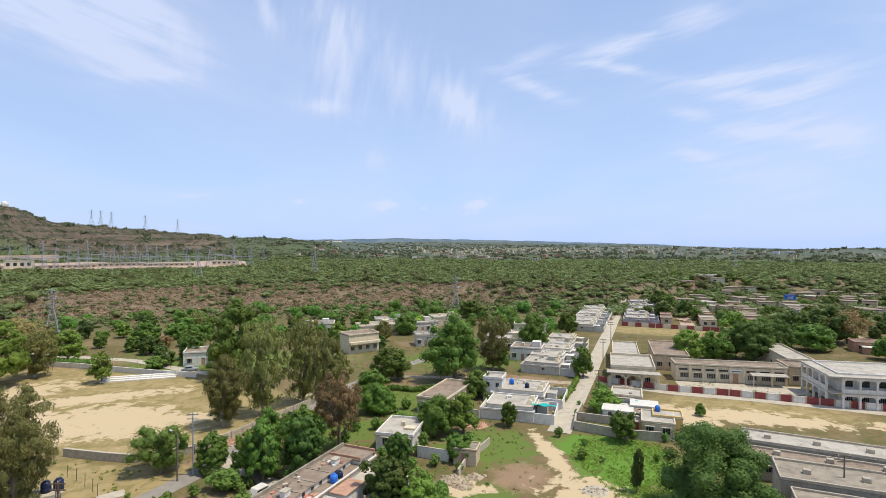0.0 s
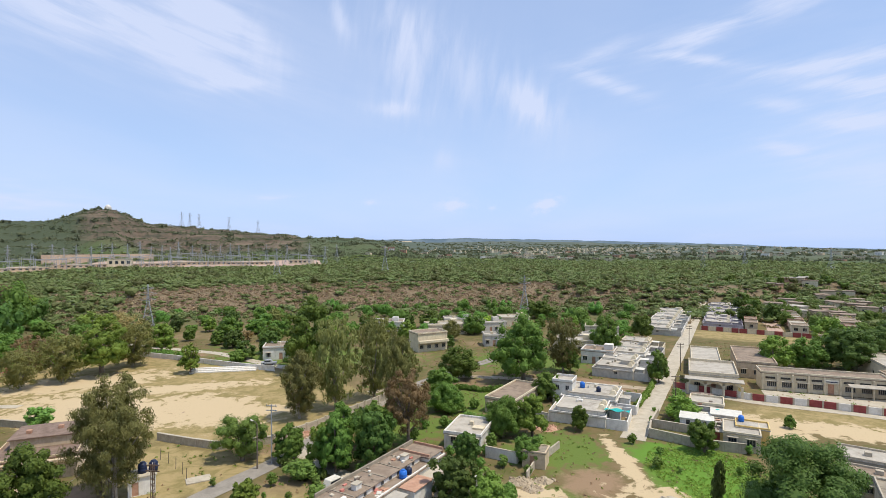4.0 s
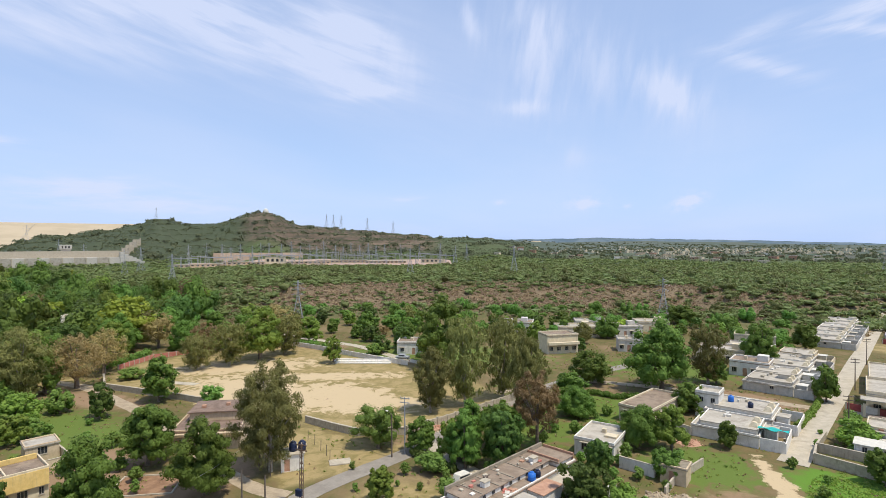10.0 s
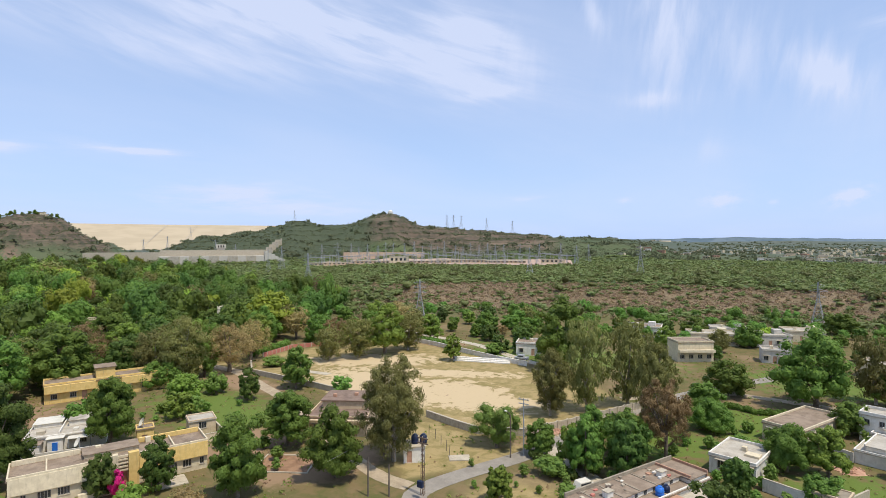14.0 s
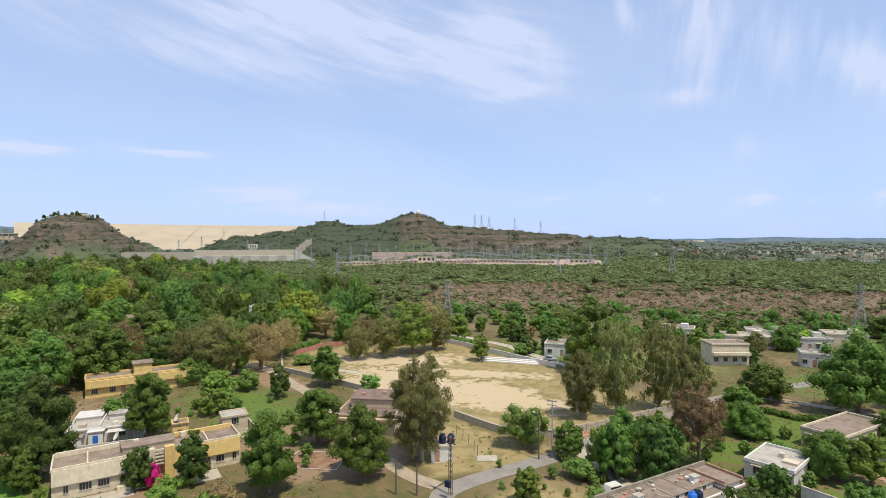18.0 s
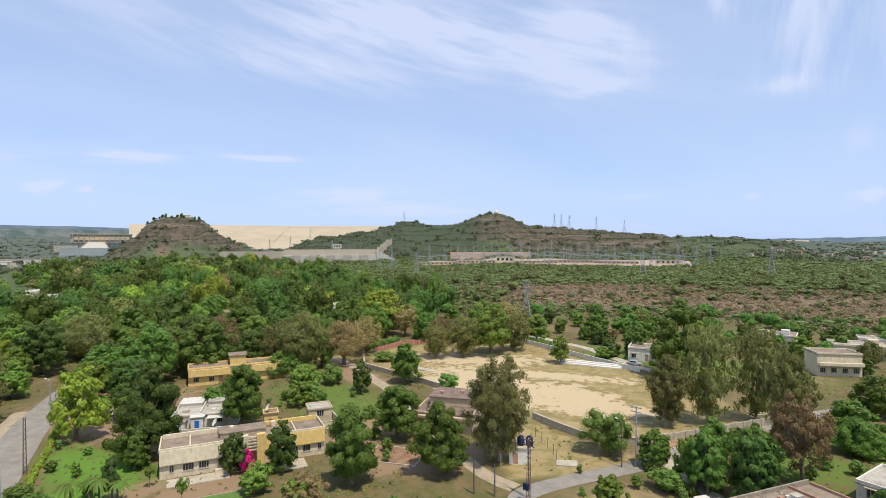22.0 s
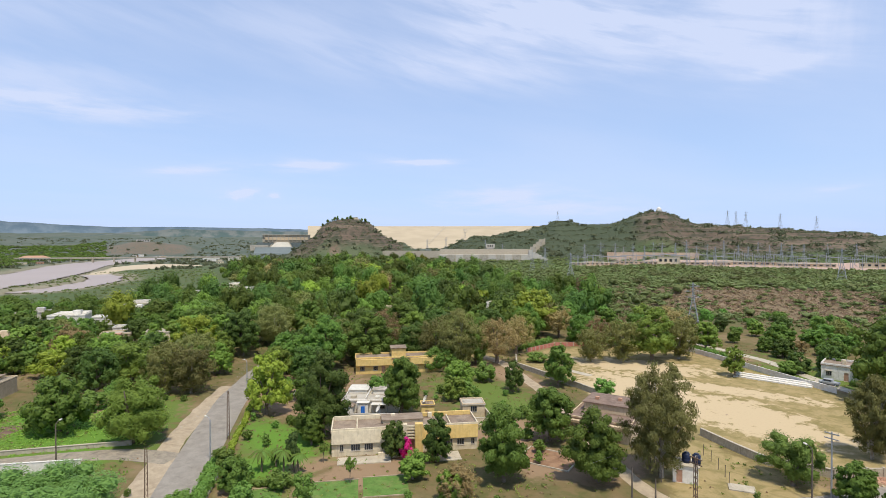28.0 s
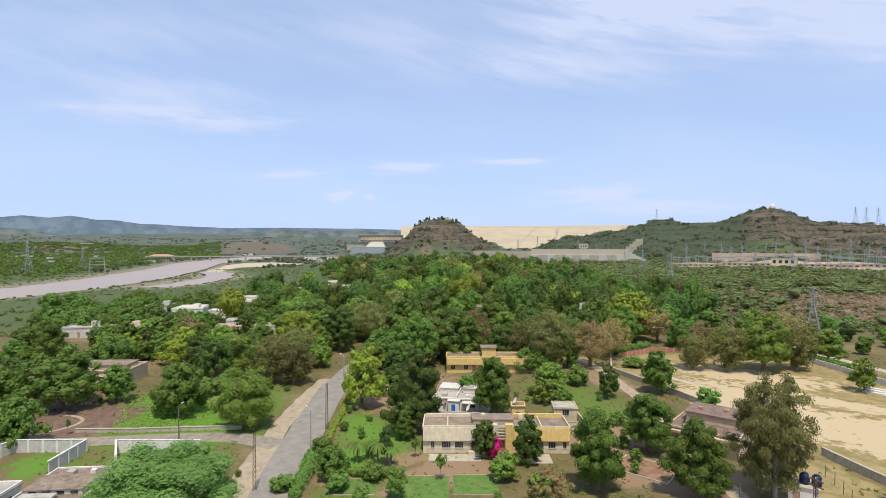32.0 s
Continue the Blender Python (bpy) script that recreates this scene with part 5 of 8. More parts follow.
part("roof", bm, BRICK, hall)
for i in range(9):
    part("window", boxes((-25 + 6 * i, -22 + 6 * i, -0.2, -0.004, 2, 6)), GLASS, hall)
for az, wide in ((84.2, 34), (82.1, 26)):
    x, y = polar(az, 1290)
    shed = thing("white_shed", x, y, az, "long white warehouse by the river bridge", "warehouse")
    part("body", boxes((-wide / 2, wide / 2, 0, 14, -8, 6)), WHITE, shed)
    part("roof", boxes((-wide / 2 - 0.6, wide / 2 + 0.6, -0.6, 14.6, 6.004, 7.4)), TINWHITE, shed)
for az, r_, wide in ((90.0, 2230, 44), (104.0, 2250, 40)):
    x, y = polar(az, r_)
    fort = thing("cliff_house", x, y, az, "pale block of buildings on top of the cliff", "building")
    part("body", boxes((-wide / 2, wide / 2, 0, 16, -8, 9)), GREYWHITE, fort)
    for i in range(5):
        part("window", boxes((-wide / 2 + 4 + 8 * i, -wide / 2 + 8 + 8 * i, -0.3, -0.004, 3, 7)), GLASS, fort)
pylon(-838, -275, 44, turn=40)
frame_ = thing("river_gantry", -872, -205, 75, "grey steel portal tower on the river flats", "pylon")
for s_ in (-9, 9):
    part("leg", from_arrays("leg", *pipe([(s_ * 1.25, 0, -2), (s_, 0, 20)], [0.8, 0.6], 4), STEEL), None, frame_)
for z_ in (10, 19.5):
    part("beam", boxes((-11, 11, -0.6, 0.6, z_, z_ + 1.1)), STEEL, frame_)

# domed building on the summit


def summit(az, r0=1120, r1=1420):
    """The place along a bearing where the ground stands highest against the sky."""
    return polar(az, max(range(r0, r1, 8), key=lambda r_: (float(height(*polar(az, r_))) - 35) / r_))


x, y = summit(39.1)
dz = float(height(x, y))
domed = thing("domed_building", x, y, 39, "small white domed building on the hilltop", "building", z=dz)
part("hall", boxes((-6, 6, -6, 6, -6, 4)), WHITE, domed)
bm = bmesh.new()
bmesh.ops.create_uvsphere(bm, u_segments=16, v_segments=10, radius=4.6)
for v in bm.verts:
    v.co.z = max(v.co.z, -1.0) + 4.8
part("dome", bm, WHITE, domed)

x, y = summit(70.2, 1120, 1300)
lodge = thing("hilltop_lodge", x, y, 70, "small pale house on the rocky knoll", "house")
part("body", boxes((-7, 7, -3, 4, -4, 3.4)), CREAM, lodge)
part("roof", boxes((-7.6, 7.6, -3.6, 4.6, 3.404, 4.0)), ROOF_PALE, lodge)
part("terrace", boxes((-14, 10, -8, -3.004, -5, 0.4)), CONCRETE, lodge)

# ---- transmission towers ----
pylon(*polar(36.0, 236), 19, turn=30)
pylon(*polar(-1.34, 262), 19, turn=-10)
pylon(*polar(47.6, 385), 25, turn=20)
pylon(*polar(24.4, 420), 22, turn=20)
pylon(*polar(13.4, 460), 24, turn=5)
pylon(*polar(104.3, 1050), 34, turn=60)
for i, (az, r, h) in enumerate(((51.5, 640, 28), (50.2, 700, 30), (46.2, 760, 30), (44.6, 720, 32), (43.2, 760, 30), (41.5, 700, 28), (39.6, 730, 30), (37.6, 690, 28), (36.6, 740, 32), (34.8, 700, 28), (33.4, 760, 32), (32.2, 720, 28), (30.6, 760, 30), (28.8, 720, 30), (27.1, 760, 28), (25.4, 740, 30), (21.2, 760, 30), (18.4, 820, 28), (-18.5, 640, 24), (-22.0, 760, 24), (-28.5, 700, 24), (58.6, 1180, 32), (62.6, 1300, 34))):
    pylon(*polar(az, r), h, turn=az + 25 * (i % 3))
for az in (28.9, 31.6, 33.1, 32.4, 26.2):
    pylon(*summit(az), 29, turn=az + 30)
pylon(*summit(48.9), 24, turn=10)
for az, r, h in ((40.4, 715, 26), (38.8, 765, 30), (35.7, 770, 26), (34.1, 735, 26), (31.4, 700, 26), (29.7, 775, 26), (28.0, 700, 28), (42.4, 770, 26), (23.4, 770, 28), (19.6, 700, 26), (56.4, 980, 26), (60.6, 1150, 30), (54.6, 900, 24)):
    pylon(*polar(az, r), h, turn=az + r % 40)

# ---- switchyard at the foot of the ridge ----
for k, az in enumerate(np.arange(20.5, 47, 0.8)):
    x, y = polar(az, 748 + 26 * (k % 4))
    gz = float(height(x, y))
    gantry = thing("gantry", x, y, az, "steel switchyard gantry with busbars", "gantry", "switchyard gantries", z=gz)
    for s in (-9, 0, 9):
        part("leg", from_arrays("leg", *pipe([(s, 0, -1), (s, 0, 15)], [0.35, 0.2], 4), STEEL), None, gantry)
    part("beam", boxes((-9.5, 9.5, -0.3, 0.3, 12, 12.8)), STEEL, gantry)
for az, r, w, h in ((38.2, 745, 26, 10), (44.6, 760, 40, 4), (41.0, 770, 60, 4.5), (35.0, 775, 60, 4), (31.5, 780, 70, 4.5), (27.0, 780, 60, 4), (22.0, 775, 34, 6), (46.4, 775, 30, 4)):
    x, y = polar(az, r)
    gz = float(height(x, y))
    b = thing("switch_house", x, y, az, "pale flat-roofed switchyard building", "building", "switchyard buildings", z=gz)
    part("body", boxes((-w / 2, w / 2, 0, 9, -3, h)), CREAM if h > 5 else BEIGE, b)
    part("roof", boxes((-w / 2 - 0.4, w / 2 + 0.4, -0.4, 9.4, h, h + 0.5)), CONCRETE, b)
    for i in range(int(w / 6)):
        part("window", boxes((-w / 2 + 2 + 6 * i, -w / 2 + 5 + 6 * i, -0.15, -0.004, h * 0.45, h * 0.8)), GLASS, b)

# ---- far settlements ----
tiny = np.random.default_rng(21)
for az0, az1, r0, r1, n in ((-10, 4, 900, 1500, 46), (-39, -10, 950, 1900, 60), (-40, -24, 290, 430, 46), (97, 111, 1250, 2000, 40), (6, 16, 900, 1300, 14), (88, 92, 1700, 1900, 5), (83, 87, 1150, 1300, 4)):
    for _ in range(n):
        az, r = tiny.uniform(az0, az1), tiny.uniform(r0, r1)
        x, y = polar(az, r)
        w, d, h = tiny.uniform(8, 15) * (0.6 if r < 600 else 1), tiny.uniform(7, 10) * (0.7 if r < 600 else 1), tiny.choice([3.2, 3.4, 3.6]) if r < 600 else tiny.choice([3.4, 3.6, 4.2, 6.4])
        b = thing("far_house", x, y, az + tiny.uniform(-30, 30), "small pale flat-roofed house in the distance", "house", "houses of the far settlements")
        part("wall_body", boxes((-w / 2, w / 2, -d / 2, d / 2, -2, h)), (WHITE, CREAM, BEIGE, BEIGE, BRICK, CREAM)[int(tiny.integers(6))] if r > 600 else (BEIGE, BRICK, CREAM)[int(tiny.integers(3))], b)
        part("roof", boxes((-w / 2 - 0.3, w / 2 + 0.3, -d / 2 - 0.3, d / 2 + 0.3, h, h + 0.4)), ROOF_PALE if tiny.random() < (0.6 if r > 600 else 0.15) else ROOF, b)
        for i in range(int(w / 5)):
            part("window", boxes((-w / 2 + 1.5 + 5 * i, -w / 2 + 3.2 + 5 * i, -d / 2 - 0.08, -d / 2 - 0.004, 1.0, 2.4)), GLASS, b)

town = np.random.default_rng(77)
bm = bmesh.new()
for _ in range(520):
    az, r = town.normal(-12, 10), town.uniform(1250, 2600)
    x, y = polar(az, r)
    gz, w, d, h = float(height(x, y)), town.uniform(4, 9), town.uniform(4, 7), town.choice([3.0, 3.2, 3.5, 6.0])
    bl = bmesh.new()
    block(bl, -w / 2, w / 2, -d / 2, d / 2, -3, h)
    block(bl, -w * 0.2, w * 0.2, -d * 0.2, d * 0.2, h + 0.01, h + 1.8)
    bl.transform(Matrix.Translation((x, y, gz)) @ Matrix.Rotation(town.uniform(0, 3), 4, "Z"))
    me_ = bpy.data.meshes.new("far_town_block")
    bl.to_mesh(me_)
    bl.free()
    bm.from_mesh(me_)
    bpy.data.meshes.remove(me_)
tagged(part("far_town", bm, CREAM), "crowded pale houses of a distant town", "town", kind="stuff")


# ---- scrub and far woods ----
def dome_core(seed, fine=2):
    """The dense inside of a crown: a lumpy upper half of a ball, of unit radius and height."""
    bm = bmesh.new()
    bmesh.ops.create_icosphere(bm, subdivisions=fine, radius=1.0)
    g = np.random.default_rng(seed)
    for v in bm.verts:
        v.co *= g.uniform(0.45, 0.66) if fine == 1 else g.uniform(0.34, 0.54)
        v.co.z = v.co.z * 0.5 + 0.45
    tri = np.array([[tuple(q.co) for q in f.verts] for f in bm.faces if f.calc_center_median().z > 0.2])
    bm.free()
    return tri.reshape(-1, 3)


def scatter(name, spots, kind, count, size, label, category, seed, tall=0.75, clumps=4, core=0, uneven=(0.7, 1.25), tones=(-0.4, 0.5)):
    """Many plants as one body: each is a few clumps of leaf cards, round a dense inside where it is large."""
    g = np.random.default_rng(seed)
    spots = np.asarray(spots)
    base = []
    for s in range(6):
        if core:
            d = g.normal(size=(clumps, 3)) + (0, 0, 0.45)
            d /= np.linalg.norm(d, axis=1)[:, None]
            c = d * g.uniform(0.55, 0.8, (clumps, 1)) * (1, 1, 0.46) + (0, 0, 0.5)
            rc = g.uniform(0.22, 0.36, clumps)
            lv = leaves(c, rc, count, size, 0, 0.8, seed + s, 0.14, (0, 0, 0.3), (1, 1, 0.6), (0.8, 0.3))[0]
            inner = dome_core(seed + s, core)
            if core == 2 and kind not in ("euc", "brown"):
                inner = np.concatenate([inner, (c[:, None] + BALL[None] * (rc * 0.6)[:, None, None] * (1, 1, 0.8)).reshape(-1, 3)])
            base.append((lv, inner))
        else:
            c = g.normal(size=(clumps, 3)) * (0.33, 0.33, 0.2) + (0, 0, 0.48)
            c[:, 2] = np.clip(c[:, 2] - 0.5 * (c[:, 0] ** 2 + c[:, 1] ** 2), 0.1, 0.8)
            base.append((leaves(c, g.uniform(0.36, 0.56, clumps), count, size, 0, 0.85, seed + s, 0.2, (0, 0, 0.2), (1, 1, 0.7))[0], np.zeros((0, 3))))
    vs, tints = [], []
    for i, (x_, y_, r_) in enumerate(spots):
        lv, inner = base[i % 6]
        a, up_ = g.uniform(0, 6.283), r_ * tall * g.uniform(*uneven)
        c, s = math.cos(a), math.sin(a)
        mid = np.repeat(lv.reshape(-1, 3, 3).mean(1), 3, axis=0)
        b = np.concatenate([mid * (r_, r_, up_) + (lv - mid) * r_, inner * (r_, r_, up_)])
        p = np.stack([b[:, 0] * c - b[:, 1] * s, b[:, 0] * s + b[:, 1] * c, b[:, 2]], -1)
        vs.append(p + (x_, y_, 0))
        tints.append(np.full(len(b), g.uniform(*tones)))
    zz = height(spots[:, 0], spots[:, 1])
    for p, z_ in zip(vs, zz):
        p[:, 2] += z_ - 0.1
    v = np.concatenate(vs)
    me = from_arrays(name, v, np.arange(len(v)).reshape(-1, 3), LEAF[kind])
    me.attributes.new("tint", "FLOAT", "POINT").data.foreach_set("value", np.concatenate(tints).astype(np.float32))
    return tagged(new(name, me), label, category, kind="stuff")


def sprinkle(n, az0, az1, r0, r1, s0, s1, seed, keep=lambda x, y, r, az, g: np.ones(len(x), bool), power=1.0):
    g = np.random.default_rng(seed)
    az = g.uniform(az0, az1, n)
    r = np.sqrt(g.uniform(0, 1, n) ** power * (r1 ** 2 - r0 ** 2) + r0 ** 2)
    x, y = -np.sin(np.radians(az)) * r, np.cos(np.radians(az)) * r
    ok = keep(x, y, r, az, g)
    s = g.uniform(s0, s1, n)
    return np.stack([x, y, s], -1)[ok]


def off_slope(x, y, r, az, g):
    yard = (r > 712) & (r < 862) & (az > 19.5) & (az < 47)
    bare = (1 - np.abs(np.clip((r - 318) / 50, -1, 1))) * sstep(-12, 0, az) * (1 - sstep(32, 44, az))
    return (g.random(len(x)) > np.minimum(bare * 1.5, 0.97)) & (g.random(len(x)) > 0.35 * (lumps(x, y, 60, 3.0) > 0.25)) & ~yard


def dry_land(x, y, r, az, g):
    wet = (along(x, y, RIVER) < 60) | (along(x, y, CREEK) < 26) | inside(x, y, SANDBAR)
    return ~wet & ((az < 84) | (r > 820) | (g.random(len(x)) < 0.25))


SOFT = (-0.3, 0.35)
scatter("scrub_near", sprinkle(5200, -42, 50, 270, 520, 2.4, 5.4, 1, off_slope), "scrub", 10, 0.11, "low green thorn scrub on the river plain", "scrub", 31, 0.7, 5, 1, tones=SOFT)
scatter("scrub_dry", sprinkle(4800, -42, 46, 250, 430, 0.5, 1.9, 2), "dryscrub", 4, 0.30, "dry brownish thorn scrub on the bank", "scrub", 32, tones=SOFT)
scatter("scrub_domes", sprinkle(1300, -42, 56, 262, 640, 2.6, 5.6, 8, off_slope), "scrub", 12, 0.11, "rounded green thorn trees on the plain", "scrub", 38, 1.0, 6, 1)
scatter("bank_grass", sprinkle(9000, -14, 46, 276, 352, 0.6, 1.6, 9), "straw", 3, 0.3, "dry straw-coloured grass on the bank", "grass", 39, 0.7, 3)
scatter("bank_bushes", sprinkle(1000, -16, 46, 262, 350, 0.9, 2.8, 10), "scrub", 9, 0.17, "small green bushes dotted over the bank", "scrub", 40, 0.8, 4, 1)
scatter("scrub_far", sprinkle(8600, -42, 60, 440, 900, 3.4, 7.2, 3, off_slope), "scrub", 4, 0.18, "dense green scrub stretching to the hills", "scrub", 33, 0.55, 4, 1, tones=SOFT)
scatter("scrub_hills", sprinkle(24000, 8, 62, 868, 1330, 1.0, 3.0, 4), "hillscrub", 3, 0.30, "dark thorn scrub on the hillsides", "scrub", 34, 0.55, 3, tones=SOFT)
scatter("scrub_knob", sprinkle(3600, 63, 77.5, 1030, 1290, 1.0, 3.2, 14), "hillscrub", 3, 0.3, "dark thorn scrub on the rocky knoll", "scrub", 41, 0.7, 3, tones=SOFT)
scatter("woods_far", sprinkle(9000, -44, 115, 900, 3600, 5, 11, 5, dry_land, 1.4), "hillscrub", 4, 0.34, "distant patches of woodland on the plain", "woods", 35, 0.35, 3, tones=SOFT)
scatter("river_bushes", sprinkle(2600, 84, 116, 240, 900, 0.7, 2.8, 6, lambda x, y, r, az, g: (along(x, y, RIVER) > 52) | (g.random(len(x)) < 0.02)), "scrub", 10, 0.2, "low bushes on the river flats", "scrub", 36, 0.6)
scatter("far_bank_woods", sprinkle(6000, 93, 116, 800, 2700, 6, 13, 7, lambda x, y, r, az, g: dry_land(x, y, r, az, g) & (along(x, y, RIVER) > 105)), "round", 11, 0.15, "green woods on the far river bank", "woods", 37, 0.55, 4, tones=SOFT)

scatter("foot_bushes", sprinkle(420, 60.4, 68.5, 832, 862, 3, 7, 15), "scrub", 6, 0.2, "thick bushes along the foot of the works", "scrub", 42, 1.5, 4, 1)

# ---- houses along the concrete lane ----
def wins(L, n, w=1.3, sill=1.0, head=2.2, door=None):
    """n windows evenly along a front of length L, and a door at the fraction given."""
    out = []
    for i in range(n):
        c = L * (i + 0.5) / n
        if door is not None and abs(c - L * door) < w / 2 + 0.8:
            continue
        out.append((c - w / 2, c + w / 2, sill, head))
    if door is not None:
        out.append((L * door - 0.5, L * door + 0.5, 0.05, 2.1))
    return sorted(out)


LANE = (0.355, 0.935)


def clutter(ob, g, L, D, H, wall):
    """Small rooms and screens on the roof and in the court of a lane house."""
    for _ in range(2):
        w, d, h = g.uniform(0.4, 1.2), g.uniform(0.4, 1.2), g.uniform(0.25, 0.6)
        a, b = g.uniform(L * 0.3, L * 0.6 - w * 0.5), g.uniform(D * 0.3, D - d - 0.5)
        part("roof_box", soften(boxes((a, a + w, b, b + d, H + 0.164, H + 0.17 + h)), 0.03), g.choice((wall, CONCRETE, TINWHITE)), ob)
    for q in (0.25, 0.62):
        bm = boxes((L - 1.9, L - 0.4, D * q, D * q + 1.3, H + 0.164, H + 1.0))
        for v in bm.verts:
            if v.co.z > H + 0.9:
                v.co.x, v.co.y = v.co.x * 0.4 + (L - 0.9) * 0.6, v.co.y * 0.5 + (D * q + 0.65) * 0.5
        part("skylight_hood", bm, CREAM, ob)
    b = g.uniform(0.6, D - 3.2)
    part("court_room", boxes((L + 0.25, L + 2.2, b, b + 2.4, -0.2, 2.3)), wall, ob)
    part("court_roof", boxes((L + 0.22, L + 2.4, b - 0.2, b + 2.6, 2.304, 2.42)), g.choice((TINWHITE, CONCRETE, ROOF_PALE)), ob)
    for _ in range(3):
        a, b = g.uniform(L + 2.5, L + 3.4), g.uniform(0.3, D - 0.8)
        part("court_crate", soften(boxes((a, a + g.uniform(0.3, 0.6), b, b + g.uniform(0.3, 0.8), -0.2, g.uniform(0.4, 1.1))), 0.02), g.choice((WOOD, CONCRETE, TINWHITE, RUST)), ob)


def villa(x, y, turn, L, D, H, seed, wall=WHITE, roof=ROOF_PALE, label="white flat-roofed house with a walled court"):
    """A lane house: long front, stair head on the roof, low court wall at the street end."""
    g = random.Random(seed)
    H = H - 1.75
    top = H + 0.85
    sx = L * (0.62 + 0.1 * g.random())
    inset = 0.05 + 0.08 * g.random()
    ob = house(x, y, turn, L, D, H, wall, roof, label, front=((L * 0.55, L * 0.55 + 0.8, 1.1, 1.8),), right=((D * 0.3, D * 0.3 + 1.2, 0.9, 1.8),), parapet=0.25, group="houses along the concrete lane", extra=(
        ("upper_tier", (L * inset, L - 0.3, D * 0.13, D - 0.3, H + 0.17, top), wall), ("upper_roof", (L * inset - 0.2, L - 0.15, D * 0.13 - 0.2, D - 0.15, top + 0.004, top + 0.14), roof),
        ("upper_rim", (L * inset - 0.2, L * inset, D * 0.13 - 0.2, D - 0.15, top + 0.144, top + 0.4), wall), ("upper_rim", (L - 0.35, L - 0.15, D * 0.13 - 0.2, D - 0.15, top + 0.144, top + 0.4), wall), ("upper_rim", (L * inset, L - 0.35, D - 0.35, D - 0.15, top + 0.144, top + 0.4), wall),
        ("court_wall", (L + 0.2, L + 3.8, -0.1, 0.1, -0.3, 2.0), wall), ("court_wall", (L + 0.2, L + 3.8, D - 0.1, D + 0.1, -0.3, 2.0), wall), ("court_wall", (L + 3.8, L + 4.0, -0.1, D + 0.1, -0.3, 1.8), wall),
        ("vent_pipe", (L * 0.4, L * 0.4 + 0.35, D * 0.6, D * 0.6 + 0.35, top + 0.144, top + 0.7), wall)))
    if seed % 3 == 0:
        part("stair_head", soften(boxes((sx, sx + 2.2, D * 0.5, D * 0.5 + 2.4, top + 0.144, top + 1.1)), 0.03), wall, ob)
        part("stair_roof", soften(boxes((sx - 0.2, sx + 2.4, D * 0.5 - 0.2, D * 0.5 + 2.6, top + 1.104, top + 1.22)), 0.03), roof, ob)
    clutter(ob, g, L, D, top - 0.03, wall)
    return ob


villa(7.3, 106.9, -17, 10.6, 8.6, 3.6, 1)
villa(10.4, 117.6, -19, 11.5, 9.5, 3.7, 2)
house(8.9, 119.6, -17, 4.2, 5, 4.6, WHITE, ROOF_PALE, "small white upper room above a house", "house", front=wins(4.2, 2, 0.8, 3.0, 4.0), shade=False)
for i in range(5):
    villa(20.9 + 3.6 * i, 144.8 + 9.4 * i, -21, (10.2, 9.6, 10.4, 9.8, 9.0)[i], 8.2, (3.7, 3.6, 3.8, 3.6, 3.7)[i], 3 + i, (GREYWHITE, WHITE, WHITE, GREYWHITE, CREAM)[i])
for i in range(6):
    villa(48.8 + 11.2 * LANE[0] * i, 213.8 + 11.2 * LANE[1] * i, -21, 10.5, 9, 3.5, 10 + i, WHITE if i % 2 else GREYWHITE)
PURPLE = streaky("mauve_wall", (0.36, 0.325, 0.345), (0.45, 0.41, 0.43), (0.27, 0.24, 0.245))
for i in range(6):
    row = villa(77.5 + 12.4 * LANE[0] * i, 231.5 + 12.4 * LANE[1] * i, -19, 10.5, 9.6, 3.4, 20 + i, PURPLE, ROOF_PALE, "mauve-grey flat-roofed row house with a pale roof")
    for k in range(5):
        part("roof_screen", boxes((0.2 + 2.4 * k, 0.4 + 2.4 * k, -0.1, 2.2, 2.4, 3.0)), PURPLE, row)
for i in range(8):
    g_ = 8.6 * i
    house(92.5 + LANE[0] * g_, 228.5 + LANE[1] * g_, -21, 4.4, 7.6, (2.7, 3.0, 2.6, 2.9)[i % 4], (BEIGE, BRICK, CREAM)[i % 3], ROOF, "small brown flat-roofed quarters in a crowded row", front=wins(4.4, 1), parapet=0.3, group="quarters in rows")
    house(106.5 + LANE[0] * g_, 221.5 + LANE[1] * g_, -21, 5.6, 7.4, (2.8, 2.6, 3.0)[i % 3], (CREAM, BEIGE, BRICK, BEIGE)[i % 4], (ROOF, ROOF_PALE)[i % 2], "small brown flat-roofed quarters in a crowded row", front=wins(5.6, 2), parapet=0.3, group="quarters in rows")
    house(126 + LANE[0] * g_ * 1.1, 222 + LANE[1] * g_ * 1.1, -24, 6.4, 7.0, (2.7, 3.1, 2.9)[i % 3], (BRICK, BEIGE, CREAM)[i % 3], ROOF, "low brown quarters with a flat roof", front=wins(6.4, 2), parapet=0.25, group="quarters in rows")
    house(150 + LANE[0] * g_ * 1.2, 212 + LANE[1] * g_ * 1.2, -24, 7.4, 7.4, (3.0, 2.7)[i % 2], (BEIGE, GREYWHITE, CREAM)[i % 3], ROOF if i % 3 else ROOF_PALE, "low brown quarters with a flat roof", front=wins(7.4, 2), parapet=0.25, group="quarters in rows")
flat_strip("court_path", [(101.5, 222.5), (112, 252), (128, 287)], 5.4, PINKDUST, 0.05, "pinkish trodden path between the rows of quarters", "path", 0.8)
flat_strip("lane_8", [(152, 196), (146, 236), (158, 300)], 4.6, SANDY, 0.05, "dusty lane between the quarters", "road", 0.8)
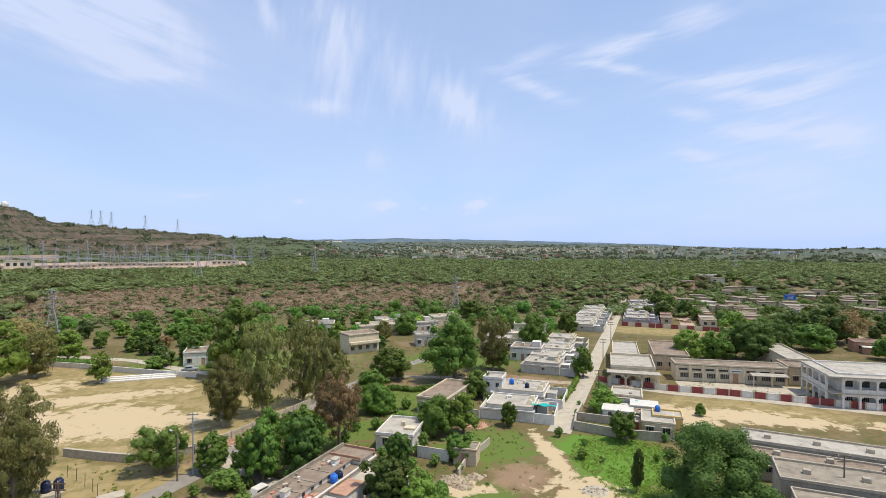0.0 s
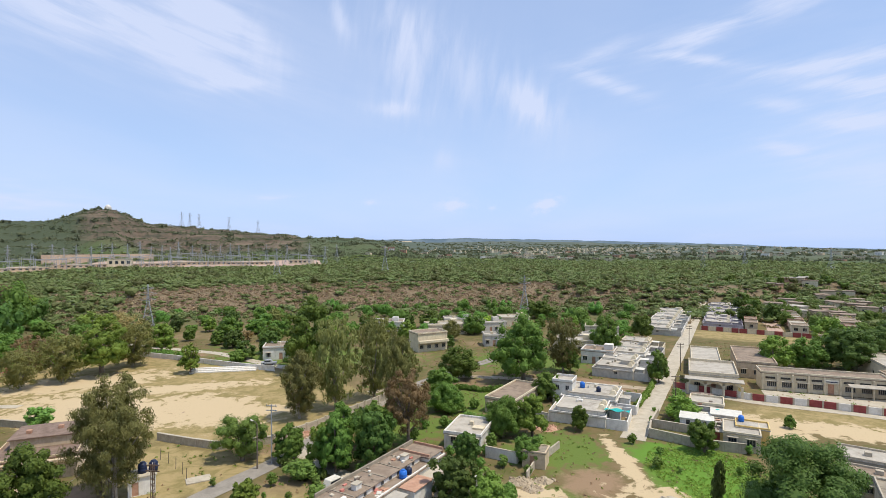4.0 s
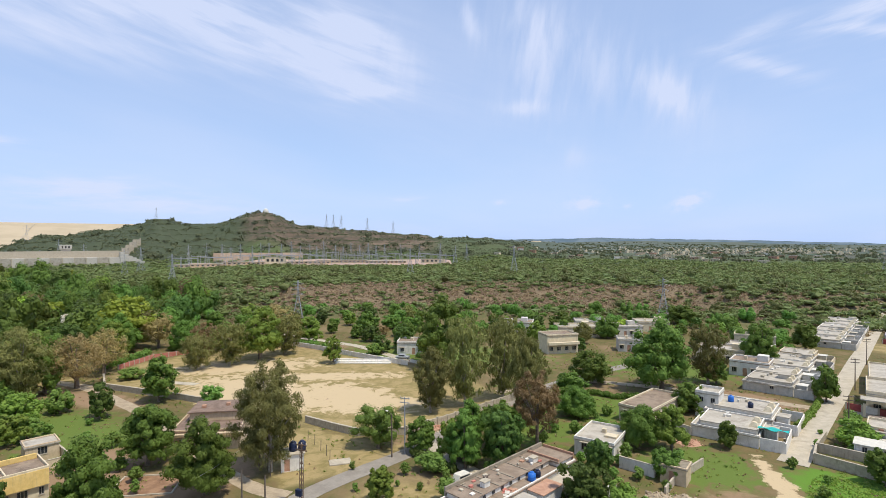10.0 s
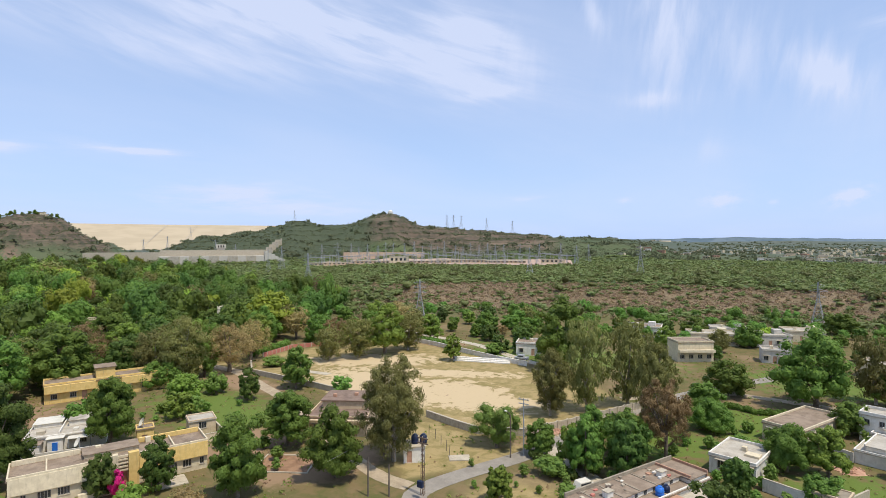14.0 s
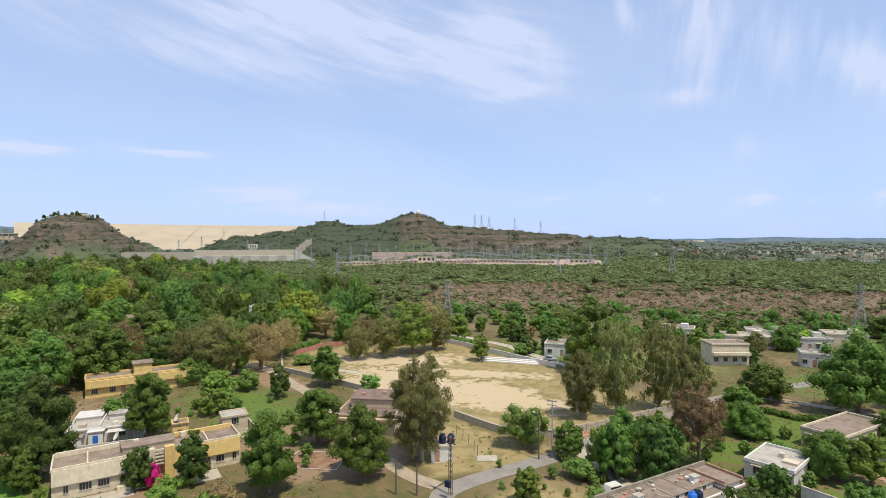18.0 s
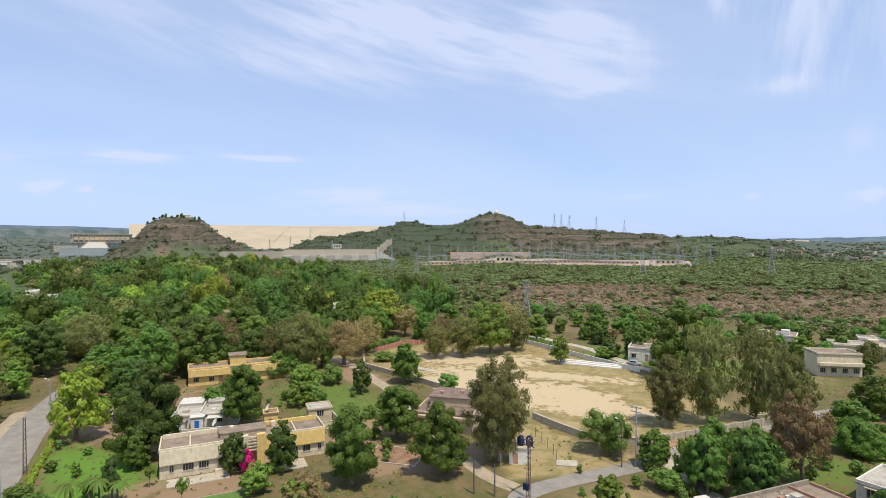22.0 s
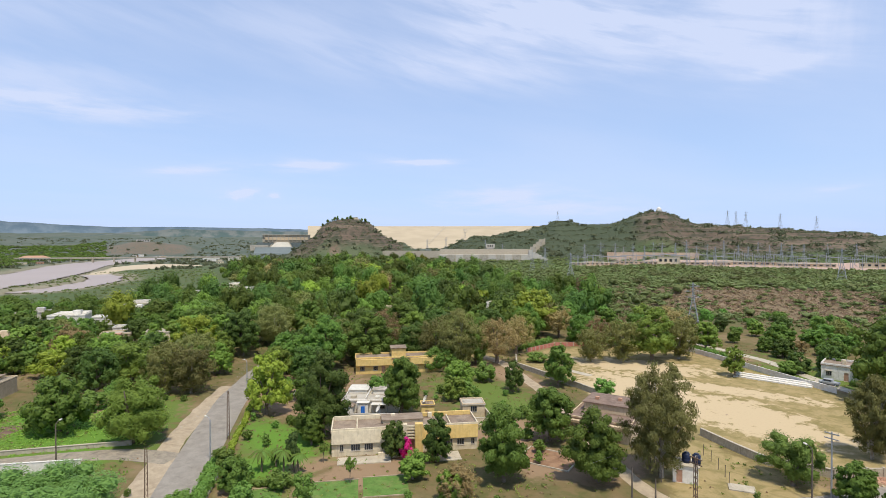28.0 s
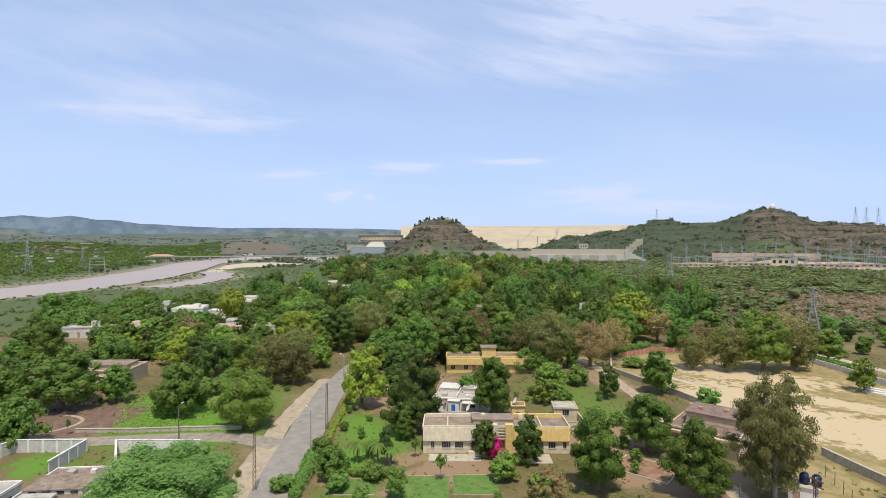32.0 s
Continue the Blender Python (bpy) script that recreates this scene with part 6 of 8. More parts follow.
wall_line("boundary_wall", [(74.9, 225.8), (86.8, 219.8), (105, 211.2), (113.5, 207.3)], 1.7, 0.25, (MAROON, CREAM), "wall of maroon and cream panels before the quarters", "wall", None, 0.3, 2.8)
wall_line("boundary_wall", [(38.6, 134.8), (52.6, 126.4), (65, 122.2), (80.8, 115.3), (108, 103.6)], 1.5, 0.25, (MAROON, WHITE), "school wall of maroon and white panels", "wall", None, 0.35, 2.6)

# house with the arched porch
arch = house(41.6, 133.2, -17, 10.2, 15, 4.0, CREAM, ROOF_PALE, "cream bungalow with an arched front porch", front=wins(10.2, 3, 1.3, 0.9, 2.3, 0.5), parapet=0.6)
n_arch = 3
for i in range(n_arch + 1):
    part("porch_column", soften(boxes((-0.6 + 3.7 * i, -0.1 + 3.7 * i, -3.2, -2.7, -0.2, 2.6)), 0.04), CREAM, arch)
for i in range(n_arch):
    # arch ring between two columns
    x0, x1 = -0.1 + 3.7 * i, 3.1 + 3.7 * i
    bm = bmesh.new()
    c, rad = (x0 + x1) / 2, (x1 - x0) / 2
    for s in range(10):
        a0, a1 = math.pi * s / 10, math.pi * (s + 1) / 10
        p0, p1 = (c - rad * math.cos(a0), 2.0 + 0.9 * math.sin(a0)), (c - rad * math.cos(a1), 2.0 + 0.9 * math.sin(a1))
        vs = [bm.verts.new(q) for q in ((p0[0], -3.1, p0[1]), (p1[0], -3.1, p1[1]), (p1[0], -3.1, 3.4), (p0[0], -3.1, 3.4), (p0[0], -2.8, p0[1]), (p1[0], -2.8, p1[1]), (p1[0], -2.8, 3.4), (p0[0], -2.8, 3.4))]
        for f in ((0, 1, 2, 3), (7, 6, 5, 4), (4, 5, 1, 0), (3, 2, 6, 7)):
            bm.faces.new([vs[k] for k in f])
    bmesh.ops.remove_doubles(bm, verts=bm.verts[:], dist=0.001)
    part("arch", bm, CREAM, arch)
part("porch_roof", boxes((-1.0, 11.2, -3.6, -0.19, 3.41, 3.6)), ROOF_PALE, arch)
part("porch_floor", boxes((-0.8, 11.0, -3.4, -0.01, -0.2, 0.15)), CONCRETE, arch)
house(47.2, 149.5, -17, 7, 20, 3.6, CREAM, ROOF_PALE, "cream rear wing with a pale flat roof", front=(), parapet=0.4)
house(58.0, 148, -17, 9, 22, 3.8, BEIGE, ROOF, "beige school wing with a dark flat roof", front=wins(9, 3), parapet=0.4)

flat_strip("paved_yard", [(57.6, 132.0), (85.2, 125.6)], 7.2, CONCRETE, 0.055, "pale paved yard before the school", "yard", 0.3)
flat_strip("dry_lawn", [(52.4, 129.2), (64.2, 123.9)], 3.4, DRYLAWN, 0.08, "yellowing lawn before the school", "lawn", 0.4)

# the school: long single storey front with pilasters, clerestory and a porch
school = house(58.8, 136.2, -13, 25.5, 6.0, 3.9, CREAM, ROOF, "long cream school building with pilasters", "school", front=[(1.2 + 3.1 * i, 3.2 + 3.1 * i, 0.9, 2.1) for i in range(8) if i != 4] + [(13.4, 14.6, 0.05, 2.4)], parapet=0.4)
for i in range(9):
    part("pilaster", soften(boxes((0.1 + 3.1 * i, 0.5 + 3.1 * i, -0.35, -0.004, -0.2, 3.9)), 0.03), CREAM, school)
# clerestory openings are flat panels in the painted shade colour
for i in range(8):
    part("clerestory", boxes((0.9 + 3.1 * i, 2.9 + 3.1 * i, -0.1, -0.004, 2.75, 3.2)), SHADE, school)
for i in range(2):
    bm = boxes((17.0 + 4 * i, 21.0 + 4 * i, -2.6, -0.36, 2.55, 2.7))
    for v in bm.verts:
        v.co.z += 0.25 * (v.co.y > -1)
    part("porch_canopy", bm, ROOF_PALE, school)
    part("porch_post", boxes((17.2 + 4 * i, 17.4 + 4 * i, -2.5, -2.3, -0.2, 2.55)), CREAM, school)
part("name_board", boxes((12.6, 15.4, -0.6, -0.36, 2.7, 3.4)), TINWHITE, school, "pale name board over the entrance")
part("name_bar", boxes((12.9, 15.1, -0.62, -0.604, 2.95, 3.15)), NAVY, school)
house(84.6, 131.6, -13, 6.5, 8, 4.2, BEIGE, ROOF, "beige link block beside the school", front=wins(6.5, 2), parapet=0.3)
house(88.5, 138, -13, 6, 22, 4.6, CREAM, ROOF_PALE, "long cream wing behind the school", front=(), left=((3, 4.2, 1.2, 2.4), (7, 8.2, 1.2, 2.4), (11, 12.2, 1.2, 2.4)), parapet=0.4)

# two-storey white block with arcaded verandas
block2 = house(84.4, 114.8, -13.5, 22, 12.6, 6.6, WHITE, ROOF_PALE, "white two-storey block with arcaded verandas", "school", front=[(1.3 + 3.1 * i, 2.7 + 3.1 * i, 0.9, 2.2) for i in range(7)], parapet=0.35, shade=False)
for i in range(7):
    part("upper_window", boxes((1.3 + 3.1 * i, 2.7 + 3.1 * i, -0.06, -0.004, 4.2, 5.5)), GLASS, block2)


def arcade(parent, n, bay, y0, mat, side=False, z_levels=((0, 3.1), (3.3, 6.5))):
    """Columns with flat arches and a parapet, storey by storey, in front of a wall."""
    for z0, z1 in z_levels:
        for i in range(n + 1):
            bm = boxes((bay * i - 0.2, bay * i + 0.2, y0 - 0.2, y0 + 0.2, z0 - (0.3 if z0 == 0 else 0), z1))
            if side:
                bm.transform(Matrix.Rotation(radians(90), 4, "Z"))
            part("column", bm, mat, parent)
        for i in range(n):
            x0, x1 = bay * i + 0.2, bay * (i + 1) - 0.2
            pts = [(x0, z1 - 0.9), (x0 + 0.45, z1 - 0.45), (x1 - 0.45, z1 - 0.45), (x1, z1 - 0.9)]
            bm = bmesh.new()
            lo = [(p[0], p[1]) for p in pts]
            for (pa, pb) in zip(lo, lo[1:]):
                vs = [bm.verts.new(q) for q in ((pa[0], y0 - 0.12, pa[1]), (pb[0], y0 - 0.12, pb[1]), (pb[0], y0 - 0.12, z1), (pa[0], y0 - 0.12, z1), (pa[0], y0 + 0.12, pa[1]), (pb[0], y0 + 0.12, pb[1]), (pb[0], y0 + 0.12, z1), (pa[0], y0 + 0.12, z1))]
                for f in ((0, 1, 2, 3), (7, 6, 5, 4), (4, 5, 1, 0)):
                    bm.faces.new([vs[k] for k in f])
            bmesh.ops.remove_doubles(bm, verts=bm.verts[:], dist=0.001)
            if side:
                bm.transform(Matrix.Rotation(radians(90), 4, "Z"))
            part("arch", bm, mat, parent)
            if z0 > 0:
                bm = boxes((x0, x1, y0 - 0.08, y0 + 0.08, z0, z0 + 0.85))
                if side:
                    bm.transform(Matrix.Rotation(radians(90), 4, "Z"))
                part("balustrade", bm, mat, parent)


arcade(block2, 7, 3.1, -2.2, WHITE)
arcade(block2, 4, 3.15, 2.2, WHITE, side=True)
part("veranda_slab", boxes((-2.4, 22.1, -2.5, -0.004, 3.1, 3.3)), CONCRETE, block2)
part("veranda_roof", boxes((-2.5, 22.3, -2.6, -0.19, 6.504, 6.75)), ROOF_PALE, block2)
part("veranda_slab", boxes((-2.4, -0.004, 0, 12.7, 3.1, 3.3)), CONCRETE, block2)
part("veranda_roof", boxes((-2.5, -0.19, -0.1, 12.8, 6.504, 6.75)), ROOF_PALE, block2)
water_tank(101, 115.5, 6.78)

# long sheds below the school road
for k, (x, y, D, H, mat) in enumerate(((46.9, 84.0, 5.5, 3.9, ROOF_PALE), (45.6, 79.6, 3.6, 3.3, ROOF), (44.3, 70.4, 7.0, 3.8, CONCRETE_DARK), (42.5, 64.0, 5.2, 3.2, CONCRETE_DARK))):
    shed = house(x, y, -27.5 if k < 2 else -24, 42, D, H, STONE_WALL, mat, "long low shed with a flat grey roof", "shed", front=wins(42, 9, 1.6, 1.2, 2.2), parapet=0.3, group="long sheds")
    for i in range(6):
        part("roof_box", soften(boxes((3 + 6.5 * i, 3.9 + 6.5 * i, D * 0.4, D * 0.4 + 0.7, H + 0.16, H + 0.75)), 0.04), STONE_WALL, shed)
house(35.5, 96.0, -20, 5.5, 7, 2.8, CREAM, ROOF_PALE, "small cream shack with a patched roof", front=wins(5.5, 2), parapet=0.25)
house(31.0, 104.5, -20, 5.5, 4, 2.4, WHITE, TINWHITE, "small white hut beside the lane", front=wins(5.5, 2, 0.7), parapet=0.0, shade=False)
house(35.0, 112.0, -20, 6.0, 6, 3.0, CREAM, ROOF_PALE, "cream house with rooftop clutter", front=wins(6, 2), parapet=0.4)
house(38.5, 98.5, -20, 5.0, 4, 3.0, YELLOW, ROOF_PALE, "yellow roadside shop under a pale roof", front=wins(5, 1, 1.4), parapet=0.3)
house(37.0, 106.0, -20, 5.0, 4, 2.8, GREYWHITE, TINWHITE, "grey shack with a tin roof", front=wins(5, 2), parapet=0.0)
shack = random.Random(9)
for i in range(13):
    u = i / 12
    sx, sy = 34.2 + 5.4 * u + shack.uniform(-1.6, 2.2), 99.5 + 22 * u + shack.uniform(-0.8, 0.8)
    L_, D_, H_ = shack.uniform(2.0, 3.6), shack.uniform(1.8, 3.0), shack.uniform(1.9, 2.9)
    one = thing("shack", sx, sy, -20 + shack.uniform(-6, 6), "small patched shack in a crowded yard", "shack", "shacks by the lane")
    wm = shack.choice((GREYWHITE, CREAM, BEIGE, STONE_WALL, YELLOW))
    part("wall", boxes((0, L_, 0, D_, -0.2, H_)), wm, one)
    part("roof", soften(boxes((-0.2, L_ + 0.2, -0.2, D_ + 0.2, H_ + 0.004, H_ + 0.14)), 0.03), shack.choice((ROOF_PALE, TINWHITE, ROOF, CONCRETE_DARK, RUST)), one)
    part("door", boxes((L_ * 0.4, L_ * 0.4 + 0.8, -0.06, -0.004, 0, 1.8)), shack.choice((WOOD, MAROON, BLUE)), one)
    part("roof_clutter", soften(boxes((0.3, 1.0, 0.4, 1.0, H_ + 0.144, H_ + 0.5), (1.2, 1.6, 0.9, 1.5, H_ + 0.144, H_ + 0.34)), 0.04), shack.choice((WOOD, BRICK, CONCRETE, TEAL)), one)
water_tank(40.4, 101.2, 3.2, BLUE, 0.5, 1.0)
wall_line("yard_wall", [(24.5, 100.2), (28, 98), (32, 95.6), (38.5, 94.2)], 1.6, 0.22, STONE_WALL, "grey block yard wall", "wall", CONCRETE)
wall_line("yard_wall", [(26.2, 105.8), (30, 104.2), (33.5, 102.6)], 1.5, 0.22, STONE_WALL, "grey block yard wall", "wall", CONCRETE)
wall_line("yard_wall", [(24.5, 100.2), (26.2, 105.8), (29.5, 113.5)], 1.3, 0.22, STONE_WALL, "grey block yard wall by the lane", "wall", CONCRETE)
wall_line("garden_wall", [(3.6, 108.8), (7.2, 106.6)], 1.6, 0.2, GREYWHITE, "grey-white garden wall", "wall", CONCRETE)
water_tank(15.5, 121.5, 2.96)
water_tank(18.5, 118.5, 2.96, NAVY, 0.5, 1.0, "dark plastic water tank on a flat roof")
aw = thing("awning", 18.6, 104.9, -18, "teal cloth awning stretched over a walled court", "awning", z=0.0)
bm = bmesh.new()
bmesh.ops.create_grid(bm, x_segments=12, y_segments=8, size=1.0)
for v in bm.verts:
    v.co = (v.co.x * 2.2 + 1.0, v.co.y * 1.7 + 1.6, 2.9 + 0.16 * math.sin(v.co.x * 5 + v.co.y * 2) - 0.3 * v.co.y)
part("cloth", bm, TEAL, aw)
for px, py in ((-1.0, 0.1), (3.0, 0.1), (-1.0, 3.0), (3.0, 3.0)):
    part("post", boxes((px, px + 0.08, py, py + 0.08, 0, 2.75)), STEEL, aw)

house(130.5, 171.0, -25, 16, 7, 3.0, BRICK, TILE, "long old brick building with a brown roof", front=wins(16, 4), parapet=0.2, extra=(("lean_to", (2, 9, -3.2, -0.2, -0.2, 2.1), BRICK), ("lean_to_roof", (1.8, 9.2, -3.4, -0.2, 2.104, 2.24), TINWHITE)))
sign = thing("billboard", *polar(-32.8, 345), -32, "blue advertising board on two steel posts", "billboard")
part("panel", soften(boxes((-2.6, 2.6, -0.12, 0.12, 4.0, 6.6)), 0.04), BLUE, sign)
for q in (-1.8, 1.8):
    part("post", boxes((q - 0.12, q + 0.12, 0.125, 0.35, -0.3, 6.2)), STEEL, sign)
for q, wide in ((5.9, 3.6), (5.2, 2.6), (4.7, 3.0)):
    part("text_bar", boxes((-wide / 2, wide / 2, -0.14, -0.124, q - 0.12, q + 0.12)), TINWHITE, sign)

# ---- houses west of the lane ----
near = house(-18.9, 59.9, 66.6, 22.2, 5.6, 2.9, WHITE, ROOF, "long cream terrace with a stained roof and parapets", front=wins(23, 7, 1.1, 0.9, 1.9, 0.55), parapet=0.2, extra=(
    ("roof_tier", (0.9, 18.0, 1.7, 5.5, 3.07, 3.75), WHITE), ("roof_tier_top", (0.7, 18.2, 1.5, 5.55, 3.754, 3.9), ROOF), ("roof_tier", (18.4, 22.0, 0.4, 5.5, 3.07, 3.6), WHITE), ("roof_tier_top", (18.204, 22.1, 0.2, 5.55, 3.604, 3.74), ROOF),
    ("parapet", (0.7, 22.1, 5.56, 5.8, 3.2, 4.35), CONCRETE_DARK), ("parapet", (18.2, 18.4, 0.2, 5.5, 3.9, 4.25), BRICK), ("parapet", (22.1, 22.3, 0.2, 5.5, 3.2, 4.1), BRICK),
    ("chimney", (4.6, 5.7, 2.4, 3.2, 3.904, 4.6), WHITE), ("chimney_cap", (4.5, 5.8, 2.3, 3.3, 4.604, 4.72), CONCRETE), ("chimney", (15.2, 16.3, 2.4, 3.2, 3.904, 4.6), WHITE), ("chimney_cap", (15.1, 16.4, 2.3, 3.3, 4.604, 4.72), CONCRETE),
    ("end_bay", (-1.6, -0.2, 0.5, 4.6, -0.2, 2.7), WHITE), ("end_bay_roof", (-1.8, -0.2, 0.3, 4.8, 2.704, 2.84), ROOF),
    ("front_room", (0.4, 3.6, -3.6, -0.2, -0.2, 2.4), WHITE), ("front_room_roof", (0.2, 3.8, -3.8, -0.2, 2.404, 2.56), ROOF), ("front_room", (3.9, 9.0, -2.2, -0.2, -0.2, 2.7), CREAM), ("front_room_roof", (3.8, 9.2, -2.4, -0.2, 2.704, 2.86), ROOF_PALE),
    ("front_room", (10.2, 14.4, -2.6, -0.2, -0.2, 2.75), WHITE), ("front_room_roof", (10.0, 14.6, -2.8, -0.2, 2.754, 2.9), BRICK), ("veranda_roof", (14.7, 19.6, -2.4, -0.2, 2.3, 2.44), CONCRETE), ("veranda_post", (14.9, 15.1, -2.3, -2.1, -0.2, 2.3), WHITE), ("veranda_post", (17.2, 17.4, -2.3, -2.1, -0.2, 2.3), WHITE), ("veranda_post", (19.2, 19.4, -2.3, -2.1, -0.2, 2.3), WHITE),
    ("yard_partition", (9.5, 9.7, -6, -0.2, -0.2, 1.8), GREYWHITE), ("yard_partition", (14.6, 14.8, -6, -2.9, -0.2, 1.8), GREYWHITE), ("yard_wall", (0, 23, -6.2, -6.0, -0.2, 1.7), GREYWHITE), ("yard_floor", (0, 23, -6.0, -0.2, -0.3, 0.05), SANDY), ("gate_post", (22.6, 23.4, -1.2, -0.4, -0.2, 2.2), WHITE)))
for i in range(9):
    part("vent_window", boxes((1.6 + 1.8 * i, 2.1 + 1.8 * i, 1.62, 1.696, 3.22, 3.62)), GLASS, near, "small dark clerestory window")
for i in range(3):
    part("vent_window", boxes((-1.68, -1.604, 1.0 + 1.2 * i, 1.6 + 1.2 * i, 1.2, 2.0)), GLASS, near, "small dark clerestory window")
crate = random.Random(4)
for i in range(16):
    a, b = crate.uniform(4.0, 22), crate.uniform(-5.7, -3.0)
    item = thing("yard_crate", -18.9 + a * 0.397 + b * 0.918, 59.9 + a * 0.918 - b * 0.397, crate.uniform(0, 90), "old crate among the clutter of a yard", "crate", "yard clutter", z=0.05)
    part("box", soften(boxes((-0.4, crate.uniform(0.1, 0.6), -0.3, 0.3, 0, crate.uniform(0.3, 1.0))), 0.03), crate.choice((WOOD, PINKCLOTH, TINWHITE, RUST, CONCRETE, TEAL)), item)
for a, b, mat in ((7.4, -1.4, PINKCLOTH), (8.2, -0.8, BRICK), (7.0, -0.7, TINWHITE)):
    item = thing("rubbish_pile", -18.9 + a * 0.397 + b * 0.918, 59.9 + a * 0.918 - b * 0.397, a * 40, "pile of cloth and bricks on a roof", "pile", "yard clutter", z=2.86)
    for q in ((-0.5, 0.3, -0.3, 0.3, 0, 0.35), (0.31, 0.8, -0.5, 0.1, 0, 0.22), (-0.1, 0.4, 0.31, 0.7, 0, 0.28)):
        part("lump", soften(boxes(q), 0.05), mat, item)
for i in range(22):
    a, b = crate.uniform(1.4, 17.4), crate.uniform(2.0, 5.2)
    w, d, h = crate.uniform(0.2, 0.7), crate.uniform(0.2, 0.6), crate.uniform(0.06, 0.3)
    part("roof_debris", soften(boxes((a, a + w, b, b + d, 3.904, 3.91 + h)), 0.02), crate.choice((BRICK, CONCRETE, WHITE, PINKCLOTH, WOOD, CONCRETE_DARK)), near)
for i in range(5):
    part("roof_seam", boxes((3.2 + 3.2 * i, 3.35 + 3.2 * i, 1.6, 5.5, 3.904, 3.99)), CONCRETE_DARK, near)
water_tank(-14.6, 71.5, 2.92)
water_tank(-14.1, 72.9, 2.92, NAVY, 0.45, 1.0, "dark plastic water tank on a flat roof")
house(-11.4, 90.6, -12, 6.4, 9, 2.5, WHITE, ROOF_PALE, "cream bungalow with a pale roof and chimney", front=wins(7.2, 2), parapet=0.4, left=((2, 3.2, 1, 2.2), (6, 7.2, 1, 2.2)), extra=(("chimney", (3, 3.7, 5, 5.7, 2.67, 3.3), CREAM), ("roof_box", (4, 6, 3, 4.6, 2.67, 3.0), CREAM)))
wall_line("garden_wall", [(-4.2, 87.6), (0.8, 85.6), (1.6, 88.5)], 1.8, 0.2, WHITE, "white garden wall", "wall", CONCRETE)
wall_line("garden_wall", [(2.2, 80), (3.6, 84.5), (8, 93)], 1.2, 0.25, STONE_WALL, "crumbling grey garden wall", "wall")
house(-5.4, 111.2, -24, 6.4, 15.5, 2.8, CREAM, ROOF, "narrow cream house under dark trees", front=wins(6.4, 2), parapet=0.4, right=((3, 4.2, 1, 2.2), (8, 9.2, 1, 2.2)))
house(1.6, 84.6, -15, 3.6, 3.2, 2.4, BEIGE, CONCRETE_DARK, "small earth-coloured outhouse by a wall", front=((1.2, 2.0, 0.05, 1.9),), parapet=0.15, shade=False)
house(-29.5, 168.5, 35, 10.5, 7, 5.6, CREAM, ROOF, "two-storey cream house with a balcony band", front=wins(10.5, 4), parapet=0.4, extra=(("balcony", (0, 10.5, -1.2, -0.2, 2.9, 3.7), CREAM),))
for x, y, turn, L, D, lab in ((-55, 205, 8, 13, 9, 0), (-31, 200, 20, 15, 9, 1), (-12, 208, 25, 11, 9, 2), (-4, 224, 15, 12, 9, 1), (-27, 217, 12, 12, 8, 2), (27, 205, -10, 12, 8, 1), (-73.5, 152, 18, 13, 8, 0), (-9, 181, 10, 8, 6, 2), (13, 176, -15, 14, 8, 1), (22, 184, -18, 12, 8, 2), (20, 160, -18, 9, 8, 0)):
    house(x, y, turn, L, D, 3.5, (WHITE, CREAM, GREYWHITE)[lab], ROOF_PALE if lab else ROOF, ("white", "cream", "grey-white")[lab] + " flat-roofed bungalow among garden trees", front=wins(L, 4, 1.2, 0.9, 2.1, 0.4), parapet=0.45, group="bungalows", extra=(("chimney", (L * 0.3, L * 0.3 + 0.8, D * 0.5, D * 0.5 + 0.8, 3.67, 4.6), CREAM), ("stair_head", (L * 0.65, L * 0.65 + 2.5, D * 0.45, D * 0.45 + 2.5, 3.67, 5.2), (WHITE, CREAM, GREYWHITE)[lab])))

# ---- the sports field ----
wall_line("field_wall", [(-62.3, 88), (-55, 86.3), (-48.9, 85.2), (-41.2, 89.1)], 1.3, 0.3, STONE_WALL, "low grey stone wall along the sports field", "wall", CONCRETE)
wall_line("field_wall", [(-41.2, 89.1), (-36.5, 97.7), (-28.9, 114.6), (-25, 124)], 1.5, 0.3, STONE_WALL, "grey panelled wall along the sports field", "wall", None, 0.3, 2.4)
wall_line("field_wall", [(-80, 89.5), (-96.2, 90.9), (-121.7, 91.3), (-131, 98)], 1.3, 0.3, STONE_WALL, "low weathered wall along the sports field", "wall", CONCRETE)
wall_line("field_wall", [(-112.5, 152.5), (-101, 149.8), (-90, 146.2), (-76, 142), (-64, 139.5)], 1.35, 0.2, WHITE, "white panelled fence wall behind the field", "fence", WHITE, 0.25, 2.2)
wall_line("red_fence", [(-136.6, 106.5), (-139.8, 120.5), (-134, 132)], 1.3, 0.2, PINKCLOTH, "low faded red fence by the park", "fence", None, 0.25, 2.0)
stand = thing("spectator_stand", -85.5, 134.0, 18, "low white stepped spectator stand", "stand")
for i in range(3):
    part("step", boxes((0, 17, 0.9 * i, 0.9 * (i + 1), -0.2, 0.3 + 0.3 * i)), WHITE, stand)
pitch = thing("cricket_strip", -113, 100, 8, "pale concrete practice strip on the field", "strip")
part("slab", boxes((0, 9, 0, 2.2, -0.1, 0.07)), CONCRETE, pitch)
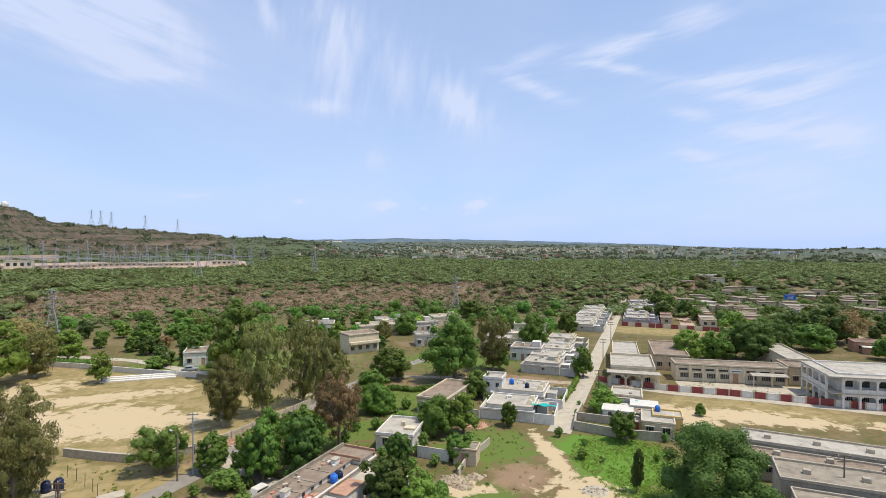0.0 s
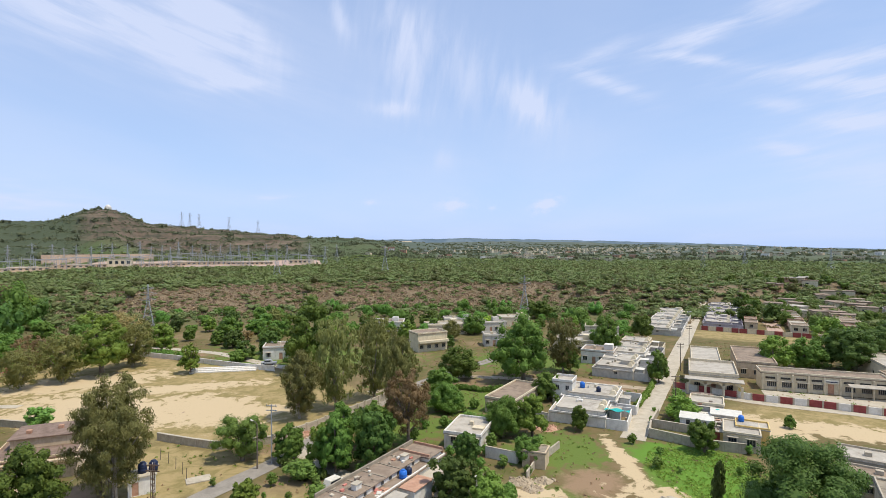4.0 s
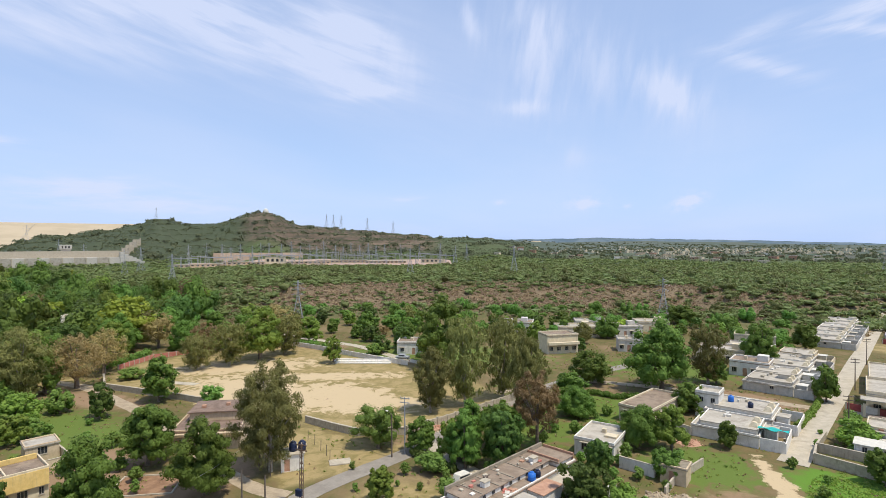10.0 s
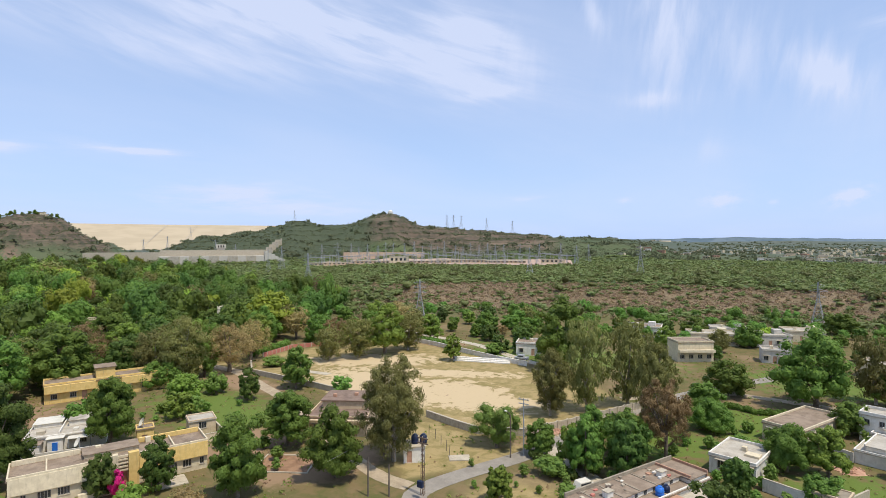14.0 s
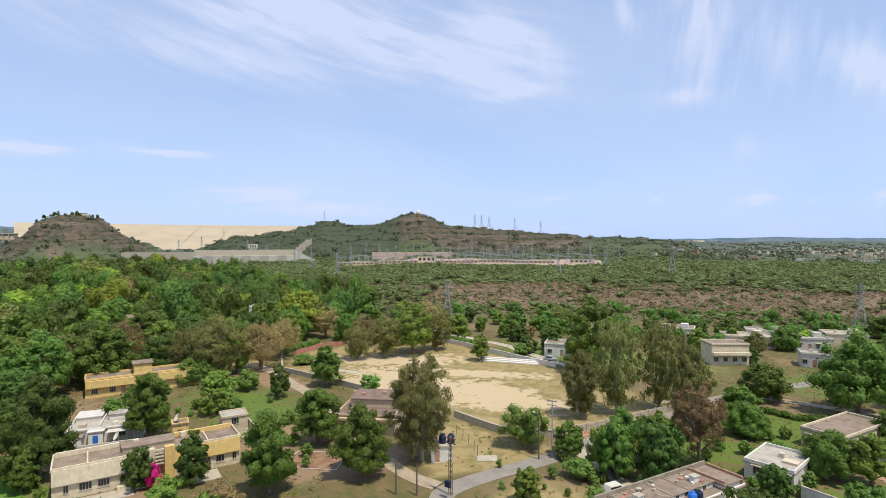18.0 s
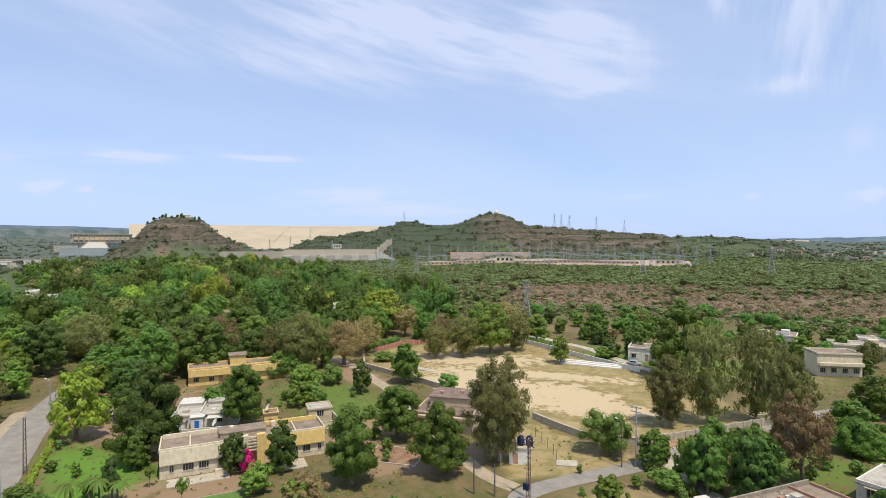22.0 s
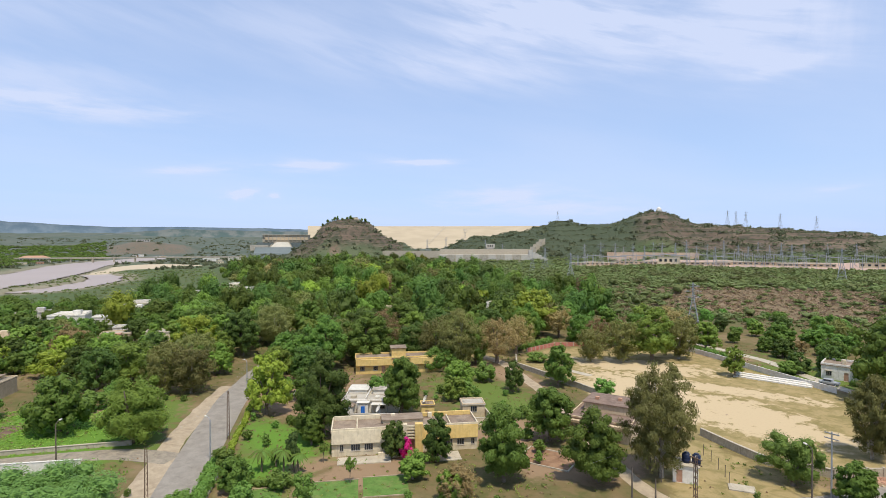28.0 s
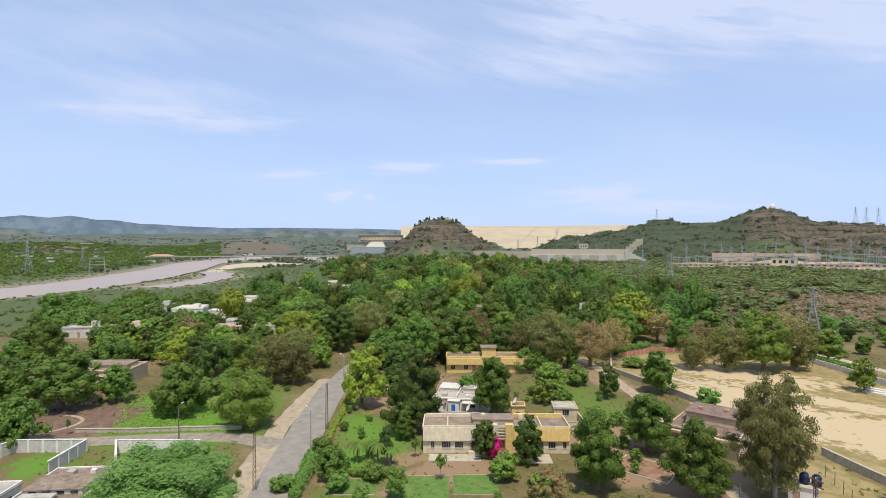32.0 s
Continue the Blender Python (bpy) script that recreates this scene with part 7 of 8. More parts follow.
pav = house(-74.5, 67.5, 30, 11, 12, 3.2, BEIGE, TILE, "old ochre pavilion with a stepped reddish roof", "pavilion", front=wins(11, 3, 1.2, 0.9, 2.1, 0.8), parapet=0.25, extra=(("upper_block", (1.5, 10, 5, 11.5, 3.38, 4.9), BEIGE), ("upper_roof", (1.2, 10.3, 4.7, 11.8, 4.91, 5.1), TILE), ("eave", (-0.6, 11.6, -0.9, -0.2, 2.9, 3.1), BEIGE), ("roof_vent", (3, 3.7, 7, 7.7, 5.11, 5.6), BRICK), ("roof_vent", (7, 7.7, 8, 8.7, 5.11, 5.6), BRICK)))
hut = house(-52.2, 67.4, 38, 3.4, 2.8, 2.5, WHITE, CONCRETE, "white pump hut with two tanks on top", "hut", front=((0.5, 1.3, 0.05, 1.9),), parapet=0.0, shade=False)
water_tank(-51.6, 69.6, 2.67, NAVY, 0.6, 1.4, "dark plastic water tank on a hut")
water_tank(-50.5, 70.4, 2.67, NAVY, 0.6, 1.4, "dark plastic water tank on a hut")
fence = thing("wire_fence", -58, 70.5, 0, "leaning wire fence on thin posts", "fence")
for i, (fx, fy) in enumerate(((0, 0), (1.6, -1.5), (3.4, -3.2), (5.2, -4.8), (6.5, 6.5), (8.6, 5), (10.4, 3.2), (4, 8.4), (1.8, 9.6))):
    part("post", from_arrays("post", *pipe([(fx, fy, -0.2), (fx + 0.05, fy, 1.8)], [0.05, 0.05], 5), WOOD), None, fence)
slab = thing("concrete_slab", -46.5, 72.0, 38, "cracked concrete slab in the grass", "slab")
part("slab", boxes((0, 3.4, 0, 2.2, -0.1, 0.16)), CONCRETE, slab)

# ---- the yellow houses and their neighbours ----
yel = house(-85.3, 26.6, 69.6, 24.3, 6.0, 4.0, CREAM, ROOF, "yellow and cream semi-detached house with jutting upper bands", front=[(1.3, 1.9, 0.8, 1.9), (3.1, 4.6, 0.8, 1.9), (5.3, 6.7, 0.8, 1.9), (12.4, 13.5, 0.05, 2.2), (15.2, 16.5, 0.8, 1.9), (18.8, 20.0, 0.8, 1.9), (20.8, 22.0, 0.8, 1.9), (23.2, 23.8, 0.8, 1.9)], parapet=0.4, shade=False, extra=(
    ("chimney", (9.9, 10.6, 4.6, 5.2, 4.17, 5.1), CREAM), ("roof_step", (8.4, 15.2, 2.6, 5.7, 4.17, 4.7), CREAM), ("roof_step_top", (8.2, 15.4, 2.4, 5.8, 4.704, 4.84), ROOF), ("chimney", (16.4, 17.1, 4.6, 5.3, 4.17, 5.0), CREAM), ("parapet_back", (0.2, 8.1, 5.3, 5.6, 4.17, 4.9), CREAM), ("parapet_back", (15.5, 24.1, 5.3, 5.6, 4.17, 4.9), YELLOW), ("roof_divider", (4.0, 4.2, 0.3, 5.2, 4.17, 4.5), CREAM), ("roof_divider", (19.6, 19.8, 0.3, 5.2, 4.17, 4.5), CREAM), ("terrace", (1, 9.5, -3.6, -0.8, -0.2, 0.18), CONCRETE), ("terrace", (16.5, 20.8, -4.4, -0.8, -0.2, 0.18), CONCRETE), ("planter", (7.5, 11.5, -1.8, -1.2, 0.0, 0.9), CREAM)))
for a, b, mat in ((0.0, 8.8, CREAM), (15.0, 24.3, YELLOW)):
    bm = bmesh.new()
    vs = [bm.verts.new(p) for p in ((a, -0.42, 2.15), (b, -0.42, 2.15), (b, -0.2, 4.25), (a, -0.2, 4.25), (a, -0.004, 2.15), (b, -0.004, 2.15), (b, -0.004, 4.25), (a, -0.004, 4.25))]
    for f in ((0, 1, 2, 3), (7, 6, 5, 4), (4, 5, 1, 0), (3, 2, 6, 7), (1, 5, 6, 2), (4, 0, 3, 7)):
        bm.faces.new([vs[i] for i in f])
    part("upper_band", bm, mat, yel)
part("entry_block", boxes((11.3, 12.3, -0.9, -0.004, -0.2, 5.0)), CREAM, yel)
part("entry_block", boxes((13.6, 14.9, -0.9, -0.004, -0.2, 5.0)), YELLOW, yel)
for i in range(5):
    part("louvre", boxes((12.304, 13.596, -0.6, -0.4, 2.5 + 0.5 * i, 2.7 + 0.5 * i)), CREAM, yel)
wh = house(-106.8, 35.6, 60, 11.6, 8.4, 2.3, WHITE, ROOF_PALE, "white house of many small rooms with patched roofs", front=wins(9.8, 3, 1.2, 0.8, 1.9, 0.45), parapet=0.2, extra=(
    ("room", (0.4, 4.4, 5.2, 9.2, 2.47, 3.2), WHITE), ("room_roof", (0.2, 4.6, 5.0, 9.4, 3.204, 3.34), TINWHITE), ("room", (5.6, 9.4, 4.6, 9.0, 2.47, 3.4), WHITE), ("room_roof", (5.4, 9.6, 4.4, 9.2, 3.404, 3.54), ROOF_PALE),
    ("room", (0.2, 2.6, -2.6, -0.2, -0.2, 2.0), WHITE), ("room_roof", (0, 2.8, -2.8, -0.2, 2.004, 2.12), ROOF), ("room", (3.4, 5.6, -1.6, -0.2, -0.2, 2.4), WHITE), ("room_roof", (3.2, 5.8, -1.8, -0.2, 2.404, 2.54), TINWHITE), ("blue_door", (4.1, 4.9, -1.68, -1.604, 0, 1.8), BLUE),
    ("veranda_roof", (6.2, 9.8, -2.0, -0.2, 2.1, 2.22), TINWHITE), ("veranda_post", (6.4, 6.5, -1.9, -1.8, -0.2, 2.1), STEEL), ("veranda_post", (9.5, 9.6, -1.9, -1.8, -0.2, 2.1), STEEL),
    ("roof_screen", (4.7, 4.9, 0.4, 9.0, 2.47, 3.0), WHITE), ("roof_box", (1.4, 2.6, 1.6, 2.8, 2.47, 3.0), CONCRETE), ("roof_box", (6.6, 7.4, 1.4, 2.4, 2.47, 2.9), TINWHITE), ("yard_wall", (-2, 12, -5.2, -5.0, -0.2, 1.5), GREYWHITE), ("yard_wall", (-2.2, -2.0, -5.2, 6, -0.2, 1.5), GREYWHITE)))
far_y = house(-135.8, 49.0, 70, 24.4, 6.0, 3.9, YELLOW, ROOF, "yellow semi-detached house with a stair tower", front=wins(24.4, 7, 1.2, 0.9, 2.0, 0.3), parapet=0.4, extra=(("stair_tower", (9.6, 13.4, 1.5, 5.5, 4.07, 6.3), YELLOW), ("tower_roof", (9.3, 13.7, 1.2, 5.8, 6.31, 6.5), ROOF), ("upper_band", (0, 9.4, -0.7, -0.2, 2.3, 4.0), YELLOW), ("upper_band", (14.5, 24.4, -0.7, -0.2, 2.3, 4.0), YELLOW)))
house(-94.5, 47.6, 66, 2.6, 2.6, 2.8, YELLOW, ROOF, "small yellow outhouse with a satellite dish", front=((0.8, 1.6, 0.05, 1.9),), parapet=0.2, shade=False)
house(-92, 55.6, 66, 4.5, 4, 2.4, BEIGE, ROOF_PALE, "low beige outbuilding beside the yard wall", front=wins(4.5, 1), parapet=0.2, shade=False)
wall_line("yard_wall", [(-88, 52.5), (-85.5, 58.5), (-96, 62)], 1.4, 0.2, CREAM, "cream yard wall", "wall", CONCRETE)
for dx, dy, dz_ in ((-94.9, 48.9, 3.1), (-88.2, 36.2, 4.9)):
    dish = thing("satellite_dish", dx, dy, -100, "white satellite dish on a roof", "satellite dish", "satellite dishes", dz_)
    bm = bmesh.new()
    bmesh.ops.create_cone(bm, segments=16, radius1=0.15, radius2=0.75, depth=0.25)
    bm.transform(Matrix.Rotation(radians(60), 4, "Y") @ Matrix.Translation((0, 0, 0.2)))
    bmesh.ops.translate(bm, verts=bm.verts, vec=(0, 0, 0.75))
    part("reflector", bm, TINWHITE, dish)
    part("mount", boxes((-0.05, 0.05, -0.05, 0.05, 0, 0.8)), STEEL, dish)
kerb = [(-78, 6.6), (-95, 12.0), (-106, 15.3), (-112, 17.2)]
wall_line("kerb_wall", kerb, 0.35, 0.5, ROOF_PALE, "low whitened kerb wall along the road", "kerb", None, 0, 2.0)

for x, y, turn, w, d in ((-71.4, 30.2, 70, 6.4, 6.2), (-73.3, 22.4, 70, 8.2, 7.0), (-76.6, 13.6, 70, 6, 5)):
    bed = thing("lawn_plot", x, y, turn, "small bright green lawn with earth edging", "lawn")
    part("turf", boxes((-w / 2, w / 2, -d / 2, d / 2, -0.1, 0.06)), LAWN, bed)
    for q in (-1, 1):
        part("edging", boxes((-w / 2 - 0.15, w / 2 + 0.15, q * (d / 2 + 0.08) - 0.07, q * (d / 2 + 0.08) + 0.07, -0.1, 0.14)), SANDY, bed)
sg = thing("sunken_court", -67.5, 57, 30, "square bare earth court with a pale kerb", "court")
part("floor", boxes((-4.2, 4.2, -3.2, 3.2, -0.1, 0.05)), SOIL, sg)
for d in ((-4.4, 4.4, -3.4, -3.2), (-4.4, 4.4, 3.2, 3.4), (-4.4, -4.2, -3.2, 3.2), (4.2, 4.4, -3.2, 3.2)):
    part("kerb", boxes((*d, -0.1, 0.2)), CONCRETE, sg)

# ---- west side: side road, walled plots and sheds ----
wall_line("plot_wall", [(-106.6, -39), (-108.4, -37.6), (-104.6, -26.4), (-96.0, -29.2)], 2.1, 0.22, GREYWHITE, "grey-white wall round an empty grassy plot", "wall", WHITE, 0.3, 2.2)
wall_line("plot_wall", [(-94.5, -20.0), (-102.6, -21.6), (-97.9, -8.4)], 2.1, 0.22, WHITE, "white wall round a plot by the side road", "wall", WHITE, 0.3, 2.4)
wall_line("road_wall", [(-116, -31), (-112.6, -21), (-109.6, -9.5), (-107.5, -2)], 0.7, 0.3, STONE_WALL, "low old wall along the side road", "wall", CONCRETE)
near_w = house(-77.6, -29.2, 75, 8.6, 12.4, 2.9, WHITE, ROOF, "white flat-roofed house with dark stained roof tiers", front=wins(8.6, 3), parapet=0.25, extra=(("roof_tier", (0.8, 7.8, 4.2, 8.4, 3.07, 3.7), WHITE), ("roof_tier_top", (0.6, 8.0, 4.0, 8.6, 3.704, 3.84), ROOF), ("roof_tier", (1.2, 5.0, 0.8, 3.4, 3.07, 3.5), WHITE), ("roof_tier_top", (1.0, 5.2, 0.6, 3.6, 3.504, 3.62), ROOF_PALE), ("chimney", (5.8, 6.5, 9.6, 10.3, 3.07, 3.9), WHITE), ("roof_box", (2.4, 3.4, 10.0, 11.0, 3.07, 3.6), CONCRETE)))
for i in range(4):
    part("vent_window", boxes((1.3 + 1.7 * i, 2.2 + 1.7 * i, 4.12, 4.196, 3.2, 3.55)), GLASS, near_w, "small dark clerestory window")
house(-81.5, -39.4, 75, 8.4, 7.5, 2.8, WHITE, ROOF_PALE, "white flat-roofed house with a blue tank", front=wins(8.4, 3), parapet=0.25, right=((1.5, 2.7, 1.0, 2.0), (4.6, 5.8, 1.0, 2.0)))
water_tank(-85.6, -32.6, 2.98)
house(-155, -44.5, 72, 16, 10, 3.4, BEIGE, CONCRETE_DARK, "old low house with stepped pinkish roofs", front=wins(16, 4), parapet=0.25, extra=(("roof_tier", (2, 14, 3, 9, 3.37, 4.3), BEIGE), ("roof_tier_top", (1.7, 14.3, 2.7, 9.3, 4.31, 4.45), ROOF)))
for x, y, turn, L, D, mat, rf in ((-281, -36, 78, 14, 9, WHITE, TINWHITE), (-292, -12, 80, 13, 10, WHITE, ROOF_PALE), (-318, -6, 80, 14, 9, CREAM, ROOF_PALE), (-368, 2, 80, 10, 10, CREAM, ROOF), (-428, 56, 76, 16, 9, CREAM, ROOF_PALE), (-226, -52, 80, 15, 9, BEIGE, ROOF_PALE), (-218, 90, 66, 9, 8, CREAM, ROOF), (-228, 152, 55, 12, 9, WHITE, ROOF_PALE), (-201, -16, 82, 10, 8, BRICK, ROOF), (-232, -66, 82, 14, 9, GREYWHITE, ROOF_PALE), (-400, 30, 76, 12, 9, WHITE, ROOF_PALE), (-196, 52, 70, 10, 8, WHITE, ROOF_PALE), (-300, -50, 85, 12, 8, GREYWHITE, ROOF), (-180, 130, 50, 12, 8, CREAM, ROOF_PALE)):
    house(x, y, turn, L, D, 3.6, mat, rf, "flat-roofed bungalow half hidden by trees", front=wins(L, 4, 1.2, 0.9, 2.1, 0.4), parapet=0.4, group="bungalows in the woods", extra=(("stair_head", (L * 0.6, L * 0.6 + 3, D * 0.4, D * 0.4 + 3, 3.77, 5.6), mat),))

for x, y, turn, L, D, mat, rf in ((-286, -34, 80, 12, 8, WHITE, TINWHITE), (-327, -10, 80, 13, 8, WHITE, ROOF_PALE), (-214, -13, 84, 9, 7, BEIGE, ROOF_PALE), (-211, 0, 80, 8, 7, CREAM, ROOF_PALE), (-266, -19, 80, 10, 7, WHITE, TINWHITE), (-230, -10, 80, 8, 6, WHITE, ROOF_PALE), (-390, 58, 76, 13, 9, WHITE, ROOF_PALE), (-438, 57, 78, 14, 9, WHITE, TINWHITE), (-238, 101, 64, 8, 7, CREAM, ROOF), (-190, 62, 68, 9, 7, GREYWHITE, ROOF), (-229, 154, 52, 10, 8, CREAM, ROOF)):
    house(x, y, turn, L, D, 3.8, mat, rf, "pale flat-roofed house showing between crowns", front=wins(L, 3, 1.2, 0.9, 2.1, 0.4), parapet=0.4, group="bungalows in the woods")

# ---- gardens: hedges, palms, parked cars, heaps ----
hedge([(-36.3, 80.5), (-31, 78.4), (-27.2, 76.1)], 1.3, 1.4, "dark", "dark clipped hedge along a concrete drive")
hedge([(-33.1, 86.8), (-29.2, 83.2), (-25.5, 80)], 1.9, 2.2, "round", "loose green hedge beside the drive")
hedge([(-125, 21.6), (-117.5, 19.0), (-108, 16.4), (-102.3, 14.3), (-92, 11.6)], 0.8, 0.9, "yellow", "low hedge with yellow flowers along the road")
hedge([(-106, 24.6), (-100, 26.2), (-93, 26.6)], 1.4, 1.8, "round", "loose hedge at the end of a lawn")
hedge([(-82.8, 9.6), (-79, 16.5), (-77.5, 20)], 0.9, 0.9, "bush", "low green hedge in a garden")
hedge([(-92, 10.2), (-84, 7.6), (-76, 5.4)], 1.6, 2.0, "bush", "dense shrubs beside the road")
hedge([(-13, 128), (-7, 126), (-2, 128)], 1.2, 1.4, "round", "garden hedge round a lawn")
hedge([(-9, 106), (-5, 103.6), (0, 101)], 1.5, 2.2, "bush", "green shrubs in a garden")
hedge([(-66, 151), (-60, 149)], 1.6, 2, "dark", "dark shrubs by the white house")
hedge([(26, 117), (30, 126), (35, 139)], 1.0, 1.2, "bright", "weedy verge beside the lane")
hedge([(32.2, 112), (34.5, 118.5), (37.5, 127)], 1.8, 2.2, "bush", "green shrubs along a yard wall")
hedge([(-4, 62), (-2, 68), (0, 74)], 1.8, 2.4, "bush", "overgrown shrubs behind the yard")
hedge([(-132, 128), (-138, 134), (-146, 132)], 1.6, 2.4, "bush", "flower bed shrubs in the park")
hedge([(-114, 154), (-122, 148), (-129, 141), (-136, 132)], 2.6, 3.2, "bush", "tall loose shrubs behind the sports field", 0.24, 60)
hedge([(-100, 152), (-107, 153.5), (-113, 155)], 2.0, 2.6, "bush", "loose shrubs behind the white fence", 0.24, 60)
hedge([(-140, 104), (-142, 112), (-144, 122)], 2.4, 3.0, "bush", "tall shrubs behind the red fence", 0.24, 60)
for x, y, h, r in ((-85.2, 15.6, 3.6, 1.7), (-85.9, 17.9, 3.2, 1.5), (-82.6, 18.3, 4.2, 1.8), (-81.6, 20.2, 3.4, 1.5)):
    palm(x, y, h, r)
car(-24.9, 73.2, 60, TINWHITE, "white van parked beside the cream terrace", 1.9, 4.6)
car(-69.0, 146.6, 15, STEEL, "silver car parked by the white bungalow")
heap(-38.4, 91.2, 2.2, 0.6, SANDY, "heap of pale rubble along the field wall", seed=3)
heap(-37.2, 94.4, 1.8, 0.5, BRICK, "heap of broken brick along the field wall", seed=4)
heap(6.4, 102.6, 2.4, 0.7, BRICK, "heap of broken brick behind a house", seed=5)
heap(1.4, 79.2, 2.0, 0.7, SANDY, "heap of sandy earth in rough grass", seed=6)
heap(4.6, 79.8, 1.6, 0.6, SANDY, "heap of sandy earth in rough grass", seed=7)
heap(3.0, 77.0, 1.7, 0.5, SANDY, "heap of sandy earth in rough grass", seed=8)
heap(-106.8, -29, 2.4, 0.5, CONCRETE, "heap of pale stones by the side road", seed=9)
heap(21.5, 75.5, 2.2, 0.35, CONCRETE, "low heap of grey gravel on the path", seed=10)
for tx, ty, mat in ((-119.6, 30.9, TINWHITE), (-121.6, 33.4, TEAL)):
    tent = thing("tarpaulin_shelter", tx, ty, 60, "pale tarpaulin shelter on thin posts", "shelter")
    bm = bmesh.new()
    bmesh.ops.create_grid(bm, x_segments=8, y_segments=6, size=1.0)
    for v in bm.verts:
        v.co = (v.co.x * 1.8, v.co.y * 1.4, 2.1 - 0.5 * abs(v.co.y) + 0.08 * math.sin(v.co.x * 6))
    part("sheet", bm, mat, tent)
    for px, py in ((-1.7, -1.3), (1.7, -1.3), (-1.7, 1.3), (1.7, 1.3)):
        part("post", boxes((px - 0.04, px + 0.04, py - 0.04, py + 0.04, -0.1, 1.75)), STEEL, tent)

# ---- poles and lamps ----
pole(-43.3, 60.2, 8.2, RUST, lattice=True, label="rusty lattice pole with a transformer")
tr = thing("transformer", -43.0, 59.7, 0, "dark blue transformer box on a pole", "transformer", z=1.6)
part("tank", soften(boxes((-0.45, 0.45, -0.75, -0.25, 0, 0.9)), 0.06), NAVY, tr)
for x, y, h in ((-49.5, 55.9, 5.5), (-47.0, 57.4, 4.5), (-57.2, 68.6, 5.0), (-56.6, 67.6, 4.4)):
    pole(x, y, h, WOOD, arms=False, label="short dark wooden post")
pole(-39.0, 78.6, 7.0, WOOD, lamp=150, label="dark pole with a white street lamp", category="street lamp")
pole(-37.6, 80.6, 9.5, STEEL, label="tall grey utility pole")
pole(-102.2, 13.0, 8.6, RUST, lattice=True, arms=False, label="tall rusty lattice pole beside the road")
pole(-90.8, 8.9, 7.4, STEEL, lamp=200, label="grey pole with a street lamp head", category="street lamp")
pole(-128.5, 20.4, 8.0, STEEL, lamp=200, label="grey pole with a street lamp head", category="street lamp")
pole(-103.0, -12.2, 6.6, WOOD, lamp=160, label="dark pole with a street lamp head", category="street lamp")
pole(-109.5, -38.5, 6.6, WOOD, lamp=160, label="dark pole with a street lamp head", category="street lamp")
pole(-80.3, 0.1, 8.2, RUST, lattice=True, arms=False, label="rusty lattice pole beside the road")
pole(33.6, 116, 7.5, WOOD, label="dark utility pole beside the lane")
pole(58, 186, 7.5, WOOD, label="dark utility pole beside the lane")
pole(45.5, 153, 7.5, WOOD, label="dark utility pole beside the lane")
pole(52.8, 70.6, 7.0, WOOD, label="dark utility pole above the shed roofs")

# overhead wires
for a, b in (((-57.2, 68.6, 5.0), (-53.5, 52.5, 5.2)), ((-102.2, 13, 8.2), (-80.3, 0.1, 8.0)), ((-102.2, 13, 8.2), (-128.5, 20.4, 7.8))):
    wire = thing("overhead_wire", a[0], a[1], 0, "thin sagging overhead wires", "wire", z=0)
    for k in range(3):
        pts = []
        for i in range(9):
            f = i / 8
            pts.append((a[0] + (b[0] - a[0]) * f - a[0], a[1] + (b[1] - a[1]) * f - a[1] + 0.35 * (k - 1), a[2] + (b[2] - a[2]) * f - 1.6 * f * (1 - f)))
        part("strand", from_arrays("strand", *pipe(pts, [0.006] * 9, 3), STEEL), None, wire)

# ---- trees and bushes ----
plant("round", 3.0, 137.2, 16.8, 8.3)
plant("euc", 13.8, 147.5, 16.3, 5.4)
plant("round", 15.6, 147.5, 8.1, 3.1)
plant("round", -55.0, 141.6, 20.4, 7.9)
plant("round", 29.2, 172.7, 14.0, 5.4)
plant("euc", -41.9, 102.3, 14.7, 4.6)
plant("euc", -36.6, 109.0, 21.1, 5.2)
plant("euc", -30.4, 116.5, 20.5, 5.2)
plant("euc", -21.8, 103.8, 19.0, 4.5)
plant("brown", -17.7, 91.0, 14.4, 4.6)
plant("round", -13.6, 137.3, 9.0, 5.8)
plant("round", -16.4, 120.8, 6.4, 4.5)
plant("round", -13.3, 110.7, 5.8, 4.2)
plant("round", -26.4, 78.6, 9.6, 3.1)
plant("bright", -29.2, 80.4, 7.6, 2.5)
plant("dark", -20.8, 80.9, 10.4, 3.5)
plant("round", -23.5, 89.3, 8.5, 4.0)
plant("round", -35.4, 82.0, 6.1, 2.8)
plant("bush", -42.9, 81.4, 7.6, 4.8)
plant("round", -1.5, 97.0, 7.9, 3.9)
plant("bright", 3.7, 98.2, 8.1, 3.4)
plant("round", 2.8, 86.1, 4.6, 2.6)
plant("round", 7.8, 122.0, 6.1, 4.2)
plant("round", 9.6, 112.9, 2.8, 1.3)
plant("round", 12.6, 102.4, 4.7, 1.9)
plant("dark", -7.5, 71.3, 7.2, 3.4)
plant("dark", -7.1, 85.1, 5.4, 2.3)
plant("bright", -3.3, 69.8, 5.5, 2.8)
plant("round", 36.3, 139.3, 8.8, 3.0)
plant("round", 31.8, 94.1, 5.7, 2.7)
plant("bright", 33.4, 111.2, 4.5, 3.7)
plant("dark", 33.5, 66.2, 12.8, 7.7)
plant("column", 27.0, 74.9, 6.9, 1.2)
plant("round", 51.9, 108.2, 2.5, 1.1)
plant("bright", -85.4, 134.3, 8.2, 3.1)
plant("bush", -80.3, 150.0, 3.8, 3.7)
plant("dark", -79.4, 152.8, 5.8, 3.4)
plant("round", -13.8, 205.0, 8.0, 5.3)
plant("round", -33.1, 218.6, 7.4, 5.7)
plant("round", 13.4, 251.2, 8.5, 7.1)
plant("round", 47.4, 204.5, 9.0, 4.5)
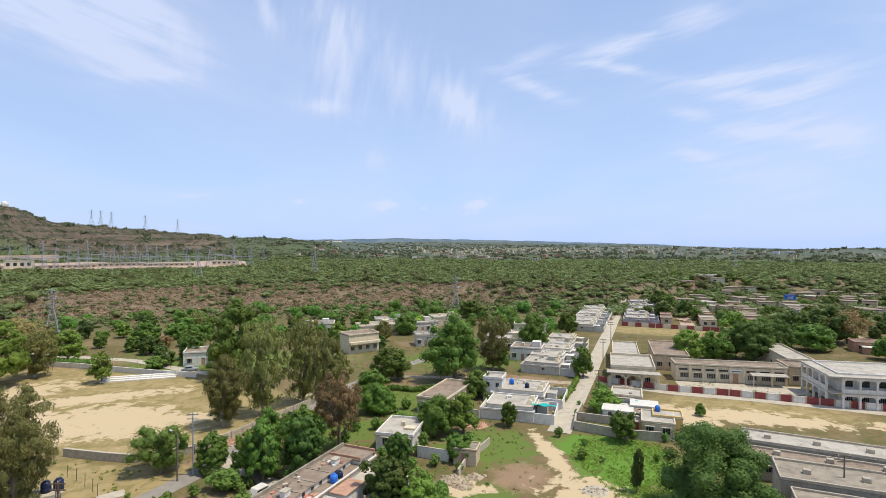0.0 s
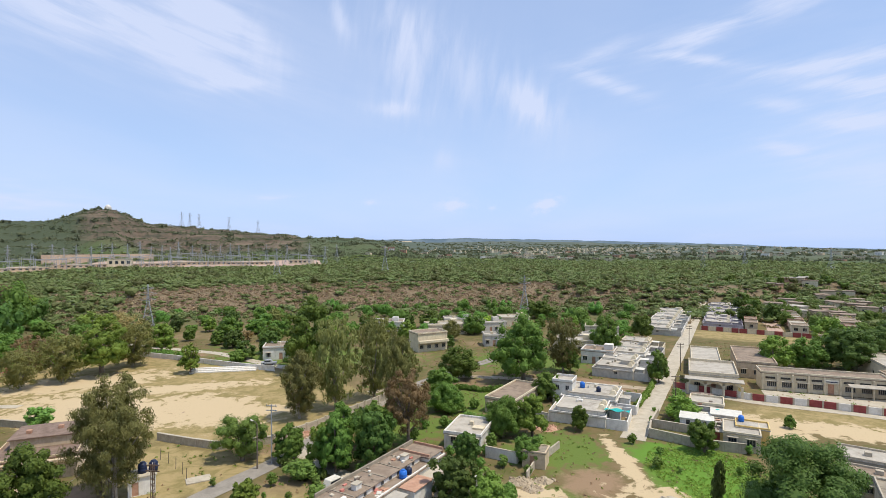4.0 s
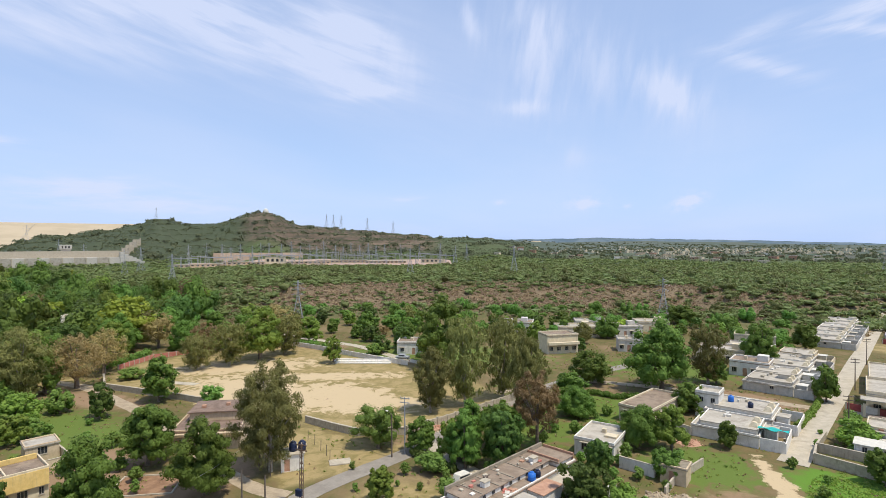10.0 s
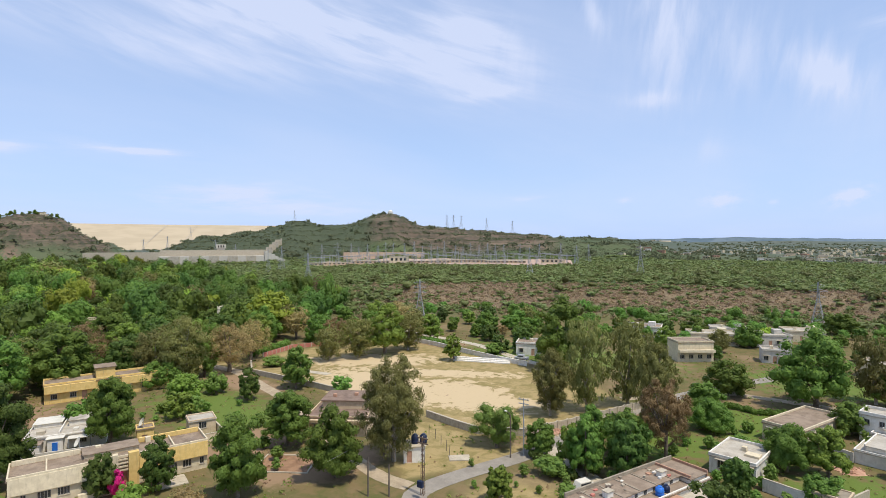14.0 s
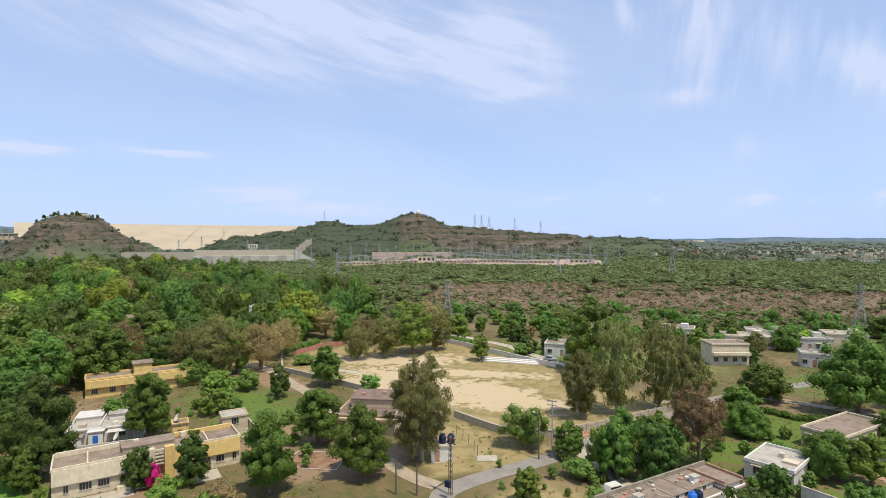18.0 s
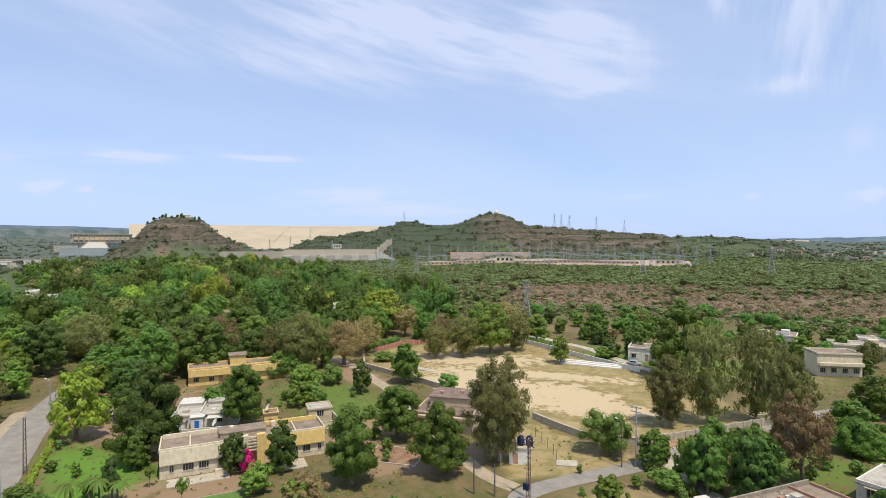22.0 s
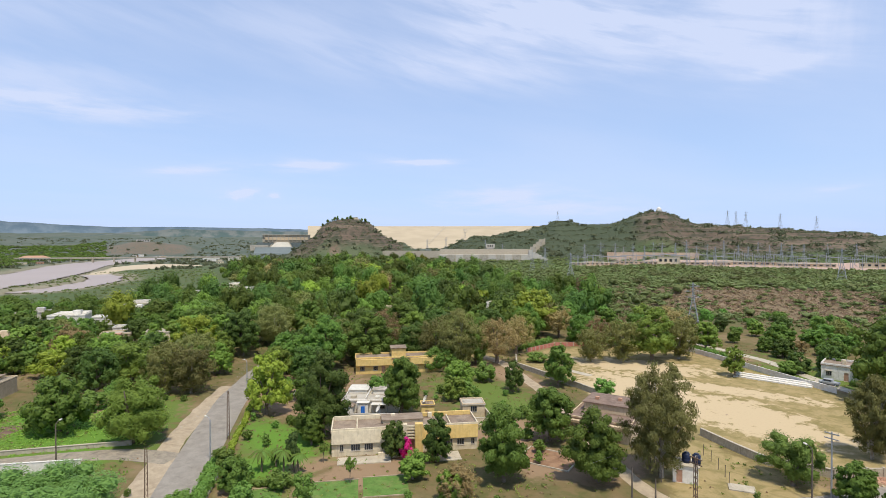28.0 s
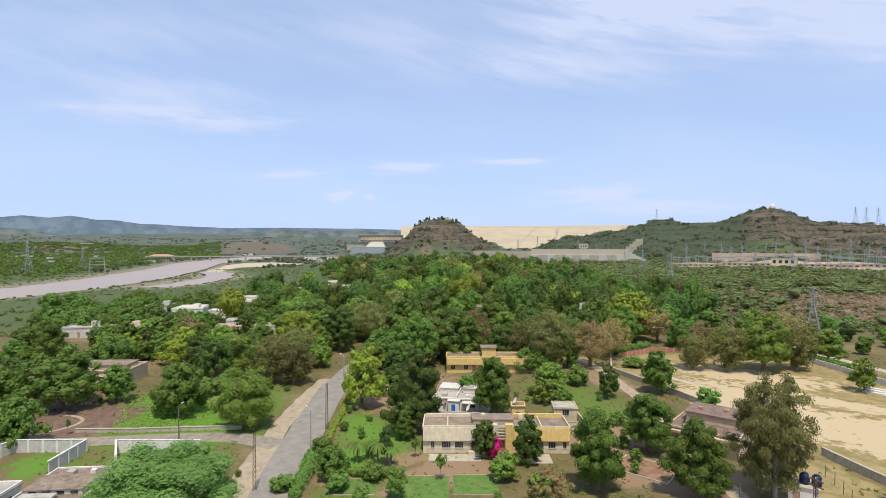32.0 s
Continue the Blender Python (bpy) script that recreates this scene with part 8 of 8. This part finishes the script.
plant("dark", 113.3, 287.1, 8.1, 3.5)
plant("round", -29.6, 92.3, 6.8, 3.1)
plant("bright", -110.9, 158.8, 9.2, 6.0)
plant("brown", -120.2, 151.6, 14.4, 8.0)
plant("round", -104.9, 190.5, 7.4, 5.6)
plant("round", -97.7, 196.0, 5.8, 4.5)
plant("column", -130.8, 196.3, 7.2, 3.6)
plant("euc", -54.0, 67.2, 17.9, 5.9)
plant("round", -100.8, 88.1, 10.5, 4.2)
plant("bush", -88.0, 90.4, 4.9, 3.0)
plant("round", -73.6, 62.4, 10.7, 4.7)
plant("round", -57.5, 57.8, 11.0, 4.7)
plant("round", -64.2, 45.8, 12.0, 4.1)
plant("dark", -101.9, 75.7, 7.7, 2.8)
plant("brown", -128.5, 89.3, 13.6, 7.7)
plant("euc", -129.8, 77.7, 17.5, 7.9)
plant("round", -130.9, 83.6, 11.5, 4.9)
plant("euc", -116.3, 114.3, 10.5, 5.1)
plant("euc", -111.8, 121.6, 13.4, 6.0)
plant("bright", -108.2, 130.5, 17.7, 8.4)
plant("euc", -106.5, 139.8, 13.5, 6.4)
plant("yellow", -161.1, 128.0, 18.3, 10.1)
plant("brown", -152.4, 133.3, 11.6, 6.3)
plant("brown", -126.9, 127.4, 11.1, 5.1)
plant("round", -129.6, 70.6, 6.7, 5.4)
plant("bush", -113.1, 75.0, 5.2, 3.6)
plant("bright", -111.5, 66.0, 6.3, 4.8)
plant("bush", -102.9, 62.6, 4.5, 2.9)
plant("bush", -124.6, 100.9, 3.2, 4.2)
plant("bright", -33.6, 63.9, 5.4, 2.2)
plant("bush", -24.9, 67.4, 3.7, 2.4)
plant("bush", -31.1, 75.8, 3.0, 3.2)
plant("yellow", -113.0, 21.6, 14.0, 5.2)
plant("dark", -96.0, 28.4, 15.8, 5.5)
plant("bright", -108.5, -1.9, 13.1, 6.4)
plant("round", -121.8, -14.0, 11.8, 6.2)
plant("yellow", -171.8, -21.2, 7.3, 5.8)
plant("bright", -157.8, -2.6, 10.1, 7.8)
plant("round", -134.5, -38.3, 12.9, 8.4)
plant("round", -173.8, -37.2, 9.6, 6.4)
plant("round", -189.5, -59.5, 11.7, 8.2)
plant("lime", -74.1, -10.5, 9.5, 10.1)
plant("column", -82.8, 19.9, 6.9, 1.6)
plant("round", -92.2, 25.2, 6.9, 2.3)
plant("bright", -125.7, 27.9, 4.0, 3.1)
plant("round", -119.6, 30.7, 5.2, 2.6)
plant("dark", -80.7, 36.2, 6.4, 2.5)
plant("dark", -75.3, 40.7, 8.4, 2.6)
plant("bright", -71.5, 34.6, 4.2, 2.6)
plant("round", -111.8, 45.7, 5.7, 3.5)
plant("round", -99.3, 45.5, 13.2, 4.5)
plant("bright", -103.4, 60.3, 5.5, 3.5)
plant("dark", -122.8, 35.7, 6.7, 5.4)
plant("round", -79.9, 11.1, 5.0, 2.7)
plant("bush", -88.9, 10.5, 3.7, 2.2)
plant("bush", -83.3, 13.3, 2.2, 1.2)
plant("bush", -77.9, 16.6, 2.9, 2.0)
plant("bush", -71.6, 13.7, 2.3, 1.6)
plant("bush", -71.3, 18.3, 5.2, 1.7)
plant("small", -115.1, -31.9, 3.1, 0.6)
plant("bush", -147.0, -31.5, 4.0, 3.9)
plant("bush", -134.1, -9.5, 4.5, 3.5)
plant("bush", -137.4, -4.8, 5.4, 3.6)
plant("bush", -116.7, -3.1, 4.0, 3.7)
plant("bush", -76.0, 11.3, 3.2, 2.1)
plant("euc", -137.7, 9.5, 11.8, 5.8)
plant("euc", -139.6, 4.2, 13.2, 5.1)
plant("round", -111.6, -38.4, 8.8, 4.4)
plant("small", -74.6, 26.0, 4.2, 0.9)
plant("small", -83.8, 24.8, 3.2, 0.9)
plant("brown", -61.8, 36.5, 5.2, 3.2)
plant("bright", -62.1, 35.8, 4.9, 2.4)
plant("bush", -78.6, 3.8, 2.4, 2.2)
plant("bright", 71.0, 157.0, 9.4, 5.4)
plant("round", 80.0, 158.5, 9.6, 5.6)
plant("dark", 91.0, 158.0, 12.6, 8.2)
plant("dark", 99.5, 163.5, 12.0, 6.6)
plant("bright", 103.0, 186.0, 10.5, 7.4)
plant("round", 119.0, 173.0, 9.0, 7.2)
plant("dark", 132.1, 187.8, 13, 9)
plant("brown", 139.2, 184.8, 12, 7.5)
plant("dark", 131.3, 205.1, 9, 5)
plant("round", 131.5, 158.8, 7, 4.4)
plant("dark", 100.5, 247.0, 8.0, 4.0)
plant("dark", 113.5, 252.0, 8.5, 4.2)
plant("pink", -78.2, 36.9, 4.6, 1.35)

# the wood along the river: trees one by one nearest, farther ones as a mass
TAKEN = [(-282, -32, 13), (-322, -8, 13), (-210, -12, 10), (-207, 0, 10), (-262, -18, 12), (-226, -9, 10), (-388, 57, 14), (-435, 57, 14), (-445, 4, 14), (-234, 99, 9), (-225, 69, 9), (-186, 61, 9), (-225, 152, 9), (-112, -14, 24), (-158, -34, 18), (-122, -36, 12), (-82, 38, 15), (-100, 40, 11), (-131, 60, 15), (-75, 72, 12), (-95, 55, 8), (-135, 118, 12), (-160, -32, 12), (-281, -30, 13), (-292, -6, 12), (-318, 0, 12), (-226, -45, 12)]
GARDENS = [(-287, -35), (-324, -11), (-351, 3), (-230, 5), (-214, -12), (-238, 101), (-190, 62), (-229, 154), (-218, 90), (-266, -19)]
GLADES = [(-390, 58), (-436, 57), (-229, 154), (-238, 101)]
ROADS = [[(-62, -2.5), (-95, 7), (-129, 17.5), (-150, 27), (-185, 45)], [(-46, 61), (-84, 76), (-128, 91), (-142, 91)]]
woods = np.random.default_rng(11)
PLANTED = [(o.location.x, o.location.y) for o in scene.objects if o.parent is None and o.name.split(".")[0] in ("tree", "bush")]


def free(x, y, gap):
    if bool(inside(np.array(x), np.array(y), FIELD)):
        return False
    if any(math.hypot(x - a, y - b) < c for a, b, c in TAKEN):
        return False
    if min(float(along(np.array(x), np.array(y), road)) for road in ROADS) < 6:
        return False
    for a, b in GARDENS:
        q = math.hypot(a, b)
        if 0 < q - (x * a + y * b) / q < 26 and abs(x * b - y * a) / q < 4.5:
            return False
    for a, b in GLADES:
        q = math.hypot(a, b)
        if -6 < q - (x * a + y * b) / q < 0.22 * q and abs(x * b - y * a) / q < 7.5:
            return False
    return all(math.hypot(x - a, y - b) > gap for a, b in PLANTED)


def woodland(n, az0, az1, r0, r1, gap, hs, kinds, tries=12):
    made = 0
    for _ in range(n * tries):
        if made >= n:
            break
        az = woods.uniform(az0, az1)
        r = math.sqrt(woods.uniform(r0 * r0, r1 * r1))
        x, y = polar(az, r)
        if not free(x, y, gap):
            continue
        h = woods.uniform(*hs)
        plant(kinds[int(woods.integers(len(kinds)))], round(x, 1), round(y, 1), round(h, 1), round(h * woods.uniform(0.42, 0.6), 1))
        PLANTED.append((x, y))
        made += 1


MIXED = ["round", "dark", "round", "bright", "dark", "round", "euc", "round", "dark", "bright", "brown", "round", "bright", "yellow"]
woodland(58, 61, 86, 138, 205, 8.5, (8.5, 15.5), MIXED)
woodland(32, 46, 62, 150, 205, 8.5, (8, 14), MIXED)
woodland(46, 84, 104, 150, 240, 7.5, (6, 11), MIXED)
woodland(26, 20, 46, 165, 240, 9.0, (4, 8), MIXED)
woodland(20, -10, 20, 175, 245, 10.0, (4, 8), MIXED)
woodland(10, -40, -33, 215, 300, 10.0, (4, 7), ["round", "dark", "dark", "bright"])
woodland(12, 98, 110, 120, 200, 10.0, (6, 10), MIXED)
SHRUBS = ["bush", "bush", "bush"]
woodland(64, -3, 18, 60, 125, 3.0, (1.0, 2.8), SHRUBS)
woodland(26, 50, 72, 66, 125, 3.2, (1.2, 3.0), SHRUBS)
woodland(22, 78, 106, 80, 140, 3.4, (1.0, 2.4), SHRUBS)
woodland(14, 18, 36, 62, 84, 3.2, (0.9, 2.0), SHRUBS)
woodland(16, -24, -12, 62, 125, 3.2, (0.9, 2.2), SHRUBS)


def grove(r0, r1, step, az0, az1, seed):
    """Tree places on a shaken grid, so that crowns touch but do not sink into one another; a kind goes with each."""
    g = np.random.default_rng(seed)
    n = int(2 * r1 / step)
    u, v = np.meshgrid(np.arange(n) - n / 2, np.arange(n) - n / 2)
    x = (u + 0.5 * (v % 2)).ravel() * step + g.uniform(-0.3, 0.3, n * n) * step
    y = v.ravel() * step * 0.87 + g.uniform(-0.3, 0.3, n * n) * step
    r, az = np.hypot(x, y), np.degrees(np.arctan2(-x, y))
    edge = 82 + 8 * (r < 420) + 6 * (r < 300)
    low_az = az0 + 11 * sstep(290, 480, r) + 7 * sstep(600, 760, r)
    ok = (r > r0) & (r < r1) & (az > low_az + 3 * lumps(x, y, 40, 1.0)) & (az < np.minimum(az1, edge + 2 * lumps(x, y, 30, 2.0))) & ~((lumps(x, y, 38, 2.0) > 0.5) & (r < 500))
    x, y = x[ok], y[ok]
    if r0 < 300:
        near_ok = np.array([free(a, b, step * 0.62) for a, b in zip(x, y)])
        x, y = x[near_ok], y[near_ok]
    pick = g.random(len(x)) + 0.25 * lumps(x, y, 60, 5.0)
    kind = np.searchsorted([0.42, 0.68, 0.85, 0.93, 0.97], pick)
    return x, y, kind, g.choice([0.6, 0.75, 0.9, 1.05, 1.3], len(x)) * step * 0.5


KINDS = ("round", "dark", "bright", "euc", "brown", "yellow")
for tag, (r0, r1, step, count, size), tall, clumps in (("wood", (200, 430, 12.0, 62, 0.058), 1.8, 20), ("wood_far", (430, 880, 14.5, 30, 0.085), 1.6, 14)):
    gx, gy, gk, gr = grove(r0, r1, step, 46, 98, 50 + int(step))
    for i, kind in enumerate(KINDS):
        at = gk == i
        scatter(tag + "_" + kind, np.stack([gx[at], gy[at], gr[at]], -1), kind, count, size, WORDS[kind][0] + "s massed in the riverside wood", "woods", 60 + i + int(r0), tall, clumps, 2, (0.6, 1.45), (-0.75, 0.75))


scatter("quarters_trees", sprinkle(75, -41, -20, 250, 440, 2.4, 4.6, 57, lambda x, y, r, az, g: r > 240), "round", 34, 0.1, "leafy trees between the far quarters", "woods", 58, 1.4, 12, 2)
scatter("village_trees", sprinkle(120, -12, 46, 200, 285, 2.0, 4.2, 59, lambda x, y, r, az, g: np.array([free(a, b, 5) for a, b in zip(x, y)])), "round", 40, 0.1, "garden trees at the edge of the scrub", "woods", 59, 1.4, 14, 2)


# ---- grass: tufts and weeds where the ground is green or dry ----
def tufts(name, n, az0, az1, r0, r1, kind, s0, s1, label, seed, ok):
    g = np.random.default_rng(seed)
    az, r = g.uniform(az0, az1, n), np.sqrt(g.uniform(r0 * r0, r1 * r1, n))
    x, y = -np.sin(np.radians(az)) * r, np.cos(np.radians(az)) * r
    keep = ok(x, y) & (g.random(n) < 0.55 + 0.6 * lumps(x, y, 9, 1.0))
    x, y = x[keep], y[keep]
    c = np.stack([x, y, height(x, y) + 0.1], -1)
    v, f = leaves(c, g.uniform(s0, s1, len(x)), 10, (s0 + s1) * 0.19, 0, 0.45, seed + 1)
    me = from_arrays(name, v, f, LEAF[kind])
    return tagged(new(name, me), label, "grass", kind="stuff")


def lawnless(x, y):
    bad = inside(x, y, FIELD) | inside(x, y, [(38, 122), (40, 97), (58, 88), (104, 100), (104, 106), (80, 116), (60, 124)])
    for line in (*ROADS, [(-44, -8), (-95, 7), (-150, 27)], [(-45.5, 59.3), (-37, 81), (-32, 104), (-14, 147)], [(21, 98), (92, 281)], [(-111, -33), (-104, -3)], [(-35.6, 86), (-21, 75)], [(38.5, 134), (81, 113)], [(22, 100), (17, 88), (21, 71)]):
        bad |= along(x, y, line) < 3.4
    bad |= along(x, y, [(-74, -2), (-95, 4.5), (-126, 14), (-150, 26)]) < 6.5
    return ~bad


tufts("grass_green", 12000, -40, 108, 55, 190, "grass", 0.15, 0.45, "tufts of rough green grass and weeds", 91, lawnless)
tufts("grass_dry", 12000, -40, 108, 55, 210, "hay", 0.12, 0.36, "tufts of dry yellow grass", 92, lawnless)
tufts("weeds", 1500, -40, 108, 55, 200, "bush", 0.25, 0.7, "low leafy weeds and shrubs", 93, lawnless)

for i in range(15):
    plant("round", *(round(q, 1) for q in summit(69.0 + 0.31 * i + 0.2 * math.sin(i * 5.1))), 4 + 1.6 * ((i * 7) % 4), 2.2 + 0.8 * ((i * 5) % 3))
tufts("weeds_lush", 6500, -24, -12, 64, 112, "lush", 0.14, 0.36, "lush green weeds beside the path", 94, lambda x, y: lawnless(x, y) & inside(x, y, [(20, 96), (38, 93), (36, 70), (27, 64), (21, 80)]))
tufts("weeds_plot", 9000, 84, 106, 92, 150, "lush", 0.14, 0.42, "tall green grass and weeds on the open plot", 95, lambda x, y: lawnless(x, y) & inside(x, y, [(-105, -4), (-112, 4), (-134, 4), (-142, -26), (-120, -26), (-112, -26)]))
scatter("shore_trees", sprinkle(460, 83, 108, 165, 360, 2.8, 5.6, 97, lambda x, y, r, az, g: (np.array([free(a, b, 5) for a, b in zip(x, y)])) & (g.random(len(x)) > (az - 84) / 40)), "round", 40, 0.1, "leafy trees towards the river flats", "woods", 98, 1.4, 14, 2)
